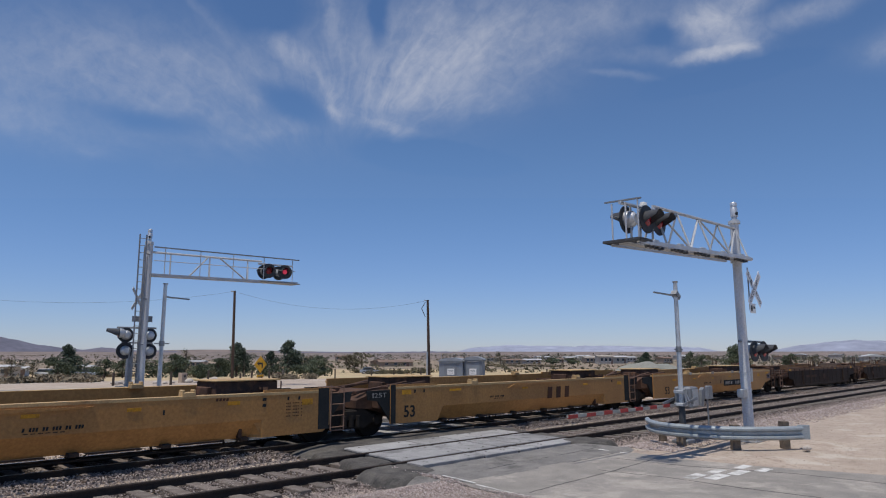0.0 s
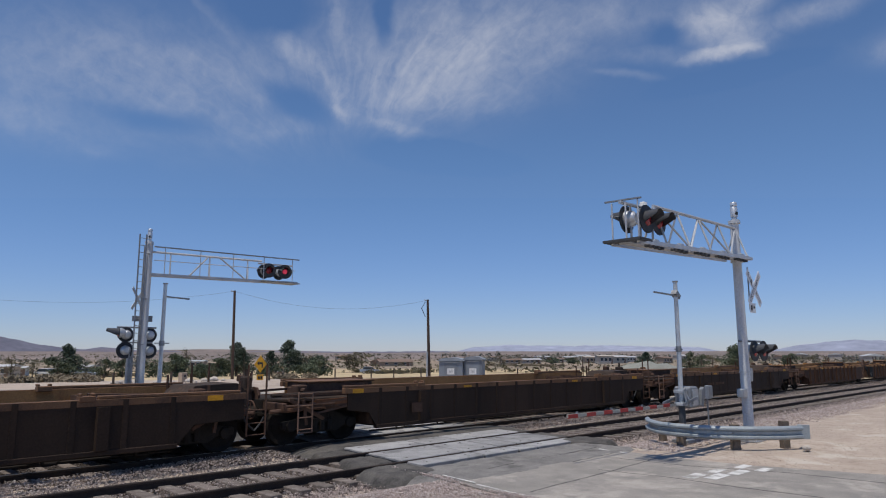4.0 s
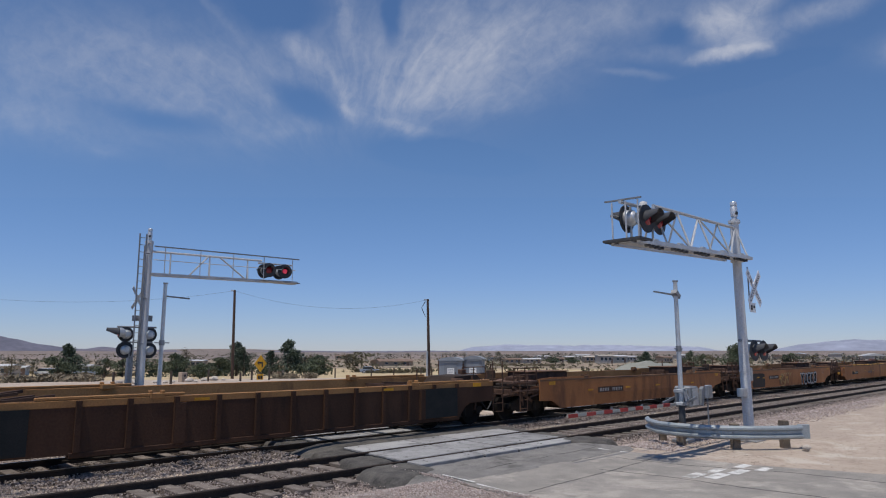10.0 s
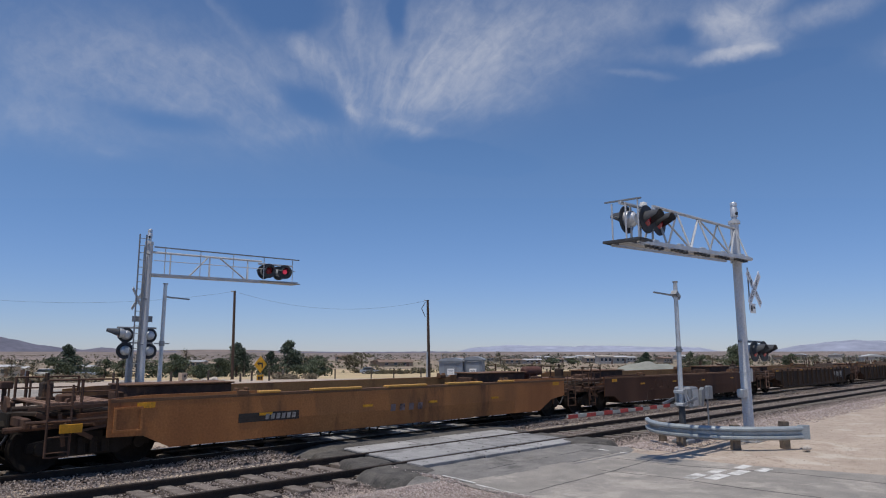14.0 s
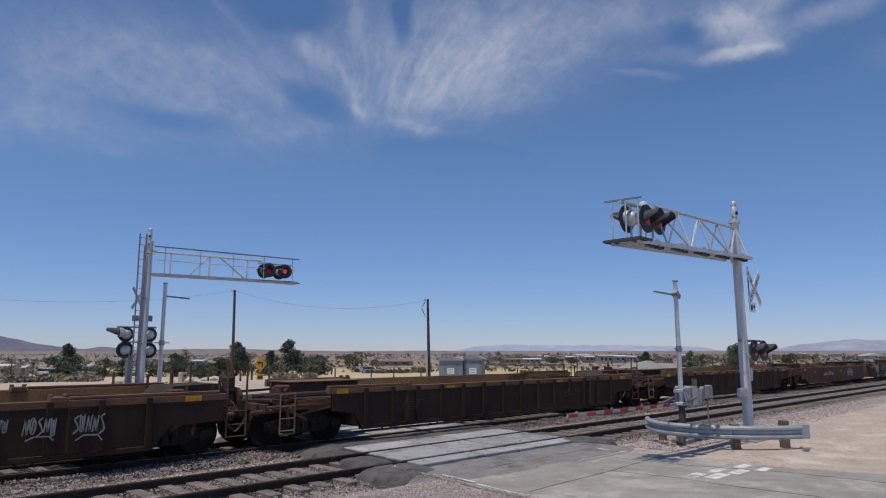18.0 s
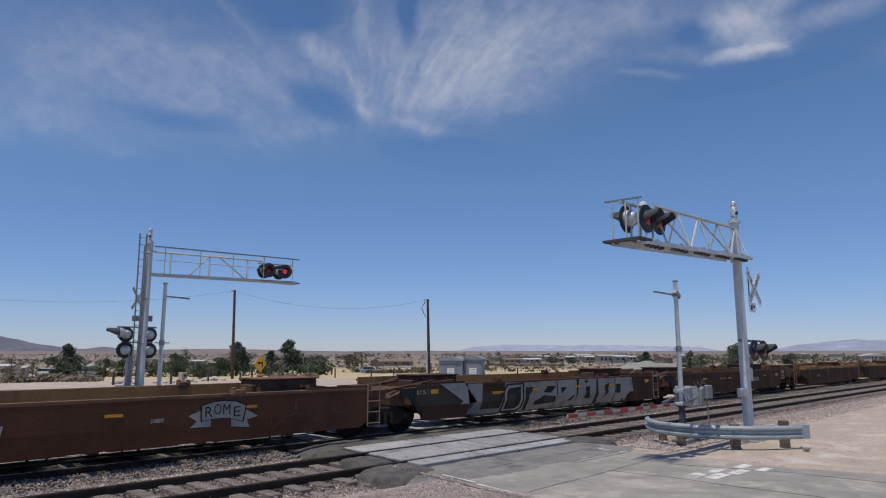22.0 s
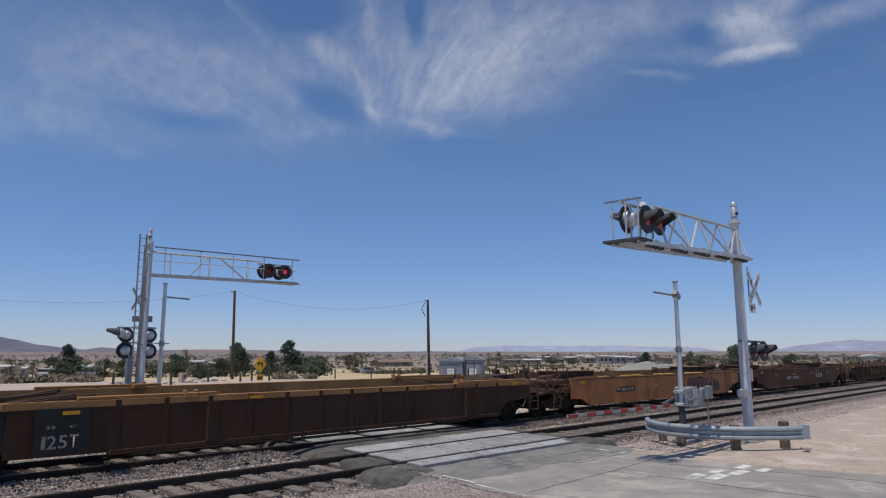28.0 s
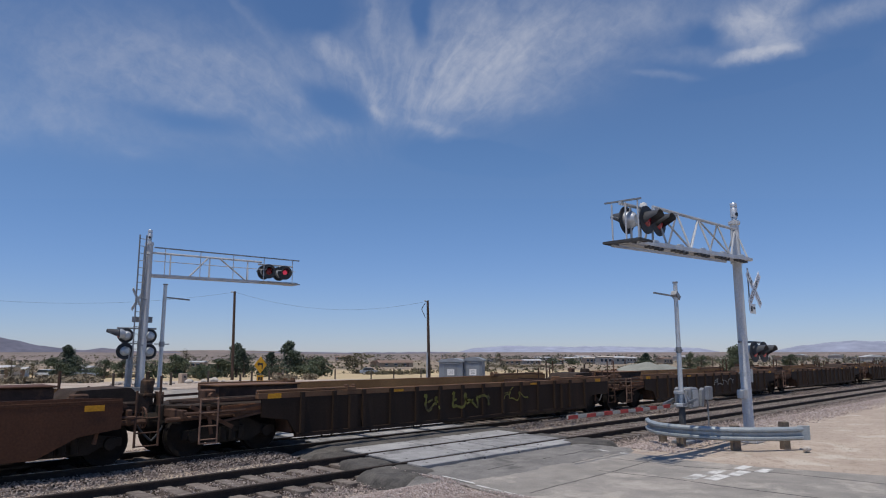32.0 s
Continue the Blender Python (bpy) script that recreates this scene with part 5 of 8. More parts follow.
    for i in range(4):
        code_bars(u, h - 1.9, h - 1.2, .84 - i * .1, .87 - i * .1, y - .005, M["stencil"], "XXXXX XXXX")
    panel(u, rect(-6.6, -5.8, .4, 1.22), y, M["spray_black"], label="black end panel")
    u, h, y = car(21, "rib", "rust", "ac", "chord_tan", RIB + ", stencilled 125T", 1.8, True)
    panel(u, rect(-6.85, -5.9, .38, 1.22), y, M["spray_black"], label="black end panel")
    write(u, "125T", -6.72, -6.08, .5, .74, y - .005, M["stencil"], bold=.01, label="white stencilled 125T")
    write(u, "53", -6.66, -6.5, .86, .92, y - .005, M["stencil"])
    write(u, "48", -6.28, -6.12, .86, .92, y - .005, M["stencil"])
    panel(u, rect(-6.4, -6.1, 1.1, 1.17), y - .005, M["reflector"], "reflector")
    # the tail
    u, h, y = car(22, "smooth", "orange", "cc", "chord", ORG + ", sprayed dark red and blue", 1.65)
    for x0, x1 in ((-5.2, -4.5), (-3.4, -1.9), (-.6, 1.0), (2.3, 3.9)):
        part("top_strip", Shape().box(x0, x1, -1.54, -1.36, 1.33, 1.39, .015), M["strip_yellow"], u, "bright yellow worn top strip")
    panel(u, rect(-3.95, -2.5, .74, .95), y, M["frame_rust"], label="brown number panel")
    code_bars(u, -3.85, -2.6, .78, .9, y - .005, M["stencil"], "X XXXXXX")
    panel(u, [(1.85, .5), (2.2, .4), (2.7, .44), (3.2, .36), (4.0, .42), (4.8, .38), (5.3, .46), (5.75, .5), (5.6, .8), (5.2, 1.02), (4.9, 1.16), (4.2, 1.1), (3.6, 1.2), (2.9, 1.08), (2.4, 1.12), (2.2, .8)], y, M["spray_blue"], "graffiti_cloud", "dark blue sprayed cloud")
    rnd = random.Random(220)
    n = 46
    mass = []
    for i in range(n):
        a = i * 2 * math.pi / n
        c, d = math.cos(a), math.sin(a)
        m = (abs(c) ** 5 + abs(d) ** 5) ** (-1 / 5)
        r = 1 + .14 * noise.noise((c * 3, d * 3, 7)) + rnd.uniform(-.05, .05)
        mass.append((3.8 + c * m * 1.6 * r, .76 + d * m * .34 * r))
    panel(u, mass, y - .005, M["spray_red"], "graffiti_mass", "dull red sprayed mass")
    for i in range(7):
        x, n = 2.42 + i * .46, 18
        s, ring = Shape(), []
        notch, ph = rnd.uniform(0, 6.28), rnd.uniform(0, 6.28)
        for j in range(n):
            a = j * 2 * math.pi / n
            r = 1 + .2 * math.sin(3 * a + ph) + rnd.uniform(-.1, .1) - .55 * math.exp(-((a - notch) / .35) ** 2)
            ring.append((x + math.cos(a) * .25 * r + .12 * math.sin(a), y - .011 - (i % 2) * .004, .78 + math.sin(a) * .33 * r))
        for j in range(n):
            s.bar(ring[j], ring[(j + 1) % n], .004, .016, up=(0, 0, 1))
        part("graffiti_outline", s, M["spray_pale"], u, "pale sprayed outline", kind="stuff")
        k = rnd.uniform(.5, 1)
        panel(u, [(x - .07 * k, .68), (x + .05 * k, .64), (x + .08 * k, .8), (x + .01, .93), (x - .05 * k, .86)], y - .009 - (i % 2) * .004, M["spray_black"], "graffiti_spot")
    panel(u, [(1.6, .62), (2.0, .56), (2.1, .78), (1.98, .94), (1.78, .84)], y - .005, M["spray_teal"], "graffiti_spot", "teal sprayed corner")
    panel(u, [(5.35, .5), (5.8, .6), (5.72, .84), (5.42, .98), (5.28, .8)], y - .005, M["spray_teal"], "graffiti_spot", "teal sprayed corner")
    scrawl(u, 1.2, 1.5, .66, .8, y, M["spray_white"], 23, 1, .02)
    u, h, y = car(23, "smooth", "brown", "cc", "brown", BRN, 1.55)
    code_bars(u, -2.69, -1.85, .74, .9, y, M["stencil"], "XXXX")
    code_bars(u, -1.55, -.45, .74, .9, y, M["stencil"], "XXXXXX")
    blocks(u, 2.7, 4.3, .72, 1.0, y, M["stencil"])
    panel(u, rect(2.9, 3.15, 1.12, 1.2), y, M["stencil"], "placard")
    u, h, y = car(24, "rib", "dark", "cc", "chord", DARK + ", yellow-green scrawls on its side", 1.3)
    scrawl(u, -1.6, -.9, .6, 1.12, y, M["spray_green"], 24, 2, .06)
    scrawl(u, -.5, 1.3, .55, 1.15, y, M["spray_green"], 26, 4, .06)
    scrawl(u, 2.0, 3.2, .7, 1.1, y, M["spray_green"], 27, 3, .03)
    u, h, y = car(25, "rib", "dark", "cc", "chord", DARK, 1.3)
    scrawl(u, 0, 2.4, .7, 1.1, y, M["silver"], 29, 5, .03)
    for k in range(26, 31):
        car(k, "rib", "dark", "cc", "chord", DARK, 1.3)


def blocks17(u, y):
    """Silver letter field with dark cuts and a ringed O, sprayed over the whole side."""
    foot = .2
    silver, black, olive = M["block_silver"], M["spray_black"], M["over_paint"]
    dull = [(-6.95, .94), (-6.9, 1.33), (-5.97, 1.35), (-4.95, .85), (-5.4, .52), (-6.55, .46)]
    left = [(-5.97, 1.35), (-4.92, 1.35), (-4.37, .78), (-4.74, .36), (-6.58, .38), (-6.58, .51), (-5.41, .51), (-4.97, .81)]
    ell = [(-4.78, 1.31), (-4.09, 1.31), (-4.14, .51), (-3.2, .5), (-3.0, 1.3), (-2.0, 1.27), (-.17, 1.29), (2.07, 1.3), (5.0, 1.28), (5.12, .8), (5.08, .36), (2.1, .35), (-.7, .35), (-4.66, .36)]
    fold_decal(u, dull, .003, olive, foot, "dull olive painted-over ground")
    for o in (left, ell):
        cx_, cz_ = sum(p[0] for p in o) / len(o), sum(p[1] for p in o) / len(o)
        fold_decal(u, [(cx_ + (px - cx_) * 1.012, max(.345, min(1.325, cz_ + (pz - cz_) * 1.04))) for px, pz in o], .006, black, foot, "dark outline of the silver field")
        fold_decal(u, o, .010, silver, foot, "silver sprayed letter field")
    fold_decal(u, [(-4.09, 1.0), (-3.2, 1.05), (-3.36, .5), (-4.12, .52)], .003, olive, foot, "olive sprayed filling")
    rings = (([(-2.91, 1.26), (-2.02, 1.27), (-2.03, .45), (-2.27, .35), (-3.14, .35), (-3.1, 1.06)], black), ([(-2.87, 1.2), (-2.11, 1.21), (-2.12, .48), (-2.31, .4), (-3.06, .4), (-3.02, 1.04)], silver),
             ([(-2.82, 1.1), (-2.2, 1.15), (-2.23, .56), (-2.4, .45), (-2.96, .45), (-2.93, .96)], black), ([(-2.87, .93), (-2.5, .94), (-2.49, .5), (-2.9, .5)], olive))
    for i, (o, mat_) in enumerate(rings):
        fold_decal(u, o, .014 + .004 * i, mat_, foot, "ring of a sprayed O")
    for o in ([(-1.94, 1.11), (-1.41, 1.1), (-1.76, .85), (-1.79, .36), (-1.97, .36)], [(-.95, .91), (-.73, 1.11), (-.21, 1.1), (-.53, .88)], [(-1.42, .63), (-.95, .81), (-.26, .75), (-.18, .55), (-1.42, .5)],
              [(.07, 1.04), (.45, 1.04), (.11, .81)], [(.48, .54), (.97, .78), (.79, .56)], [(1.06, 1.29), (1.21, 1.29), (1.16, .96), (1.02, .43)], [(1.6, 1.25), (1.79, 1.25), (1.79, 1.16), (1.6, 1.16)],
              [(1.63, 1.01), (1.97, 1.01), (1.89, .83), (1.96, .58), (1.6, .6), (1.67, .82)], [(2.39, 1.29), (2.48, 1.29), (2.53, .36), (2.27, .36)], [(2.95, 1.03), (3.31, 1.11), (3.19, .91), (3.22, .78), (2.99, .59)],
              [(3.79, 1.04), (4.14, 1.05), (4.08, .7), (3.73, .71)], [(-.19, 1.28), (-.14, 1.28), (-.12, .78), (-.17, .78)], [(3.68, 1.27), (3.74, 1.27), (3.72, .4), (3.66, .4)]):
        fold_decal(u, o, .014, black, foot, "dark cut of a sprayed letter")
    fold_decal(u, [(-.9, .72), (-.7, .79), (-.42, .76), (-.4, .6), (-.85, .6)], .018, olive, foot, "olive sprayed filling")
    marks(u, y - .02, ((-6.2, 1.14, .3, .12), (-3.45, 1.0, .4, .08), (-1.4, 1.04, .36, .08), (1.15, 1.05, .36, .07), (3.45, 1.02, .36, .07), (6.2, 1.1, .3, .12)))


make_train()


# ---- crossing signals ----
def lens_material(name, lit):
    m = bpy.data.materials.new(name)
    m.use_nodes = True
    b = m.node_tree.nodes["Principled BSDF"]
    b.inputs["Base Color"].default_value = (.26, .02, .03, 1)
    b.inputs["Roughness"].default_value = .25
    if lit:
        b.inputs["Emission Color"].default_value = (1, .08, .17, 1)
        b.inputs["Emission Strength"].default_value = lit
    return m


M["mast_paint"] = surface("pale_grey_mast_paint", (.60, .615, .63), (.53, .545, .56), 2.5, .55, 0, .06, 30, (.45, .455, .46), .62, .04, .3)
M["post_dark"] = surface("dark_painted_steel", (.075, .078, .082), (.05, .052, .055), 4, .7, .1, .1, 40)
# black lifted towards grey, so the colour carries the visors' lit tops
M["visor"] = surface("lit_tone_visor_black", (.07, .072, .078), (.05, .052, .056), 4, .4, 0, .05, 40)
M["lens_lit"] = lens_material("lit_red_lens", .42)
M["lens"] = lens_material("red_lens", 0.0)


def flasher(parent, p, face, lit=False, r=.30, visor=.55):
    """A round flashing lamp at p that faces the way `face`: black background disc, housing, red lens and long visor."""
    p, n = Vector(p), Vector(face).normalized()
    turn = n.to_track_quat("Y", "Z").to_matrix().to_4x4()
    m = Matrix.Translation(p) @ turn

    def disc():
        return Shape().turned(((0, -.01), (r, -.01), (r, .012), (.17, .016), (0, .016)), (0, 0, 0), (0, 1, 0), 28).mesh("background_disc", M["black"])

    def body():
        return Shape().turned(((0, -.24), (.1, -.235), (.17, -.16), (.185, -.02), (.185, .01)), (0, 0, 0), (0, 1, 0), 20).mesh("housing", M["alu"], True)

    def glass():
        k = .72 if lit else 1.0
        return Shape().turned(((0, .055), (.07 * k, .05), (.12 * k, .035), (.15 * k, .018)), (0, 0, 0), (0, 1, 0), 20).mesh("lens", M["lens_lit"] if lit else M["lens"], True)

    def hood():
        s = Shape()
        k = 14
        vs, fs = [], []
        for j, (y, full) in enumerate(((.012, 1.35), (visor * .5, 1.0), (visor, .72))):
            for i in range(k + 1):
                a = math.pi / 2 + (i / k * 2 - 1) * math.pi * full * .5 * 1.1
                vs.append((math.cos(a) * .162, y, math.sin(a) * .162 + .012))
        for j in range(2):
            for i in range(k):
                fs.append((j * (k + 1) + i, j * (k + 1) + i + 1, (j + 1) * (k + 1) + i + 1, (j + 1) * (k + 1) + i))
        n0 = len(vs)
        vs += [(x * 1.05, y, z * 1.05) for x, y, z in vs]
        fs += [tuple(n0 + q for q in f[::-1]) for f in fs]
        return s.add(vs, fs).mesh("visor", M["visor"], True)
    d = part("background_disc", once(("disc", r), disc), None, parent, "black round background", m=m)
    part("housing", once("housing", body), None, d, "silver lamp housing")
    part("lens", once(("glass", lit), glass), None, d, "red lens, lit" if lit else "red lens")
    part("visor", once(("hood", visor), hood), None, d)


def bell(parent, x, y, z):
    s = Shape().turned(((.06, 0), (.11, .0), (.11, .04), (.075, .05), (.075, .12), (.095, .13), (.095, .36), (.08, .38), (.08, .42), (.09, .43), (.09, .5), (.07, .53), (0, .54)), (x, y, z), (0, 0, 1), 18)
    b = part("bell", s, M["alu"], parent, "grey bell housing", True)
    part("bell_slot", Shape().turned(((0, .012), (.05, .012), (.05, 0)), (x - .04, y - .085, z + .2), (-.3, -1, 0), 12), M["black"], b)


def crossbuck(parent, x, y, z, half, face, readable=True, yaw=0):
    """Two crossed white boards; face +1 looks towards -y."""
    for k, (turn, words) in enumerate(((-45, ("RAIL", "ROAD")), (45, ("CROSSING",)))):
        base = pose(x, y - face * k * .012, z, 0, 0, yaw + (0 if face > 0 else 180)) @ pose(0, 0, 0, 0, -turn, 0)
        b = part("board", Shape().box(-half, half, -.006, .006, -.11 if readable else -.075, .11 if readable else .075, .004), M["board_white"] if readable else M["galv"], parent, "white crossing board" if readable else "grey back of a crossing board", m=base)
        if readable:
            spans = ((-half + .06, -.12), (.14, half - .06)) if len(words) == 2 else ((-half + .08, half - .08),)
            for w, (a, c) in zip(words, spans):
                spell("lettering", w, .13, c - a, M["black"], b, pose(a, -.0085, -.065), bold=.008)


def truss_arm(parent, x0, x1, y, zl0, zl1, zt0, zt1, wide, bays, reach=0.0):
    """A light lattice arm from the mast (x0) to the tip (x1): two lower rails with a grating, one upper rail, posts and diagonals."""
    def lo(x, dy):
        t = (x - x0) / (x1 - x0)
        return Vector((x, y + dy, zl0 + (zl1 - zl0) * t))

    def hi(x):
        t = (x - x0) / (x1 - x0)
        return Vector((x, y, zt0 + (zt1 - zt0) * t))
    for dy in (-wide, wide):
        part("lower_rail", Shape().bar(lo(x0, dy), lo(x1, dy), .06, .09), M["galv"], parent)
    reach = reach if x1 > x0 else -reach
    part("upper_rail", Shape().rod(hi(x0), hi(x1 - reach), .04, seg=8), M["galv"], parent)
    n = bays
    for i in range(n + 1):
        xa = x0 + (x1 - reach - x0) * i / n
        for dy in (-wide, wide):
            part("strut", Shape().rod(lo(xa, dy), hi(xa), .024, seg=6), M["galv"], parent)
        if i < n:
            xb = x0 + (x1 - reach - x0) * (i + 1) / n
            dy = -wide
            a, b = (lo(xa, dy), hi(xb)) if i % 2 else (hi(xa), lo(xb, dy))
            part("diagonal", Shape().rod(a, b, .026, seg=6), M["galv"], parent)
    # brackets in pairs under the rails and flat ties on top
    m = 5
    for i in range(m):
        xa = x0 + (x1 - x0) * (i + .35) / m
        p = lo(xa, 0)
        part("cross_tie", Shape().box(xa - .1, xa + .1, y - wide - .03, y - wide + .05, p.z + .046, p.z + .085, .005), M["alu"], parent, "pale clamp plate")
        for q in (-.3, -.1, .1, .3):
            part("hanger_bracket", Shape().box(xa + q - .03, xa + q + .03, y - wide - .02, y - wide + .1, p.z - .105, p.z - .047, .008), M["post_dark"], parent, "dark bracket under the walkway")
    part("walkway", Shape().add([lo(x0, -wide * .45), lo(x1, -wide * .45), lo(x1, wide * .45), lo(x0, wide * .45), lo(x0, -wide * .45) - Vector((0, 0, .03)), lo(x1, -wide * .45) - Vector((0, 0, .03)), lo(x1, wide * .45) - Vector((0, 0, .03)), lo(x0, wide * .45) - Vector((0, 0, .03))],
                                [(0, 1, 2, 3), (7, 6, 5, 4), (0, 4, 5, 1), (1, 5, 6, 2), (2, 6, 7, 3), (3, 7, 4, 0)]), M["galv"], parent, "grey walkway plank")


def make_near_signal():
    x, y = 18.4, 7.02
    g = thing("crossing_signal", "grey steel cantilever crossing signal with red flashing lamps", "crossing signal", group="cantilever crossing signals")
    part("mast", Shape().rod((x, y, .06), (x - .06, y, 5.8), .135, .11, seg=24), M["mast_paint"], g, "pale grey painted mast", True)
    part("base_plate", Shape().box(x - .36, x + .36, y - .3, y + .3, -.02, .06, .015), M["galv"], g)
    part("collar", Shape().rod((x - .055, y, 5.74), (x - .055, y, 5.82), .155, seg=20), M["galv"], g)
    for zc in (4.7, 4.86):
        part("clamp", Shape().turned(((.12, -.03), (.165, -.03), (.165, .03), (.12, .03)), (x - .04, y, zc), (0, 0, 1), 18), M["galv"], g)
    part("clamp_arm", Shape().box(x - .3, x + .3, y - .3, y + .1, 4.74, 4.82, .01), M["galv"], g)
    bell(g, x - .02, y, 5.82)
    truss_arm(g, x - .1, 12.4, y - .02, 4.76, 4.52, 5.6, 5.47, .3, 4, 1.3)
    # platform and railing at the tip
    s = Shape()
    for i in range(7):
        s.box(12.15 + i * .07, 12.18 + i * .07, y - .5, y + .3, 4.52, 4.54)
    s.box(12.12, 12.62, y - .53, y - .5, 4.5, 4.55).box(12.12, 12.62, y + .3, y + .33, 4.5, 4.55).box(12.1, 12.13, y - .53, y + .33, 4.5, 4.55)
    part("platform", s, M["post_dark"], g, "dark platform grating", kind="stuff")
    for py in (y - .4, y - .12, y + .2):
        part("railing_post", Shape().rod((12.3, py, 4.55), (12.3, py, 5.36), .018, seg=8), M["galv"], g)
    part("railing", Shape().bar((12.3, y - .48, 5.39), (12.3, y + .36, 5.41), .05, .03), M["galv_dark"], g)
    part("railing", Shape().rod((12.3, y + .2, 5.1), (13.0, y + .2, 5.1), .018, seg=6), M["galv"], g)
    part("lamp_bar", Shape().rod((12.2, y - .05, 5.34), (14.0, y - .05, 5.4), .04, seg=8), M["alu"], g)
    part("lamp_cap", Shape().turned(((0, .12), (.07, .1), (.09, .03), (.09, 0)), (13.2, y - .05, 5.4), (0, 0, 1), 14), M["white"], g, smooth=True)
    flasher(g, (13.12, y - .16, 5.1), (-.02, -1, 0), r=.31, visor=.33)
    flasher(g, (13.66, y - .16, 5.1), (-.02, -1, 0), r=.29, visor=.33)
    flasher(g, (12.72, y + .1, 5.07), (0, 1, 0), r=.3, visor=.3)
    for px in (13.12, 13.66, 12.72):
        part("hanger", Shape().rod((px, y, 4.6), (px, y, 5.4), .025, seg=8), M["galv"], g)
    # lower lamps
    part("lamp_bar", Shape().rod((x - .3, y, 2.56), (x + 1.25, y, 2.56), .03, seg=8), M["galv_dark"], g)
    flasher(g, (18.84, 6.9, 2.3), (-.05, -1, 0), r=.28, visor=.32)
    flasher(g, (19.5, 6.9, 2.3), (-.05, -1, 0), r=.28, visor=.32)
    # sign boards
    crossbuck(g, 18.95, 6.84, 4.0, .62, 1)
    part("sign_strap", Shape().bar((18.62, 6.86, 3.4), (18.62, 6.86, 4.55), .04, .02), M["galv_dark"], g)
    pl = part("plate", Shape().box(18.55, 18.95, 6.83, 6.842, 3.32, 3.58, .004), M["white"], g, "small white plate")
    part("lettering", Shape().box(18.6, 18.72, 6.824, 6.828, 3.38, 3.52).box(18.78, 18.9, 6.824, 6.828, 3.44, 3.5), M["black"], pl)
    part("junction_box", Shape().box(x - .40, x - .15, y - .08, y + .1, 1.10, 1.32, .015), M["alu"], g)
    part("junction_box", Shape().box(x + .14, x + .26, y - .1, y + .1, 1.5, 1.85, .015), M["alu"], g)
    part("conduit", Shape().rod((x + .12, y + .1, .1), (x + .1, y + .1, 4.6), .018, seg=6), M["galv_dark"], g)
    part("band", Shape().turned(((.125, -.02), (.146, -.02), (.146, .02), (.125, .02)), (x - .015, y, 1.75), (0, 0, 1), 18), M["galv"], g)


def make_gate(x, y, z, tip, lit_side):
    """A crossing gate: post, tall slender pipe, drive box, counterweights and the striped arm (tip: where its end lies along x)."""
    g = thing("crossing_gate", "crossing gate with a lowered red and white striped arm", "crossing gate")
    part("pipe", Shape().rod((x, y, z + .85), (x, y, z + 4.1), .062, .055, seg=14), M["alu"], g, smooth=True)
    part("post", Shape().rod((x, y, z - .02), (x, y, z + .95), .085, seg=14), M["post_dark"], g, "dark lower post", True)
    part("foot", Shape().box(x - .22, x + .22, y - .22, y + .22, z - .03, z + .06, .015), M["galv_dark"], g)
    part("pipe_cap", Shape().rod((x, y, z + 4.1), (x, y, z + 4.14), .07, seg=14), M["galv_dark"], g)
    b = 1 if tip < x else -1
    part("side_bracket", Shape().bar((x + .15 * b, y - .02, z + 3.74), (x - 1.3 * b, y - .05, z + 3.76), .03, .04).bar((x + .1, y, z + 3.7), (x - .1, y, z + 3.84), .16, .12), M["galv_dark"], g)
    part("cross_clip", Shape().bar((x - .22, y, z + 2.34), (x + .22, y, z + 2.34), .03, .03).rod((x, y, z + 2.27), (x, y, z + 2.42), .075, seg=12), M["galv_dark"], g)
    box = part("drive_box", Shape().box(x + .04, x + .5, y - .24, y + .22, z + .84, z + 1.38, .04), M["galv_dark"], g, "grey drive housing")
    part("door", Shape().box(x + .1, x + .45, y - .256, y - .243, z + .9, z + 1.32, .006), M["alu"], box)
    part("hinge", Shape().rod((x + .1, y - .26, z + .95), (x + .1, y - .26, z + 1.27), .012, seg=6), M["galv_dark"], box)
    for zc in (.9, 1.22):
        part("clamp", Shape().box(x - .14, x + .14, y - .14, y + .14, z + zc, z + zc + .08, .01), M["galv"], g)
    part("counterweight", Shape().prism([(x + .5, z + .9), (x + .62, z + .86), (x + .78, z + 1.2), (x + .72, z + 1.36), (x + .6, z + 1.3)], "y", y - .3, y - .2), M["galv_dark"], g)
    for dy in (-.28, .26):
        part("gate_lever", Shape().bar((x + .3 * b, y + dy, z + 1.1), (x - .5 * b, y + dy, z + .96), .03, .07), M["galv_dark"], g)
    part("gate_lever", Shape().bar((x - .1 * b, y - .28, z + .98), (x - .42 * b, y - .28, z + 1.34), .03, .05).bar((x - .42 * b, y - .28, z + 1.34), (x - .3 * b, y - .28, z + .98), .03, .05), M["galv"], g)
    arm = part("arm", Shape().bar((x - .4 * b, y - .02, z + .94), (tip, y - .02, z + .96), .03, .07), M["gate_white"], g, "dull white reflective gate arm")
    L = abs(tip - x) - .4
    n = max(3, int(L / .63))
    for i in range(n):
        p = tip + b * (.02 + i * L / n)
        q = p + b * (L / n * .5)
        part("stripe", Shape().box(min(p, q), max(p, q), y - .042, y + .002, z + .912, z + .99), M["gate_red"], arm, "red stripe")
    for i in (0, 2, 4):
        p = tip + b * (.35 + i * L / n)
        part("arm_lamp", Shape().rod((p, y - .02, z + .98), (p, y - .02, z + 1.03), .028, seg=10), M["galv_dark"], arm)
    return g


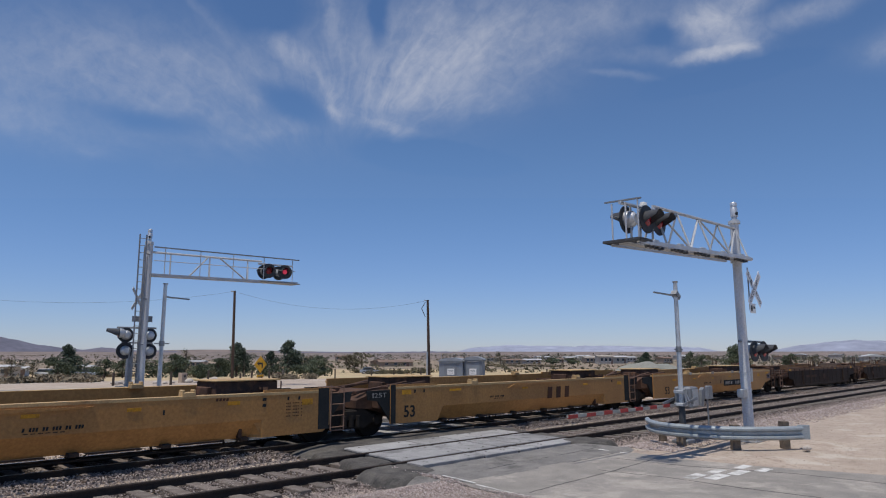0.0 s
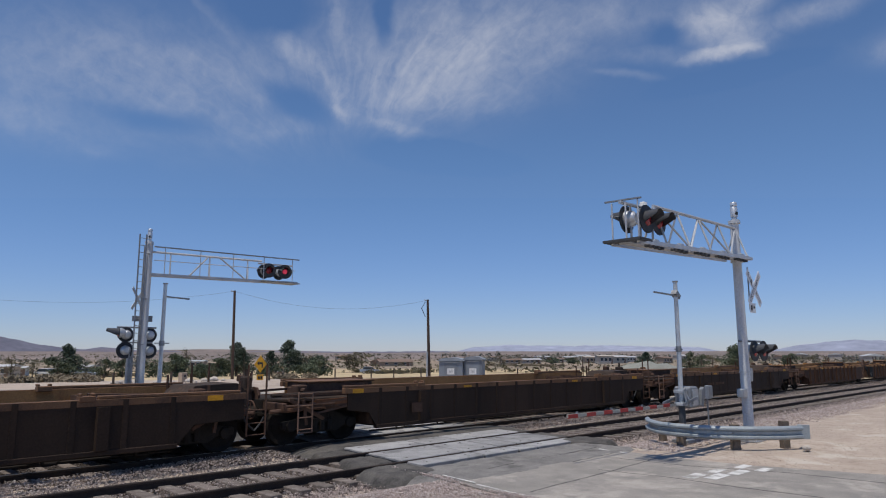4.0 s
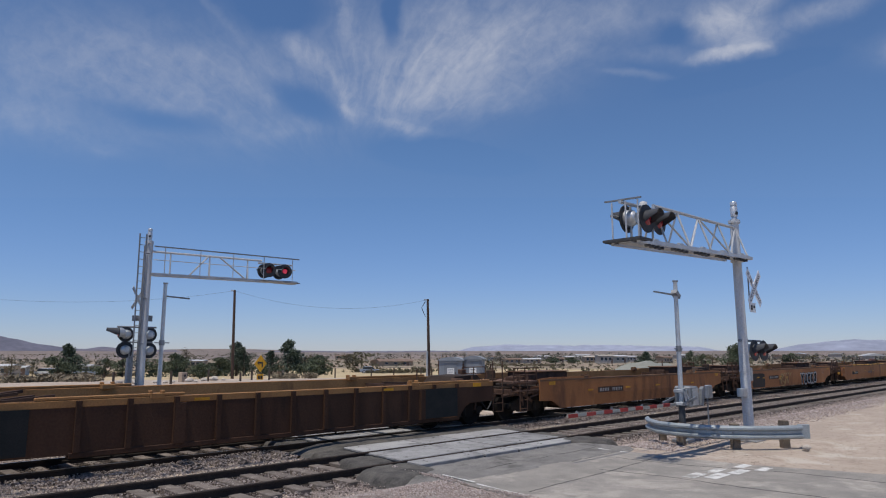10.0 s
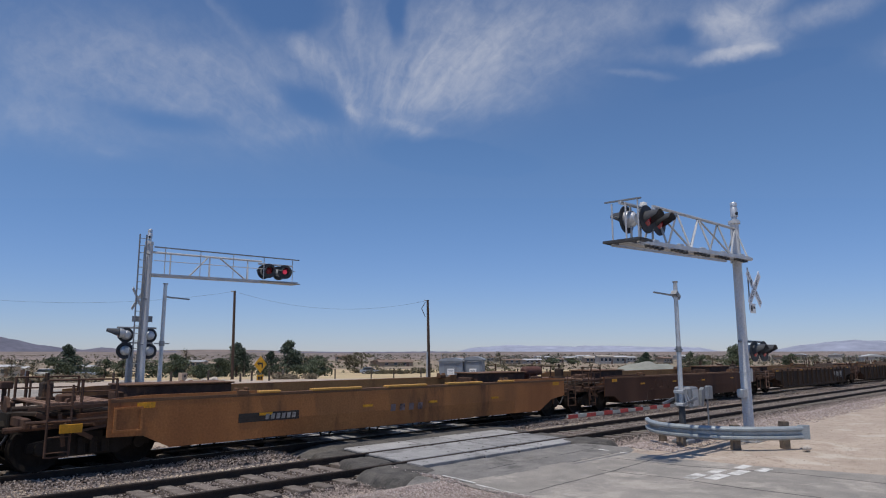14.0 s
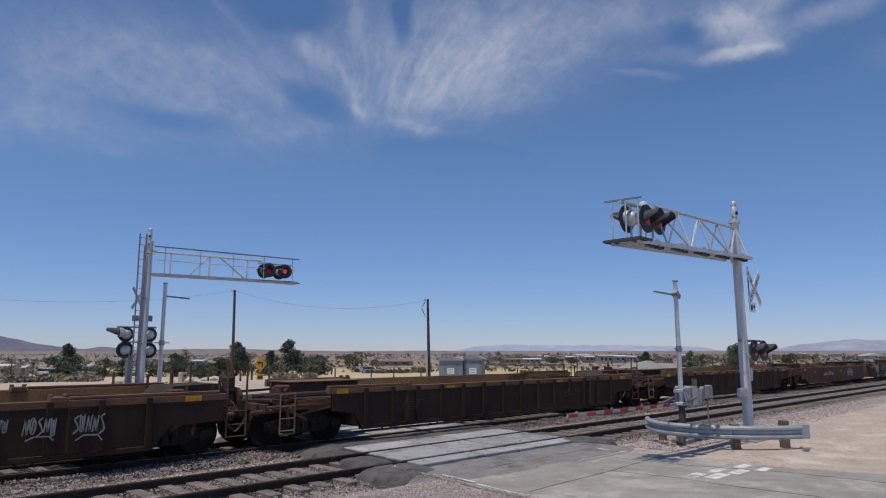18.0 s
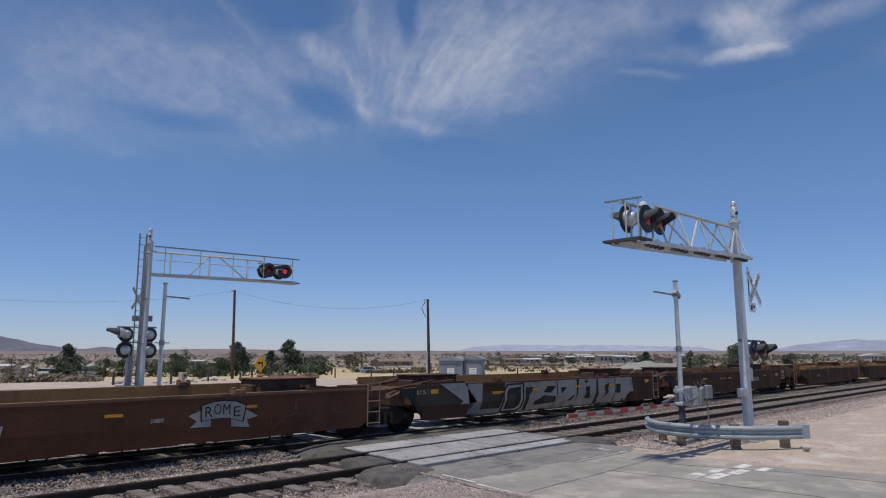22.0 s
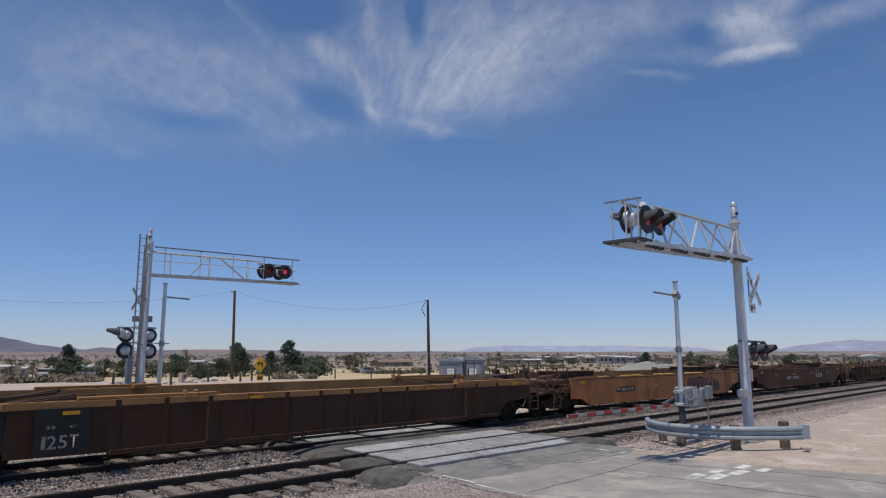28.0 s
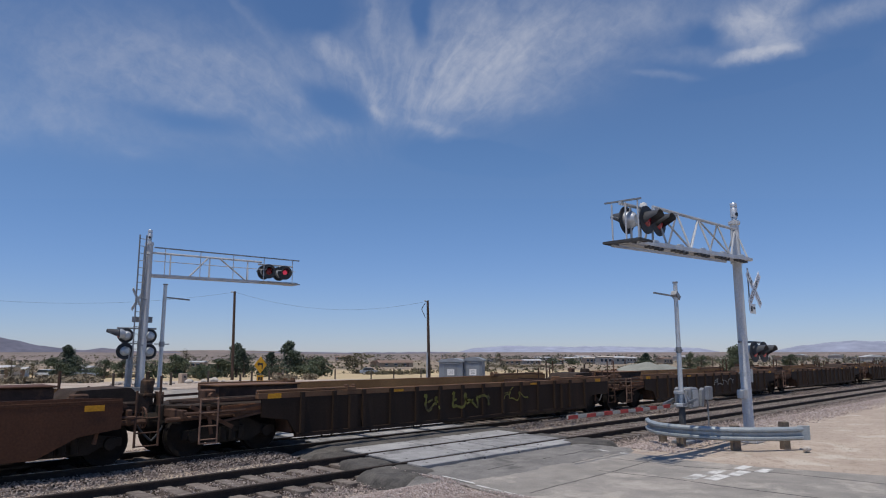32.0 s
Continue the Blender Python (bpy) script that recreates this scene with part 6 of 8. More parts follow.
def make_cabinet():
    g = thing("relay_cabinet", "small grey steel relay cabinet beside the gate", "cabinet")
    part("body", Shape().box(18.37, 18.6, 8.02, 8.14, 1.0, 1.36, .015), M["galv_dark"], g)
    part("door", Shape().box(18.39, 18.58, 8.004, 8.017, 1.02, 1.34, .004), M["galv_dark"], g)
    part("post", Shape().rod((18.48, 8.12, -.05), (18.48, 8.12, 1.0), .022, seg=10), M["galv_dark"], g)


def make_far_signal():
    x, y, z = 10.5, 27.3, .78
    g = thing("crossing_signal", "grey steel cantilever crossing signal with a ladder, beyond the tracks", "crossing signal", group="cantilever crossing signals")
    part("mast", Shape().rod((x, y, z), (x + .03, y, 6.72), .15, .125, seg=18), M["mast_paint"], g, "pale grey painted mast", True)
    part("base_plate", Shape().box(x - .4, x + .4, y - .35, y + .35, z - .12, z + .05, .015), M["galv"], g)
    part("collar", Shape().rod((x, y, 6.62), (x, y, 6.72), .17, seg=18), M["galv"], g)
    bell(g, x, y, 6.72)
    lo = [(x + .1, 5.4), (17.35, 5.55)]
    for dy in (-.2, .2):
        part("lower_rail", Shape().bar((x + .1, y + dy, 5.38), (17.35, y + dy, 5.53), .07, .1), M["galv"], g)
    part("upper_rail", Shape().rod((x + .1, y, 6.32), (15.6, y, 6.42), .045, seg=8), M["galv"], g)
    for px in (11.4, 13.1, 14.9):
        for dy in (-.2, .2):
            part("strut", Shape().rod((px + dy * .4, y + dy, 5.45), (px, y, 6.36), .03, seg=6), M["galv"], g)
    for a_, b_ in (((12.15, 5.42), (13.0, 6.34)), ((13.5, 6.36), (14.8, 5.5))):
        part("diagonal", Shape().rod((a_[0], y - .1, a_[1]), (b_[0], y - .05, b_[1]), .035, seg=6), M["galv"], g)
    s = Shape()
    for i in range(44):
        s.box(x + .2 + i * .155, x + .26 + i * .155, y - .2, y + .2, 5.40 + i * .0033, 5.43 + i * .0033)
    part("grating", s, M["galv_dark"], g, kind="stuff")
    part("hand_rail", Shape().bar((x + .1, y - .3, 6.5), (17.4, y - .3, 6.62), .05, .05), M["galv_dark"], g)
    for i in range(5):
        px = x + .55 + i * 1.5
        part("railing_post", Shape().rod((px, y - .3, 5.42 + i * .03), (px, y - .3, 6.5 + i * .025), .018, seg=6), M["galv"], g)
    part("hand_rail", Shape().rod((x + .1, y - .3, 5.95), (17.2, y - .3, 6.08), .016, seg=6), M["galv"], g)
    part("platform", Shape().box(15.4, 17.4, y - .45, y + .3, 5.46, 5.5, .01), M["galv_dark"], g)
    flasher(g, (15.78, y - .34, 5.98), (-.35, -1, 0), r=.33, visor=.3)
    flasher(g, (16.62, y - .34, 5.99), (-.35, -1, 0), lit=True, r=.33, visor=.3)
    flasher(g, (15.84, y + .2, 5.98), (0, 1, 0), r=.33, visor=.4)
    flasher(g, (16.62, y + .2, 5.98), (0, 1, 0), r=.33, visor=.4)
    part("lamp_bar", Shape().rod((15.4, y - .05, 6.3), (17.2, y - .05, 6.34), .04, seg=8), M["alu"], g)
    # ladder
    for dx in (-.46, -.2):
        part("ladder_rail", Shape().bar((x + dx, y - .3, z + .3), (x + dx - .04, y - .3, 6.95), .035, .05), M["galv_dark"], g)
    for i in range(20):
        part("rung", Shape().rod((x - .47, y - .3, z + .5 + i * .29), (x - .2, y - .3, z + .5 + i * .29), .013, seg=6), M["galv_dark"], g)
    for zz in (2.6, 4.4, 6.2):
        part("ladder_bracket", Shape().bar((x - .3, y - .3, zz), (x, y - .1, zz), .04, .04), M["galv_dark"], g)
    # lower lamps, seen from behind and the side
    flasher(g, (9.82, y - .05, 2.96), (.1, 1, 0), r=.29, visor=.5)
    flasher(g, (9.8, y - .12, 2.36), (.1, 1, 0), r=.32, visor=.5)
    flasher(g, (10.74, y + .02, 2.96), (.1, 1, 0), r=.3, visor=.5)
    flasher(g, (10.76, y + .02, 2.34), (.1, 1, 0), r=.31, visor=.5)
    flasher(g, (9.5, y - .2, 3.02), (-1, .15, 0), r=.2, visor=.42)
    part("lamp_bar", Shape().rod((9.5, y, 3.25), (11.0, y, 3.25), .035, seg=8).rod((9.7, y, 2.66), (10.9, y, 2.66), .03, seg=8), M["galv_dark"], g)
    crossbuck(g, 10.3, y + .25, 4.4, .6, -1, False, 40)
    part("plate", Shape().box(10.1, 10.45, y + .19, y + .2, 3.5, 3.72, .003), M["galv_dark"], g, "back of a small sign plate")
    part("plate", Shape().box(10.7, 10.9, y + .19, y + .2, 3.5, 3.74, .003), M["galv_dark"], g)
    part("conduit", Shape().rod((x - .2, y - .1, z), (x - .2, y - .1, 6.5), .04, seg=8), M["galv_dark"], g)
    part("footing", Shape().prism([(x - 1.0, z - .3), (x + 1.15, z - .3), (x + .75, z + .16), (x - .7, z + .22)], "y", y - .7, y + .6), M["footing"], g, "grey concrete footing")
    part("pillar", Shape().box(9.92, 10.12, y - .15, y + .05, z - .1, z + 1.7, .02), M["galv_dark"], g, "grey conduit pillar")


def make_far_gate():
    x, y, z = 11.3, 27.4, .8
    g = thing("gate_pole", "slender grey pole of the far crossing gate", "pole")
    part("pipe", Shape().rod((x, y, z), (x, y, 5.06), .085, .075, seg=12), M["alu"], g, smooth=True)
    part("pipe_cap", Shape().rod((x, y, 5.06), (x, y, 5.1), .1, seg=12), M["galv_dark"], g)
    part("side_bracket", Shape().bar((x, y, 4.55), (x + 1.05, y, 4.5), .05, .06), M["galv_dark"], g)
    part("cross_clip", Shape().bar((x - .3, y, 2.65), (x + .3, y, 2.65), .04, .04).rod((x, y, 2.55), (x, y, 2.75), .11, seg=12), M["galv_dark"], g)


def make_guardrail():
    g = thing("guardrail", "curved galvanised steel guardrail on weathered wooden posts", "guardrail")
    ctrl = [(17.3, 9.3), (16.75, 8.95), (16.3, 8.5), (16.12, 7.95), (16.14, 7.4), (16.32, 6.85), (16.72, 6.3), (17.25, 5.85), (17.75, 5.55)]
    path = []
    for i in range(len(ctrl) - 1):
        a, b = Vector((*ctrl[i], 0)), Vector((*ctrl[i + 1], 0))
        for k in range(4):
            path.append(a.lerp(b, k / 4))
    path.append(Vector((*ctrl[-1], 0)))
    path = [Vector((p.x, p.y, .36)) for p in path]
    w = [(0, -.16), (.035, -.15), (.08, -.115), (.08, -.075), (.0, -.03), (.0, .03), (.08, .075), (.08, .115), (.035, .15), (0, .16)]
    out = [(-a, b) for a, b in w] + [(-a + .012, b) for a, b in w[::-1]]
    part("beam", Shape().sweep([(-a, b) for a, b in out], path, closed=True), M["guard"], g, "shiny W-shaped steel beam", True)
    e = path[-1]
    part("end_cap", Shape().prism([(e.x - .02, e.y + .06), (e.x + .16, e.y - .14), (e.x + .24, e.y - .1), (e.x + .1, e.y + .12)], "z", .2, .53), M["guard"], g)
    post = Shape().box(-.09, .09, -.09, .09, -.3, .50, .012).mesh("post", M["post_wood"])
    for px, py, a, up_ in ((16.78, 8.62, 40, 0), (16.36, 7.92, 5, 0), (16.66, 6.7, -35, .05), (17.62, 5.9, -35, .12)):
        part("post", post, None, g, m=pose(px, py, up_, 0, 0, a))
    for px, py in ((16.62, 8.7), (16.2, 7.9), (16.46, 6.66), (17.4, 5.78)):
        part("bolt", Shape().rod((px - .02, py, .36), (px + .06, py, .36), .02, seg=8), M["galv_dark"], g)


M["guard"] = surface("bright_galvanised_beam", (.42, .46, .48), (.33, .37, .39), 2.5, .5, .45, .08, 40)
M["board_white"] = surface("weathered_white_sheet", (.80, .82, .85), (.72, .74, .77), 4, .7, 0, .05, 60)
M["gate_white"] = surface("dusty_white_sheet", (.42, .41, .36), (.34, .33, .29), 4, .8, 0, .05, 60)
M["gate_red"] = surface("dusty_red_sheet", (.40, .05, .04), (.33, .045, .035), 4, .7, 0, .05, 60)
make_near_signal()
make_gate(16.87, 8.1, 0, 11.7, 0)
make_cabinet()
make_far_signal()
make_far_gate()
make_guardrail()


# ---- beyond the tracks ----
M["leaf_dark"] = surface("dark_pine_foliage", (.05, .07, .05), (.072, .095, .065), 6, .8, 0, 0, 20)
M["leaf"] = surface("dusty_green_foliage", (.075, .095, .058), (.105, .125, .08), 5, .85, 0, 0, 20)
# paler than the nearer leaves: haze is mixed into this colour
M["leaf_far"] = surface("haze_paled_foliage", (.19, .185, .15), (.235, .22, .18), .05, .9, 0, 0, 2)
M["leaf_olive"] = surface("olive_scrub_foliage", (.10, .092, .055), (.15, .13, .08), 5, .9, 0, 0, 20)
M["dry_brush"] = surface("dry_brush", (.26, .215, .15), (.18, .15, .105), 5, .95, 0, 0, 20)
M["bark"] = surface("grey_bark", (.12, .095, .075), (.08, .062, .05), 5, .9, 0, .4, 20)
M["stucco"] = surface("pale_stucco", (.46, .41, .36), (.38, .345, .30), .8, .9, 0, .2, 12)
M["stucco_tan"] = surface("tan_stucco", (.42, .33, .25), (.36, .285, .215), .8, .9, 0, .2, 12)
M["roof_brown"] = surface("brown_shingle_roof", (.22, .155, .12), (.17, .12, .095), 1.5, .9, 0, .3, 8)
M["roof_grey"] = surface("pale_metal_roof", (.5, .5, .5), (.42, .42, .42), 1, .6, .2, .1, 8)
M["window"] = surface("dark_window", (.04, .05, .06), (.06, .07, .08), 1, .2, 0, 0, 8)
M["gravel_pile"] = surface("grey_green_gravel", (.27, .275, .24), (.21, .215, .19), .5, .95, 0, .6, 6)
M["boulder"] = surface("pale_boulder", (.50, .45, .39), (.38, .34, .30), 2, .9, 0, .4, 12)
M["fence_post"] = surface("old_fence_post", (.10, .08, .065), (.07, .055, .045), 5, .9, 0, .4, 30)
M["car_white"] = surface("white_car_paint", (.66, .67, .68), (.6, .61, .62), 2, .35, 0, 0, 20)
M["car_blue"] = surface("pale_blue_car_paint", (.32, .37, .44), (.28, .33, .40), 2, .35, 0, 0, 20)
M["wire"] = surface("dark_wire", (.05, .05, .055), (.07, .07, .075), 3, .6, 0, 0, 20)


def at(px_x, px_y, d):
    """The place d metres off (level distance) along a sight line given by its slopes; used for far things only."""
    f = 1180.0
    side = AIM.cross(Vector((0, 0, 1))).normalized()
    up = side.cross(AIM)
    r = AIM + side * ((px_x - 784) / f) - up * ((px_y - 441) / f)
    k = d / math.hypot(r.x, r.y)
    return EYE + r * k


def foliage(rnd, centre, radii, n, size, squash=1.0):
    """Many small leaf clumps scattered through an uneven crown."""
    vs, fs = [], []
    c = Vector(centre)
    for i in range(n):
        d = Vector((rnd.gauss(0, 1), rnd.gauss(0, 1), rnd.gauss(0, 1))).normalized() * (rnd.random() ** .45)
        p = c + Vector((d.x * radii[0], d.y * radii[1], d.z * radii[2]))
        s = size * rnd.uniform(.5, 1.35)
        for j in range(3):
            a, b = Vector((rnd.uniform(-1, 1), rnd.uniform(-1, 1), rnd.uniform(-.7, .7))).normalized() * s, Vector((rnd.uniform(-1, 1), rnd.uniform(-1, 1), rnd.uniform(-.7, .7))).normalized() * s * .6
            k = len(vs)
            o = p + Vector((rnd.uniform(-s, s), rnd.uniform(-s, s), rnd.uniform(-s, s))) * .6
            vs += [o - a, o + b, o + a, o - b]
            fs.append((k, k + 1, k + 2, k + 3))
    return vs, fs


def tree(x, y, height, width, kind, seed, z=None):
    rnd = random.Random(seed)
    z = ground_z(x, y) if z is None else z
    words = {"pine": "dark green pine with a ragged narrow crown", "broad": "dusty green broad-leaved desert tree", "bare": "sparse olive desert tree with thin twigs"}[kind]
    t = thing("tree", words, "tree", pose(x, y, z))
    h = height
    lean = rnd.uniform(-.04, .04) * h
    s = Shape().rod((0, 0, -.3), (lean * .5, 0, h * .45), h * .03 + .05, h * .022 + .03, seg=8).rod((lean * .5, 0, h * .45), (lean, 0, h * .9), h * .022 + .03, .03, seg=8)
    part("trunk", s, M["bark"], t)
    crown = Shape()
    mat_ = M[{"pine": "leaf_dark", "broad": "leaf", "bare": "leaf_olive"}[kind]]
    n_l = 9 if kind != "bare" else 7
    for i in range(n_l):
        u = (i + .5) / n_l
        if kind == "pine":
            zz, rr = h * (.2 + .76 * u), width * .5 * (1.08 - u) * rnd.uniform(.75, 1.2) + .12 * width
        else:
            zz, rr = h * (.12 + .76 * u), width * .5 * (.55 + .55 * math.sin(math.pi * min(1, u * 1.1))) * rnd.uniform(.7, 1.15)
        a = rnd.uniform(0, 6.28)
        off = rr * (.35 if kind == "pine" else .6)
        c = (lean * u + math.cos(a) * off, math.sin(a) * off, zz)
        part("limb", Shape().rod((lean * .5, 0, zz * .75), c, .03 * h * .4 + .015, .012, seg=5), M["bark"], t)
        v, f = foliage(rnd, c, (rr * .75, rr * .75, h * .11), 150 if kind == "pine" else 150 if kind == "broad" else 45, max(.08, width * .03))
        crown.add(v, f)
    me = bpy.data.meshes.new("crown")
    me.from_pydata(crown.v, [], crown.f)
    me.materials.append(mat_)
    part("crown", me, None, t)
    return t


def bush(x, y, w, h, mat_, seed, label="dry rounded desert bush"):
    rnd = random.Random(seed)
    z = ground_z(x, y)
    s = Shape()
    for i in range(5):
        a = rnd.uniform(0, 6.28)
        v, f = foliage(rnd, (math.cos(a) * w * .25, math.sin(a) * w * .25, h * .42), (w * .36, w * .36, h * .55), 48, max(.07, w * .06))
        s.add(v, f)
    me = bpy.data.meshes.new("bush")
    me.from_pydata(s.v, [], s.f)
    me.materials.append(M[mat_])
    ob = solid("bush", me, None, label, "bush", group="desert bushes", m=pose(x, y, z))
    return ob


def house(x, y, turn, w, d, h, wall, roof, label, pitch=.28, doors=1, windows=3):
    g = thing("house", label, "house", pose(x, y, ground_z(x, y), 0, 0, turn))
    part("wall", Shape().box(-w / 2, w / 2, -d / 2, d / 2, -.5, h), M[wall], g)
    r = d / 2 + .5
    k = r * pitch
    part("roof", Shape().prism([(-r, h - .05), (r, h - .05), (0, h + k)], "x", -w / 2 - .5, w / 2 + .5), M[roof], g)
    for i in range(windows):
        px = -w / 2 + w * (i + .7) / (windows + .6)
        wn_ = part("window", Shape().box(px - .55, px + .55, -d / 2 - .03, -d / 2 - .006, h * .38, h * .78), M["window"], g)
        part("frame", Shape().box(px - .62, px + .62, -d / 2 - .05, -d / 2 - .034, h * .78, h * .83), M["white"], wn_)
        part("sill", Shape().box(px - .62, px + .62, -d / 2 - .05, -d / 2 - .034, h * .33, h * .38), M["white"], wn_)
    if doors:
        part("door", Shape().box(w * .3, w * .3 + .95, -d / 2 - .04, -d / 2 - .006, 0, min(2.05, h * .85)), M["roof_brown"], g)
    return g


def parked_car(x, y, turn, paint, label):
    g = thing("parked_car", label, "car", pose(x, y, ground_z(x, y), 0, 0, turn))
    part("body", Shape().prism([(-2.2, .35), (2.2, .35), (2.25, .7), (1.9, .82), (1.0, .9), (-2.15, .92), (-2.25, .6)], "y", -.88, .88), M[paint], g)
    part("cabin", Shape().prism([(-1.7, .9), (1.05, .9), (.4, 1.42), (-1.25, 1.44)], "y", -.78, .78), M["window"], g, "dark glazed cabin")
    part("roof", Shape().box(-1.2, .38, -.76, .76, 1.42, 1.47, .02), M[paint], g)
    for px in (-1.4, 1.4):
        for py in (-.86, .86):
            w = part("wheel", Shape().turned(((0, -.1), (.33, -.1), (.33, .1), (0, .1)), (px, py, .33), (0, 1, 0), 16), M["black"], g)
            part("rim", Shape().turned(((0, -.105), (.2, -.105), (.2, .105), (0, .105)), (px, py, .33), (0, 1, 0), 12), M["alu"], w)
    return g


def make_shed():
    """The signal bungalow: two grey units side by side with low curved roofs and white notices."""
    p, q = at(777, 662, 57), at(852, 662, 56.5)
    d = (q - p)
    d.z = 0
    along = d.normalized()
    turn = math.degrees(math.atan2(along.y, along.x))
    z = 0.02
    g = thing("signal_bungalow", "grey-blue steel signal bungalow with white notices on its doors", "shed", pose(p.x, p.y, z, 0, 0, turn))
    L = d.length
    h0 = EYE.z + (at(779, 640, 57).z - EYE.z)
    w1, w2 = L * .56, L * .44
    for x0, x1, y0, top in ((0, w1, 0, 1.62), (w1 + .03, L, .5, 1.72)):
        u = part("body", Shape().box(x0, x1, y0, y0 + 2.4, 0, top, .02), M["shed"], g)
        mid = (x0 + x1) / 2
        o = [(x0 - .12, top - .02)] + [(x0 - .12 + (x1 - x0 + .24) * i / 8, top + .26 * math.sin(math.pi * i / 8) ** .7 + .03) for i in range(9)] + [(x1 + .12, top - .02)]
        part("roof", Shape().prism(o, "y", y0 - .12, y0 + 2.5), M["shed_roof"], u)
        part("door", Shape().box(mid - .55, mid + .55, y0 - .035, y0 - .004, .05, top - .22, .006), M["shed"], u)
        part("notice", Shape().box(mid - .3, mid + .3, y0 - .05, y0 - .038, .5, 1.0, .003), M["white"], u, "white notice")
        part("lettering", Shape().box(mid - .2, mid + .2, y0 - .056, y0 - .052, .84, .88).box(mid - .16, mid + .16, y0 - .056, y0 - .052, .74, .77).box(mid - .2, mid + .2, y0 - .056, y0 - .052, .62, .65), M["shed"], u, kind="stuff")
        part("drip_edge", Shape().box(x0 + .3, x1 - .3, y0 - .1, y0 - .004, top - .16, top - .1), M["galv_dark"], u)
        part("roof_rod", Shape().rod((x0 + .2, y0 + .1, top), (x0 + .2, y0 + .1, top + .62), .02, seg=6), M["galv_dark"], u)


def make_sign():
    p = at(461, 645, 47)
    z = ground_z(p.x, p.y)
    face = math.degrees(math.atan2(p.y, p.x)) - 45     # it faces the road, not the viewer
    g = thing("curve_sign", "yellow diamond road sign with a black left-turn arrow", "road sign", pose(p.x, p.y, z, 0, 0, face))
    zc = p.z - z
    part("post", Shape().box(-.04, .04, .01, .06, -.3, zc + .2), M["post_wood"], g)
    s = .40
    d = part("board", Shape().prism([(0, zc - s * 1.42), (s * 1.42, zc), (0, zc + s * 1.42), (-s * 1.42, zc)], "y", -.012, 0), M["yellow"], g)
    part("arrow", Shape().prism([(.1, zc - .26), (.2, zc - .26), (.2, zc + .12), (-.12, zc + .12), (-.12, zc + .22), (-.32, zc + .06), (-.12, zc - .1), (-.12, zc), (.1, zc)], "y", -.017, -.013), M["black"], d)
    w = part("speed_plate", Shape().box(-.3, .3, -.012, 0, zc - 1.28, zc - .68, .004), M["yellow"], g, "yellow advisory plate")
    part("lettering", Shape().box(-.2, -.03, -.018, -.014, zc - 1.0, zc - .8).box(.03, .2, -.018, -.014, zc - 1.0, zc - .8).box(-.2, .2, -.018, -.014, zc - 1.18, zc - 1.08), M["black"], w, kind="stuff")


def make_poles():
    tops = []
    for (px, top, d, lean) in ((415.5, 515, 66, 0), (757, 531, 62, .0), (-230, 505, 70, 0)):
        p = at(px, top, d)
        z = ground_z(p.x, p.y)
        g = thing("utility_pole", "dark weathered wooden utility pole", "utility pole")
        part("shaft", Shape().rod((p.x + .12, p.y - .1, z - .5), (p.x, p.y, p.z), .15, .11, seg=12), M["pole_wood"], g, smooth=True)
        part("insulator", Shape().rod((p.x, p.y, p.z - .1), (p.x - .25, p.y + .2, p.z - .02), .05, seg=8), M["galv_dark"], g)
        if px == 757:
            part("cable_guard", Shape().rod((p.x - .16, p.y - .12, z), (p.x - .2, p.y - .14, z + 2.4), .09, seg=8), M["alu"], g, "pale cable guard")
            part("cable_loop", Shape().rod((p.x - .2, p.y + .1, p.z - .2), (p.x - .5, p.y + .3, p.z - .8), .03, seg=5).rod((p.x - .5, p.y + .3, p.z - .8), (p.x - .2, p.y + .1, p.z - 1.6), .03, seg=5), M["wire"], g)
        tops.append(p)
    order = [tops[2], tops[0], tops[1]]
    for a, b in zip(order[:-1], order[1:]):
        s = Shape()
        pts = []
        for i in range(19):
            t = i / 18
            p = a.lerp(b, t)
            p.z -= 1.6 * (1 - (2 * t - 1) ** 2) * .75 + .05
            pts.append(p)
        s.sweep([(.008, 0), (0, .008), (-.008, 0), (0, -.008)], pts, closed=True)
        solid("overhead_wire", s, M["wire"], "thin dark sagging overhead wire between poles", "wire")


def make_fence():
    g = thing("field_fence", "row of old wooden fence posts with wire", "fence")
    post = Shape().box(-.05, .05, -.05, .05, -.3, .95, .01).mesh("post", M["fence_post"])
    pts = []
    for px in (593, 657, 697, 745, 916, 968, 1042):
        p = at(px, 662, 66)
        pts.append(p)
    for i, p in enumerate(pts):
        part("post", post, None, g, m=pose(p.x, p.y, ground_z(p.x, p.y), 0, 0, 20 * i))
    s = Shape()
    for a, b in zip(pts[:-1], pts[1:]):
        for hh in (.55, 1.0):
            s.rod((a.x, a.y, ground_z(a.x, a.y) + hh), (b.x, b.y, ground_z(b.x, b.y) + hh), .008, seg=4)
    part("wire", s, M["wire"], g)
    g = thing("marker_posts", "short dark timber posts beside the far road", "posts")
    for i, (px, d, hh) in enumerate(((200, 36, 1.0), (182, 60, .9), (97, 62, .8), (302, 35, 1.0), (368, 40, 1.1), (445, 44, 1.0), (476, 44, 1.1), (425, 42, .8))):
        p = at(px, 680, d)
        part("post", Shape().box(-.05, .05, -.05, .05, -.3, hh * .6, .01), M["fence_post"], g, m=pose(p.x, p.y, ground_z(p.x, p.y), 0, 0, 17 * i))


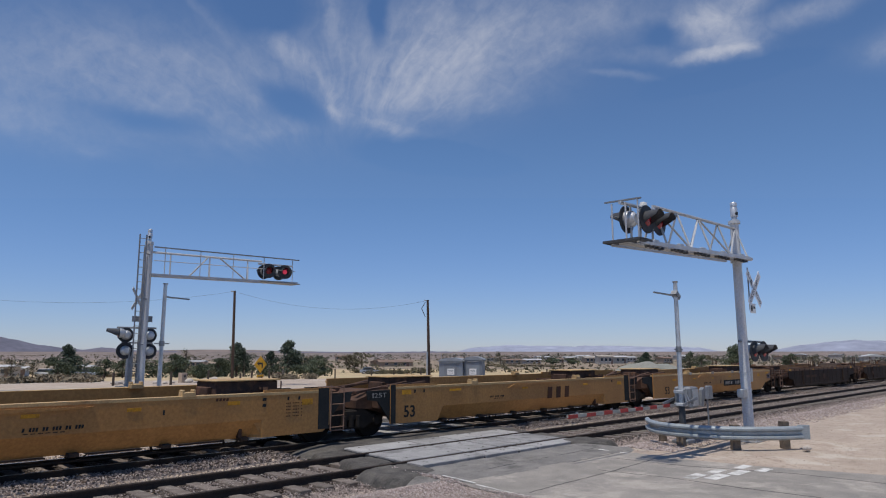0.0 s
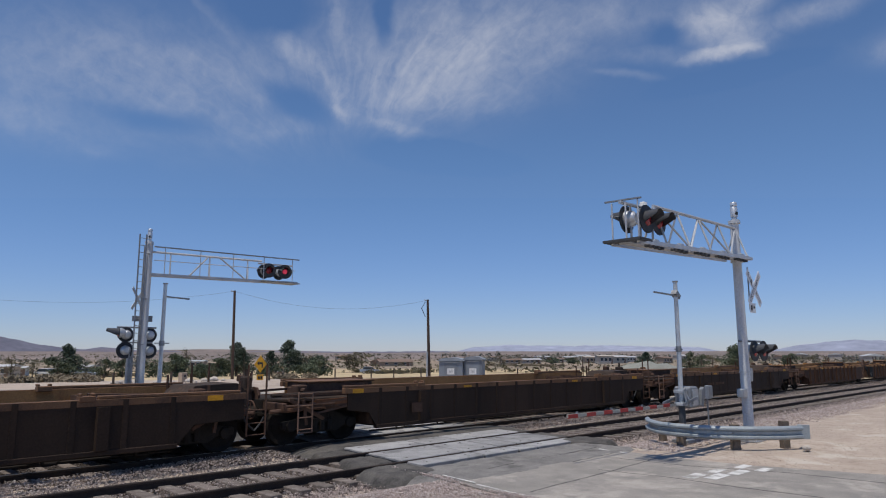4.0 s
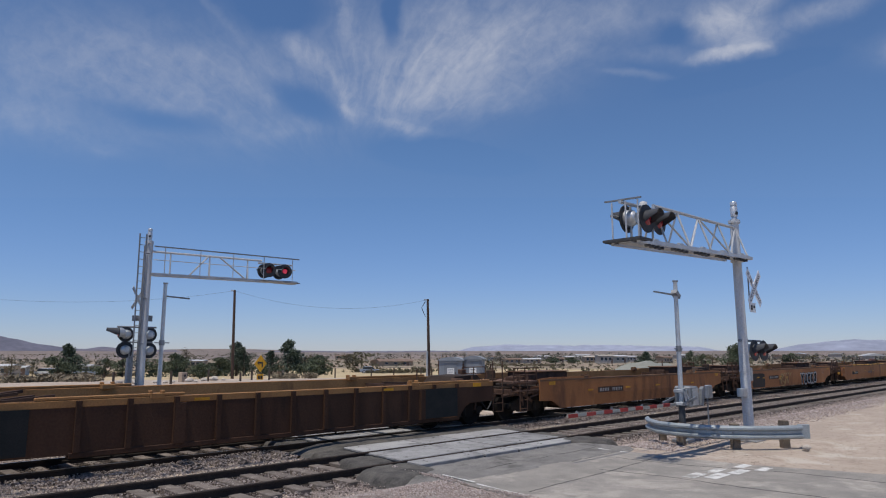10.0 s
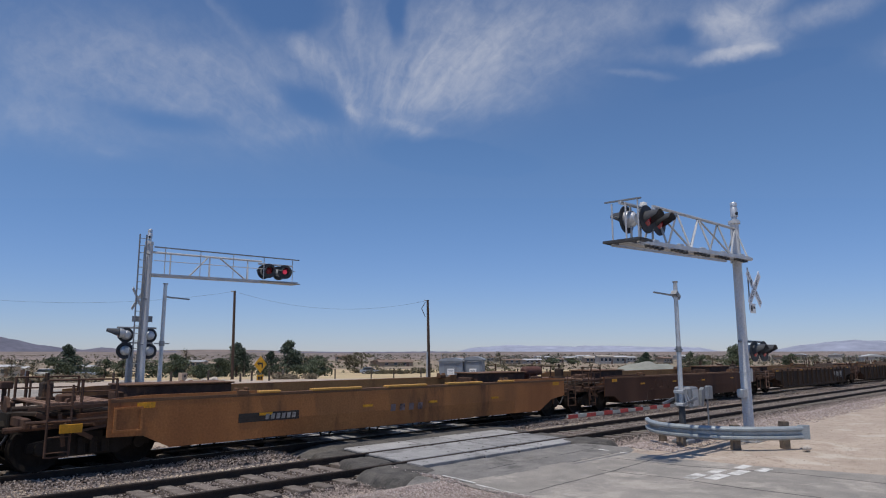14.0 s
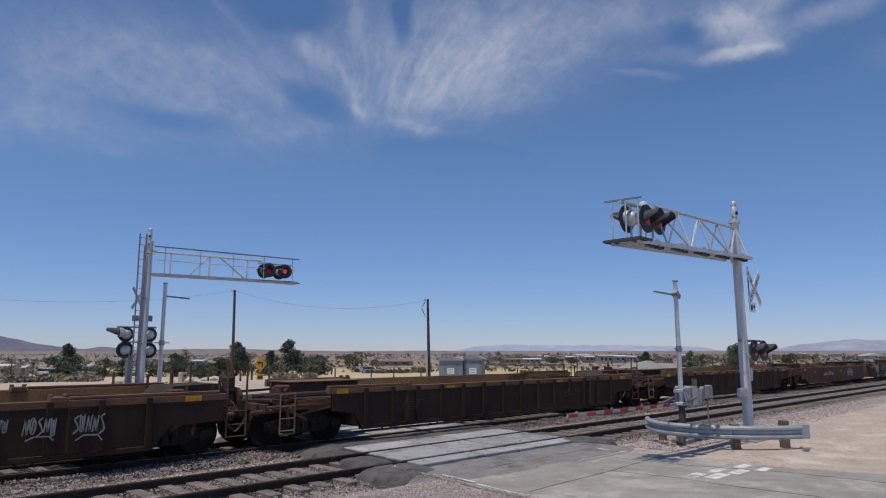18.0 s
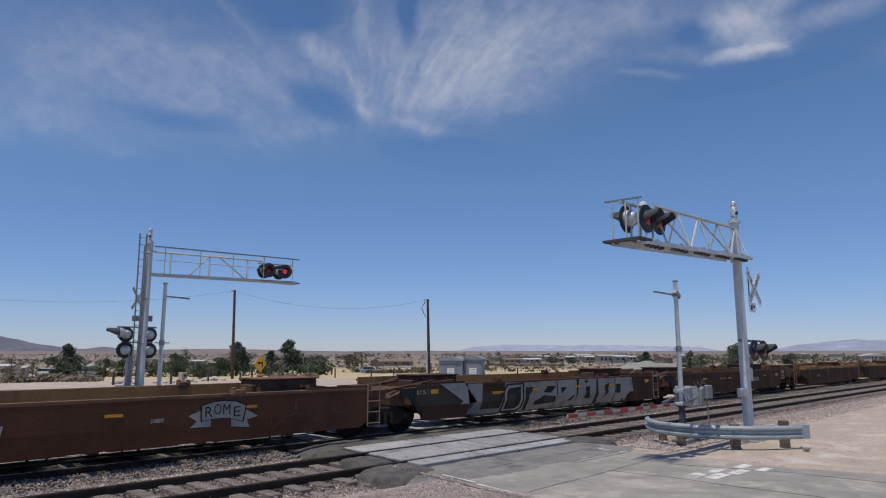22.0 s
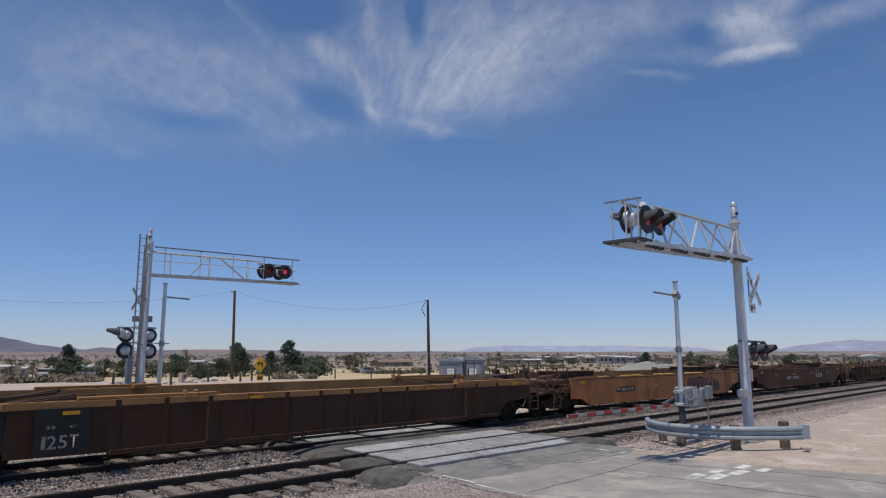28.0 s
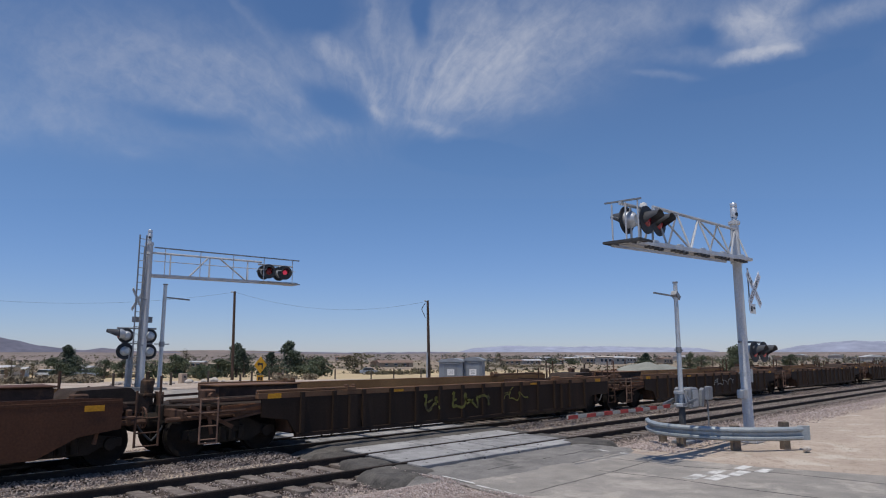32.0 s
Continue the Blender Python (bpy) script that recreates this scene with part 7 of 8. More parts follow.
def make_rocks():
    rnd = random.Random(12)
    spots = [(208, 39), (215, 40), (222, 38), (200, 41), (232, 40), (205, 38), (226, 42), (275, 39), (292, 38), (306, 40), (322, 41), (334, 40), (346, 39), (360, 42), (378, 43), (214, 43), (395, 44), (240, 37)]
    for px, d in spots:
        p = at(px, 680, d)
        s = rnd.uniform(.1, .23)
        bm = bmesh.new()
        bmesh.ops.create_icosphere(bm, subdivisions=2, radius=1)
        for v in bm.verts:
            k = 1 + .28 * noise.noise(v.co * 1.3 + Vector((px, d, 0)))
            v.co = Vector((v.co.x * s * 1.2 * k, v.co.y * s * k, v.co.z * s * .75 * k))
        solid("boulder", Shape().take(bm), M["boulder"], "pale rounded roadside boulder", "boulder", "boulders by the far signal", m=pose(p.x, p.y, ground_z(p.x, p.y) + s * .4, 0, 0, rnd.uniform(0, 360)), smooth=True)
    bm = bmesh.new()
    bmesh.ops.create_icosphere(bm, subdivisions=2, radius=1)
    for v in bm.verts:
        k = 1 + .25 * noise.noise(v.co * 1.7)
        v.co = Vector((v.co.x * .12 * k, v.co.y * .09 * k, v.co.z * .065 * k))
    solid("white_stone", Shape().take(bm), M["boulder"], "pale stone lying on the dirt beside the guardrail", "stone", m=pose(17.4, 5.36, .05), smooth=True)
    g = thing("meter_box", "small tan utility box among the boulders", "utility box")
    p = at(323, 676, 41)
    part("body", Shape().box(-.2, .2, -.15, .15, -.1, .55, .02), M["stucco_tan"], g, m=pose(p.x, p.y, ground_z(p.x, p.y), 0, 0, 20))
    part("dial", Shape().box(-.06, .06, -.162, -.15, .3, .42), M["black"], g, m=pose(p.x, p.y, ground_z(p.x, p.y), 0, 0, 20))


def make_plants():
    for px, top, d, w, kind, seed in ((126, 611, 118, 5.4, "pine", 1), (104, 630, 116, 4.4, "broad", 2), (187, 634, 112, 3.2, "broad", 3), (219, 634, 110, 2.4, "broad", 4),
                                      (313, 624, 96, 4.2, "broad", 5), (330, 612, 98, 2.4, "bare", 6), (358, 642, 70, 2.6, "broad", 7), (421, 607, 105, 4.6, "pine", 8),
                                      (433, 616, 104, 2.6, "pine", 9), (386, 632, 100, 4.2, "broad", 10), (482, 622, 112, 4.0, "pine", 11), (510, 604, 110, 5.8, "pine", 12),
                                      (540, 628, 112, 5.5, "bare", 13)) + ((562, 628, 110, 4.5, "broad", 14), (613, 626, 230, 10, "bare", 15), (640, 622, 235, 11, "bare", 16),
                                      (885, 620, 260, 5, "bare", 17), (1141, 624, 260, 7, "pine", 18), (1218, 619, 150, 3.6, "broad", 19), (1240, 626, 150, 4, "broad", 20),
                                      (1290, 608, 135, 4.6, "broad", 21), (1306, 604, 133, 5.0, "broad", 22), (1398, 624, 210, 5, "broad", 23), (1440, 628, 260, 6, "bare", 24),
                                      (22, 630, 130, 3.4, "bare", 25), (60, 640, 150, 3, "bare", 26), (1260, 626, 170, 5, "bare", 27), (977, 632, 300, 6, "broad", 28), (1010, 633, 300, 6, "broad", 29)):
        p = at(px, top, d)
        z = ground_z(p.x, p.y)
        tree(p.x, p.y, max(1.5, p.z - z), w, kind, seed)
    # hedges and brush
    k = 0
    for px0, px1, d, w, h, m_, lab in ((340, 372, 88, 2.2, 1.7, "leaf_olive", "olive green bush beside the far road"), (520, 580, 108, 2.8, 2.4, "leaf", "dense dusty green hedge bush"), (376, 470, 108, 2.6, 2.2, "leaf", "dense dusty green hedge bush"), (10, 175, 52, 1.7, .5, "dry_brush", ""),
                                       (486, 556, 56, 1.4, .5, "dry_brush", ""), (255, 332, 104, 2.6, 2.3, "leaf", "dense dusty green hedge bush"), (620, 760, 150, 2.4, .9, "leaf_olive", ""), (860, 1000, 240, 2.6, .8, "dry_brush", ""),
                                       (1300, 1568, 170, 2.8, 1.1, "leaf_olive", ""), (1180, 1300, 125, 2.6, .9, "dry_brush", ""), (130, 250, 140, 2.2, .7, "dry_brush", "")):
        n = max(3, int((px1 - px0) / (w * 1180 / d * .62)))
        for i in range(n):
            rnd = random.Random(k)
            px = px0 + (px1 - px0) * (i + rnd.uniform(.2, .8)) / n
            dd = d * rnd.uniform(.96, 1.06)
            p = at(px, 650, dd)
            bush(p.x, p.y, w * rnd.uniform(.8, 1.3), h * rnd.uniform(.8, 1.25), m_, 100 + k, lab or "dry rounded desert bush")
            k += 1
    # far scrub as a mass
    rnd = random.Random(77)
    v, f = [], []
    for i in range(3000):
        d = 160 + 1300 * rnd.random() ** 1.7
        px = rnd.uniform(-80, 1640)
        p = at(px, 640, d)
        z = ground_z(p.x, p.y)
        s = rnd.uniform(.3, .85) * (1 + d / 900)
        a, b = foliage(rnd, (p.x, p.y, z + s * .4), (s, s, s * .5), 5, s * .45)
        n = len(v)
        v += a
        f += [tuple(n + q for q in t) for t in b]
    me = bpy.data.meshes.new("far_scrub")
    me.from_pydata(v, [], f)
    me.materials.append(M["leaf_olive"])
    tagged(new("far_scrub", me), "scattered olive desert scrub over the plain", "scrub", kind="stuff")


def make_far_trees():
    """Belts of trees and tall scrub among far houses, haze painted into their colour."""
    rnd = random.Random(78)
    v, f = [], []
    for px0, px1, d0, d1, n, hh in ((-40, 360, 230, 420, 50, 1.3), (380, 700, 260, 520, 30, 1.3), (860, 1130, 330, 620, 70, 1.7), (1130, 1600, 300, 640, 130, 1.5), (400, 1600, 700, 1300, 160, 2.2)):
        for i in range(n):
            d = rnd.uniform(d0, d1)
            p = at(rnd.uniform(px0, px1), 640, d)
            z = ground_z(p.x, p.y)
            s = hh * rnd.uniform(.5, 1.5)
            a, b = foliage(rnd, (p.x, p.y, z + s * .8), (s * 1.3, s * 1.3, s * .8), 14, s * .4)
            n0 = len(v)
            v += a
            f += [tuple(n0 + q for q in t) for t in b]
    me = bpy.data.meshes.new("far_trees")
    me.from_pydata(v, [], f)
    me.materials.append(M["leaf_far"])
    tagged(new("far_trees", me), "belts of trees among the far houses, paled by painted haze", "trees", kind="stuff")


def make_town():
    rnd = random.Random(5)
    p = at(698, 648, 245)
    house(p.x, p.y, -28, 12, 7, 1.6, "stucco_tan", "roof_brown", "low tan ranch house with a brown roof", .2)
    p = at(670, 648, 250)
    house(p.x, p.y, 50, 6.5, 6, 1.6, "stucco_tan", "roof_brown", "low tan ranch house wing with a brown roof", .35, 0, 2)
    for i, (px, d, w, h, wall, roof, turn) in enumerate(((8, 150, 5, 2.0, "stucco", "roof_grey", -60), (30, 160, 4, 1.6, "roof_grey", "roof_grey", -40), (148, 150, 4.2, 1.9, "stucco", "roof_grey", -60), (1088, 330, 11, 3.0, "stucco", "roof_grey", -20),
                                                         (1070, 300, 7, 3.4, "stucco", "stucco", -30), (1045, 330, 7, 2.8, "stucco_tan", "stucco", -30), (1112, 380, 9, 2.6, "stucco", "roof_grey", -10), (940, 310, 8, 1.8, "stucco", "roof_grey", -30),
                                                         (984, 330, 7, 2.0, "stucco_tan", "roof_brown", -25), (905, 300, 8, 1.8, "stucco_tan", "roof_brown", -35), (1010, 430, 10, 3, "stucco", "roof_grey", -20), (1545, 430, 22, 3.2, "stucco", "roof_grey", 20),
                                                         (1480, 540, 18, 3.4, "stucco", "roof_grey", 15)) + ((1418, 580, 16, 3.6, "stucco_tan", "roof_grey", 10), (870, 430, 9, 2.6, "stucco", "roof_brown", -30), (604, 430, 8, 2.6, "stucco_tan", "roof_brown", -40),
                                                         (484, 150, 4.2, 1.7, "stucco_tan", "roof_brown", -45), (346, 230, 6, 2.0, "stucco_tan", "roof_grey", -50), (1175, 330, 9, 2.6, "stucco_tan", "roof_brown", 0), (960, 480, 10, 2.6, "stucco", "roof_grey", -15), (1030, 520, 12, 3, "stucco", "roof_grey", -20),
                                                         (1205, 480, 12, 2.6, "stucco", "roof_grey", 5), (1350, 520, 14, 2.8, "stucco", "roof_grey", 8), (1380, 460, 10, 2.6, "stucco_tan", "roof_brown", 8), (1510, 480, 12, 2.6, "stucco_tan", "roof_grey", 12), (540, 380, 7, 2.2, "stucco_tan", "roof_grey", -35))):
        p = at(px, 645, d)
        house(p.x, p.y, turn, w, w * .5, h, wall, roof, ("pale" if wall == "stucco" else "tan" if wall == "stucco_tan" else "grey metal") + " low desert building with a " + ("brown" if roof == "roof_brown" else "pale") + " roof", .2, 1, 3)
    for px, d, turn, paint, lab in ((84, 150, -50, "car_white", "white car parked by a house"), (158, 148, -62, "car_blue", "pale blue car parked by a house"), (655, 150, -34, "car_blue", "pale blue car parked in the field"), (105, 152, -45, "car_white", "white car parked by a house")):
        p = at(px, 655, d)
        parked_car(p.x, p.y, turn, paint, lab)
    # heap of grey-green gravel
    p = at(1156, 655, 128)
    n, m, v, f = 28, 10, [], []
    for j in range(m + 1):
        for i in range(n):
            a, r = i / n * 2 * math.pi, 1 - j / m
            x, y = math.cos(a) * r * 9.0, math.sin(a) * r * 6
            h = (1 - r ** 2.6) * 2.75 * (1 + .35 * noise.noise((x * .4, y * .4, 1))) + .14 * noise.noise((x * 1.7, y * 1.7, 4))
            v.append((x, y, h - .4))
    for j in range(m):
        for i in range(n):
            f.append((j * n + i, j * n + (i + 1) % n, (j + 1) * n + (i + 1) % n, (j + 1) * n + i))
    solid("gravel_mound", Shape().add(v, f), M["gravel_pile"], "long heap of grey-green gravel", "gravel heap", m=pose(p.x, p.y, ground_z(p.x, p.y), 0, 0, -30), smooth=True)


def ridge(name, px0, px1, d, outline, colour, label, z_low=-20):
    """A far mountain ridge: outline gives (share along, slope height) pairs."""
    n, rows = 90, 7
    v, f = [], []
    for j in range(rows):
        q = j / (rows - 1)
        for i in range(n):
            t = i / (n - 1)
            hh = np.interp(t, [o[0] for o in outline], [o[1] for o in outline])
            top = at(px0 + (px1 - px0) * t, 627 - hh, d * (1 + .12 * q))
            rough = 1 + .10 * noise.noise((t * 22, q * 4, d * .01)) + .05 * noise.noise((t * 60, q * 9, 2))
            z = z_low + (top.z - z_low) * math.sin(q * math.pi / 2) ** .8 * (rough if hh > 1.5 else 1)
            v.append((top.x, top.y, z))
    f = [(j * n + i, j * n + i + 1, (j + 1) * n + i + 1, (j + 1) * n + i) for j in range(rows - 1) for i in range(n - 1)]
    me = bpy.data.meshes.new(name)
    me.from_pydata(v, [], f)
    me.materials.append(colour)
    me.polygons.foreach_set("use_smooth", [True] * len(me.polygons))
    tagged(new(name, me), label, "mountains", kind="structure")


# blue-grey base colours carry painted haze; the air itself has none
M["hill"] = surface("haze_tinted_hillside", (.125, .125, .165), (.098, .1, .135), .004, 1, 0, 0, .03, (.14, .125, .15), .55)
M["far_mountain"] = surface("haze_tinted_mountain", (.30, .325, .41), (.27, .295, .38), .002, 1, 0, 0, .01)


def make_distance():
    ridge("backdrop_hill", -520, 370, 3300, ((0, 6), (.3, 20), (.45, 38), (.53, 35), (.585, 31), (.62, 24), (.66, 17), (.71, 11), (.75, 8), (.785, 12), (.81, 10), (.84, 7), (.93, 6), (1, -3)), M["hill"], "bare hills on the horizon, bluish with painted haze")
    ridge("backdrop_hill", 330, 900, 3900, ((0, 3), (.2, 5), (.5, 4), (.8, 5), (1, -3)), M["hill"], "low rise on the horizon, bluish with painted haze")
    ridge("backdrop_mountains", 780, 1320, 4500, ((0, -3), (.1, 11), (.22, 16), (.4, 14), (.55, 15), (.7, 13), (.85, 12), (1, -3)), M["far_mountain"], "distant mountains, pale blue with painted haze")
    ridge("backdrop_mountains", 1330, 2100, 4400, ((0, -3), (.08, 12), (.18, 22), (.24, 26), (.3, 22), (.36, 20), (.45, 26), (.6, 34), (.8, 22), (1, -3)), M["far_mountain"], "distant mountains, pale blue with painted haze")


make_shed()
make_sign()
make_poles()
make_fence()
make_rocks()
make_plants()
make_far_trees()
make_town()
make_distance()


# ---- loose stone ----
def stones(name, spots, size, material, label, seed):
    """Thousands of small angular stones as one mesh."""
    rng = np.random.default_rng(seed)
    n = len(spots)
    base = np.array([(1, 0, 0), (-1, 0, 0), (0, 1, 0), (0, -1, 0), (0, 0, 1), (0, 0, -1)], float)
    tri = np.array([(0, 2, 4), (2, 1, 4), (1, 3, 4), (3, 0, 4), (2, 0, 5), (1, 2, 5), (3, 1, 5), (0, 3, 5)])
    r = size * rng.uniform(.55, 1.35, (n, 1, 1)) * rng.uniform(.6, 1.25, (n, 6, 1))
    v = base[None] * r
    q = rng.normal(size=(n, 4))
    q /= np.linalg.norm(q, axis=1, keepdims=True)
    w, x, y, z = q.T
    rot = np.stack([1 - 2 * (y * y + z * z), 2 * (x * y - z * w), 2 * (x * z + y * w), 2 * (x * y + z * w), 1 - 2 * (x * x + z * z), 2 * (y * z - x * w),
                    2 * (x * z - y * w), 2 * (y * z + x * w), 1 - 2 * (x * x + y * y)], 1).reshape(n, 3, 3)
    v = np.einsum("nij,nkj->nki", rot, v) * np.array([1, 1, .8]) + np.asarray(spots)[:, None, :]
    f = (tri[None] + (np.arange(n) * 6)[:, None, None]).reshape(-1, 3)
    me = bpy.data.meshes.new(name)
    me.from_pydata(v.reshape(-1, 3).tolist(), [], f.tolist())
    me.materials.append(material)
    tagged(new(name, me), label, "gravel", kind="stuff")


def stone_material(name, a, b, c):
    m = bpy.data.materials.new(name)
    m.use_nodes = True
    nd, ln = m.node_tree.nodes, m.node_tree.links
    bs = nd["Principled BSDF"]
    g = nd.new("ShaderNodeNewGeometry")
    r = nd.new("ShaderNodeValToRGB")
    e = r.color_ramp.elements
    e[0].color, e[1].color = (*a, 1), (*c, 1)
    e.new(.5).color = (*b, 1)
    ln.new(g.outputs["Random Per Island"], r.inputs[0])
    ln.new(r.outputs[0], bs.inputs["Base Color"])
    bs.inputs["Roughness"].default_value = .92
    bs.inputs["Specular IOR Level"].default_value = .2
    return m


M["pebbles_grey"] = stone_material("grey_ballast", (.15, .124, .11), (.265, .222, .2), (.41, .36, .328))
M["pebbles_dark"] = stone_material("dark_ballast_stone", (.05, .042, .036), (.09, .075, .065), (.16, .135, .12))
M["pebbles_dirt"] = stone_material("dusty_pebbles", (.27, .22, .18), (.40, .335, .28), (.5, .45, .4))
M["pebbles_pink"] = stone_material("pink_grey_gravel", (.26, .21, .19), (.40, .33, .30), (.52, .46, .43))


def make_stones():
    rng = np.random.default_rng(9)

    def on_crossing(x, y):
        xr = x - SKEW * (y - 9)
        return (xr > 8.15) & (xr < 15.6)

    def scatter(n, x0, x1, y0, y1, zf, keep=None, crowd=1.4):
        x = x0 + (x1 - x0) * rng.random(n) ** crowd
        y = rng.uniform(y0, y1, n)
        ok = ~on_crossing(x, y) if keep is None else keep(x, y)
        x, y = x[ok], y[ok]
        return np.stack([x, y, zf(x, y) + rng.uniform(-.015, .02, len(x))], 1)
    def lie(x, y):
        return np.array([ground_z(a, b) for a, b in zip(x, y)]) + .006
    # between and beside the tracks
    bed = scatter(145000, 1.5, 75, 8.9, 18.2, lambda x, y: np.where(((y > 10.95) & (y < 12.2)) | ((y > 14.9) & (y < 16.2)), -.142, np.where((y > 12.5) & (y < 14.6), -.085 + .03 * np.sin(x), -.165)))
    dark_strip = (bed[:, 1] > 14.66) & (bed[:, 1] < 17.5)
    stones("ballast", bed[~dark_strip], .02, M["pebbles_grey"], "grey crushed-stone ballast between the ties", 1)
    stones("ballast", bed[dark_strip], .02, M["pebbles_dark"], "dark ballast under the train", 5)
    front = scatter(80000, 4.0, 9.4, 4.6, 10.4, lambda x, y: np.where(x - SKEW * (y - 9) > 8.8, .004, lie(x, y)), lambda x, y: x - SKEW * (y - 9) < 8.93 + .12 * np.sin(y * 3) - .25 * rng.random(len(x)) ** 2, .8)
    stones("gravel", front, .016, M["pebbles_pink"], "pinkish crushed gravel at the road's edge", 2)
    side = scatter(50000, 15.2, 62, 7.4, 10.3, lie, lambda x, y: (x - SKEW * (y - 9) > 15.3) & (rng.random(len(x)) < np.clip((y - 7.3) / 1.2, .12, 1)))
    stones("gravel", side, .026, M["pebbles_pink"], "pinkish gravel sloping from the track", 3)
    dirt = scatter(5000, 14.3, 36, 2.5, 8.4, lie, lambda x, y: x - SKEW * (y - 9) > 14.6)
    stones("pebbles", dirt, .010, M["pebbles_dirt"], "scattered pebbles on the dirt shoulder", 4)


make_stones()


# ---- clouds ----
CLOUD_FAR = 4200.0
UNIT = CLOUD_FAR / 11.8      # metres on the layer for one tenth of a radian or so
# soft patches: place across and down from the layer's upper left corner, half length, half width, turn, weight
CLOUDS = ((2.2, 1.3, 3.8, 1.2, 10, .66), (8.0, .9, 2.7, 1.25, -14, .74), (6.4, 1.0, 1.3, 1.15, 0, .68), (1.7, 1.15, 2.8, .7, 20, .60), (.2, 1.75, 1.6, .7, 22, .56), (3.7, 1.25, 1.5, .55, 25, .56), (3.85, .5, 1.1, .13, 46, .36), (3.3, .95, .6, .11, 46, .26), (4.4, 1.0, .8, .2, 40, .3),
          (.7, 2.35, 1.5, .32, 12, .36), (1.45, 2.62, .45, .13, 22, .34), (2.4, 2.62, .8, .16, 18, .15), (4.7, 2.36, 1.1, .2, -4, .40), (3.5, 2.15, 1.0, .3, 5, .2),
          (5.2, 1.0, .7, .36, 28, .56), (5.72, 1.5, .62, .22, 50, .62), (5.98, 1.95, .3, .17, 62, .62), (5.9, .35, .9, .24, 84, .48),
          (7.2, 1.65, 1.3, .5, -8, .54), (6.75, 2.2, .8, .14, 14, .46), (8.1, 1.0, 1.7, .8, -28, .52), (9.3, .9, 1.4, .75, -25, .40), (8.7, 1.85, 1.3, .22, -14, .30), (7.6, .4, .8, .6, -60, .36),
          (10.7, .3, 1.5, .5, -5, .30), (11.3, .95, 1.1, .2, 0, .18), (10.9, 1.3, .7, .09, 5, .2),
          (12.6, .45, .9, .42, 10, .5), (12.75, .86, .8, .13, -12, .64), (13.0, .1, .8, .4, -40, .42), (14.3, .2, 1.2, .24, -20, .28),
          (-2.6, 1.6, 2.2, .6, 16, .4), (-5.0, 2.0, 2.4, .5, 10, .36), (17.0, .5, 1.6, .4, -14, .36))
GAPS = ((5.2, 1.85, .6, .22, 24, .2), (4.6, .1, .6, .35, 20, .22), (6.72, .3, .2, .45, 0, .22), (11.65, .55, .3, .2, 0, .16), (7.7, 2.78, 1.1, .2, 6, .34), (2.6, 2.1, 1.0, .2, 10, .16), (13.0, 1.3, 1.2, .18, -12, .3))


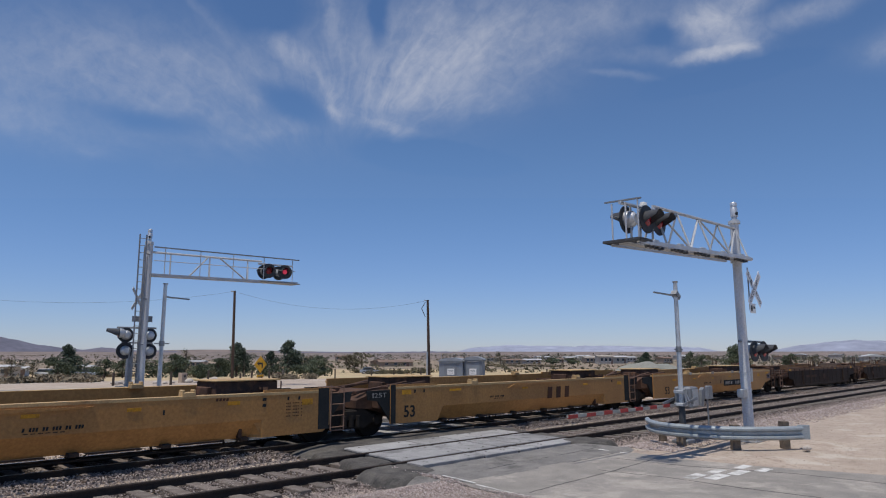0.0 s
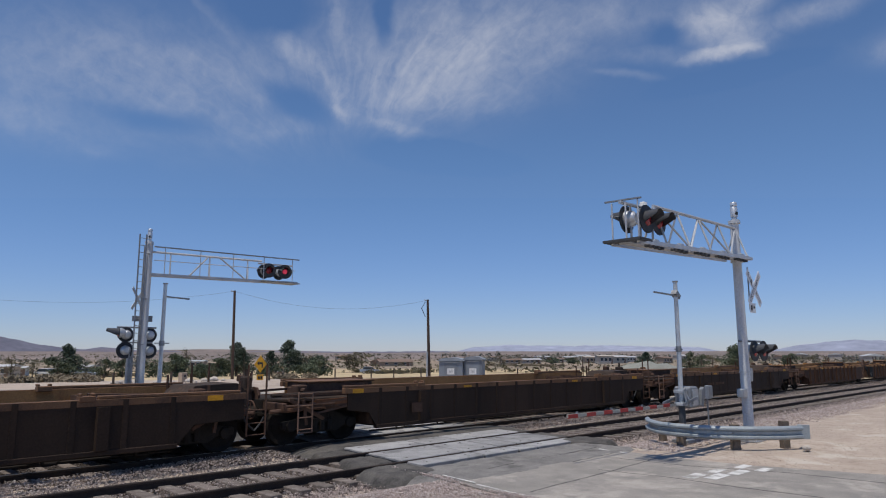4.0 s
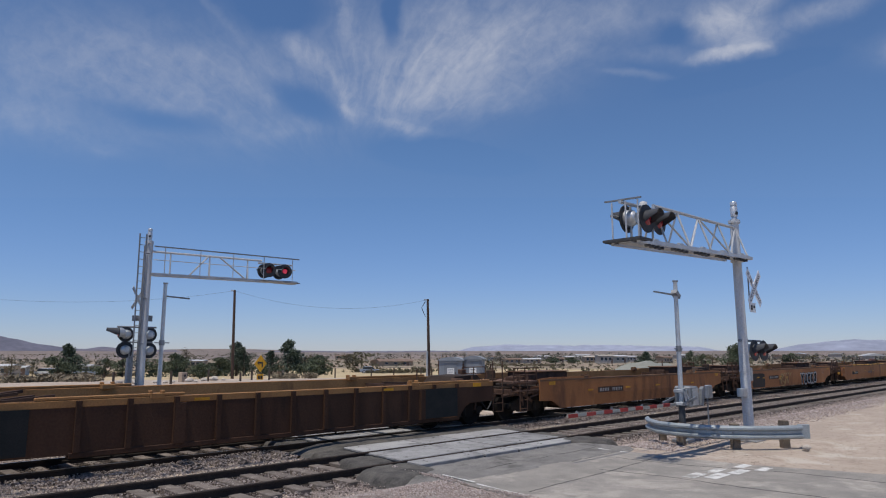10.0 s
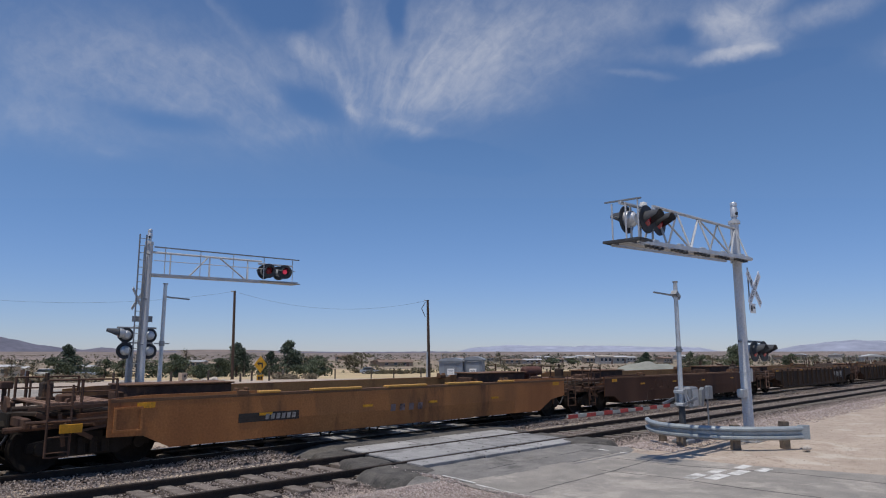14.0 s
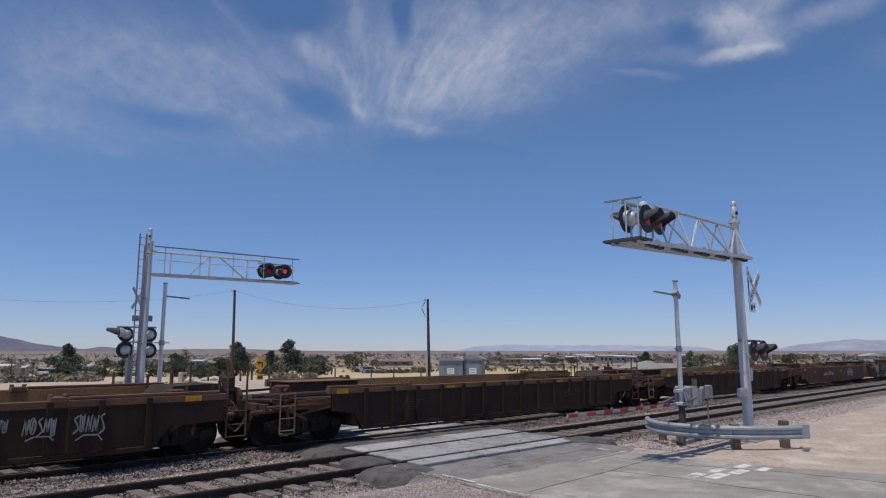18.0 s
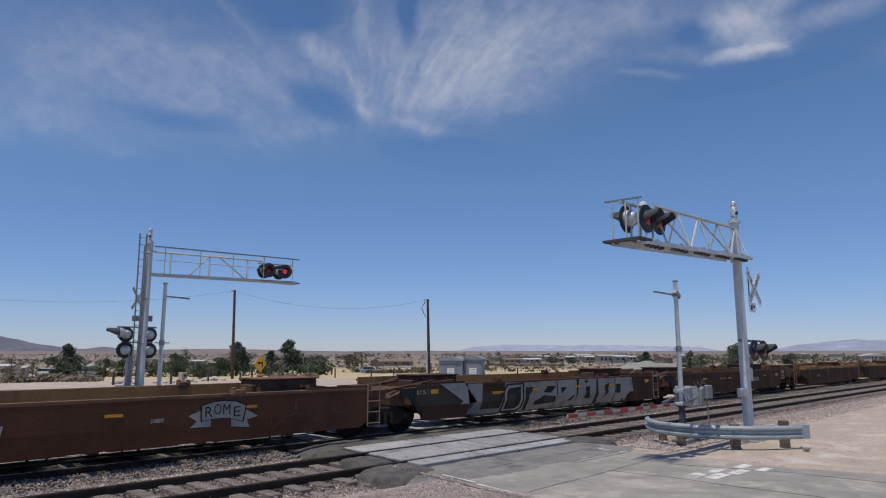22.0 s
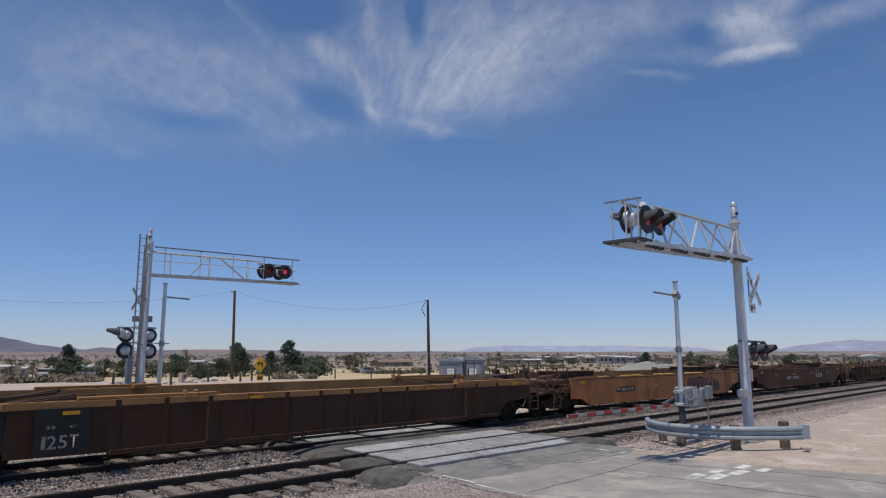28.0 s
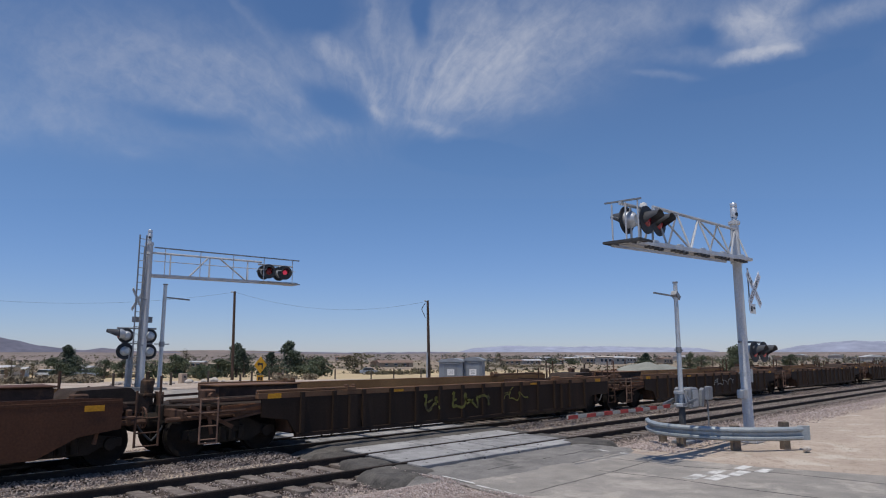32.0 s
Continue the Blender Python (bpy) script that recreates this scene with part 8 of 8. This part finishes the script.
def cloud_material():
    m = bpy.data.materials.new("thin_cirrus")
    m.use_nodes = True
    nd, ln = m.node_tree.nodes, m.node_tree.links
    nd.clear()
    out = nd.new("ShaderNodeOutputMaterial")
    tr = nd.new("ShaderNodeBsdfTransparent")
    em = nd.new("ShaderNodeEmission")
    em.inputs["Color"].default_value = (.86, .89, 1.0, 1)
    em.inputs["Strength"].default_value = .74
    mx = nd.new("ShaderNodeMixShader")
    tc = nd.new("ShaderNodeTexCoord")
    uv = nd.new("ShaderNodeMapping")
    uv.inputs["Scale"].default_value = (1 / UNIT, -1 / UNIT, 1)
    uv.inputs["Location"].default_value = (7.84, 4.41, 0)
    ln.new(tc.outputs["Object"], uv.inputs["Vector"])
    p = uv.outputs[0]

    def math_(op, a, b=None):
        n = nd.new("ShaderNodeMath")
        n.operation = op
        for i, val in enumerate((a, b)):
            if val is None:
                continue
            if isinstance(val, (int, float)):
                n.inputs[i].default_value = val
            else:
                ln.new(val, n.inputs[i])
        return n.outputs[0]

    def nz(vec, s, d, rg=.6, dist=0.0, colour=False):
        n = nd.new("ShaderNodeTexNoise")
        n.inputs["Scale"].default_value, n.inputs["Detail"].default_value, n.inputs["Roughness"].default_value, n.inputs["Distortion"].default_value = s, d, rg, dist
        ln.new(vec, n.inputs["Vector"])
        return n.outputs[1 if colour else 0]

    def rng(src, lo, hi, a=0.0, b=1.0):
        r = nd.new("ShaderNodeMapRange")
        r.interpolation_type = "SMOOTHSTEP"
        for k, val in (("From Min", lo), ("From Max", hi), ("To Min", a), ("To Max", b)):
            r.inputs[k].default_value = val
        ln.new(src, r.inputs["Value"])
        return r.outputs[0]
    # bend the layer a little so that no patch keeps an even outline
    bend = nd.new("ShaderNodeVectorMath")
    bend.operation = "MULTIPLY_ADD"
    ln.new(nz(p, 1.2, 4, .55, .2, True), bend.inputs[0])
    bend.inputs[1].default_value = (.5, .36, 0)
    off = nd.new("ShaderNodeVectorMath")
    off.operation = "SUBTRACT"
    ln.new(p, off.inputs[0])
    off.inputs[1].default_value = (.25, .18, 0)
    ln.new(off.outputs[0], bend.inputs[2])
    q = bend.outputs[0]

    def blob(x, y, rx, ry, turn, power):
        n = nd.new("ShaderNodeMapping")
        n.vector_type = "TEXTURE"
        n.inputs["Location"].default_value = (x, y, 0)
        n.inputs["Rotation"].default_value = (0, 0, radians(turn))
        n.inputs["Scale"].default_value = (rx, ry, 1)
        ln.new(q, n.inputs["Vector"])
        le = nd.new("ShaderNodeVectorMath")
        le.operation = "LENGTH"
        ln.new(n.outputs[0], le.inputs[0])
        return math_("MULTIPLY", rng(le.outputs["Value"], 1.7, 0.0), power * 1.75)
    cover = None
    for b in CLOUDS:
        o = blob(*b)
        cover = o if cover is None else math_("MAXIMUM", math_("ADD", math_("MULTIPLY", cover, .96), math_("MULTIPLY", o, .25)), o)
    for b in GAPS:
        cover = math_("SUBTRACT", cover, blob(*b))
    # combed threads that fan out from a point low in the layer
    fan = nd.new("ShaderNodeVectorMath")
    fan.operation = "SUBTRACT"
    ln.new(q, fan.inputs[0])
    fan.inputs[1].default_value = (5.9, 3.5, 0)
    sp = nd.new("ShaderNodeSeparateXYZ")
    ln.new(fan.outputs[0], sp.inputs[0])
    ang = math_("ARCTAN2", sp.outputs[0], math_("MULTIPLY", sp.outputs[1], -1.0))
    far = nd.new("ShaderNodeVectorMath")
    far.operation = "LENGTH"
    ln.new(fan.outputs[0], far.inputs[0])
    cb = nd.new("ShaderNodeCombineXYZ")
    ln.new(math_("MULTIPLY", ang, 6.0), cb.inputs[0])
    ln.new(math_("MULTIPLY", far.outputs["Value"], .5), cb.inputs[1])
    cb.inputs[2].default_value = 4.3
    threads = nz(cb.outputs[0], 2.2, 8, .62, .35)
    body = nz(q, .8, 6, .55, .3)
    rip = nz(p, 3.6, 5, .6, .6)
    d = math_("ADD", math_("MULTIPLY", math_("SUBTRACT", threads, .5), 1.2), math_("ADD", math_("MULTIPLY", math_("SUBTRACT", body, .5), 1.0), math_("MULTIPLY", math_("SUBTRACT", rip, .5), .8)))
    a = math_("MULTIPLY", cover, math_("ADD", d, 1.0))
    alpha = rng(a, -.08, 1.12, 0.0, .76)
    ln.new(alpha, mx.inputs[0])
    ln.new(tr.outputs[0], mx.inputs[1])
    ln.new(em.outputs[0], mx.inputs[2])
    ln.new(mx.outputs[0], out.inputs[0])
    return m


def cloud_pose(slide):
    base = look(EYE, EYE + AIM * 10)
    return base @ pose(slide, 0, -CLOUD_FAR)


x0, x1, y0, y1 = (-13.0 * UNIT, 10.5 * UNIT, .9 * UNIT, 6.2 * UNIT)
CLOUD = tagged(new("backdrop_clouds", Shape().add([(x0, y0, 0), (x1, y0, 0), (x1, y1, 0), (x0, y1, 0)], [(0, 1, 2, 3)]).mesh("backdrop_clouds", cloud_material())),
               "thin wind-combed white cirrus clouds high in the sky", "clouds", kind="structure")
CLOUD.matrix_basis = cloud_pose(0)


def motions():
    for car_, s in MOVERS:
        walk(car_, [(t, pose(s + train_x(t), TRAIN_Y, 0)) for t in (0, 4, 8, 12, 16, 20, 24, 28, 32)])
    walk(CLOUD, [(t, cloud_pose(t / 32 * .76 * UNIT)) for t in (0, 16, 32)])


motions()
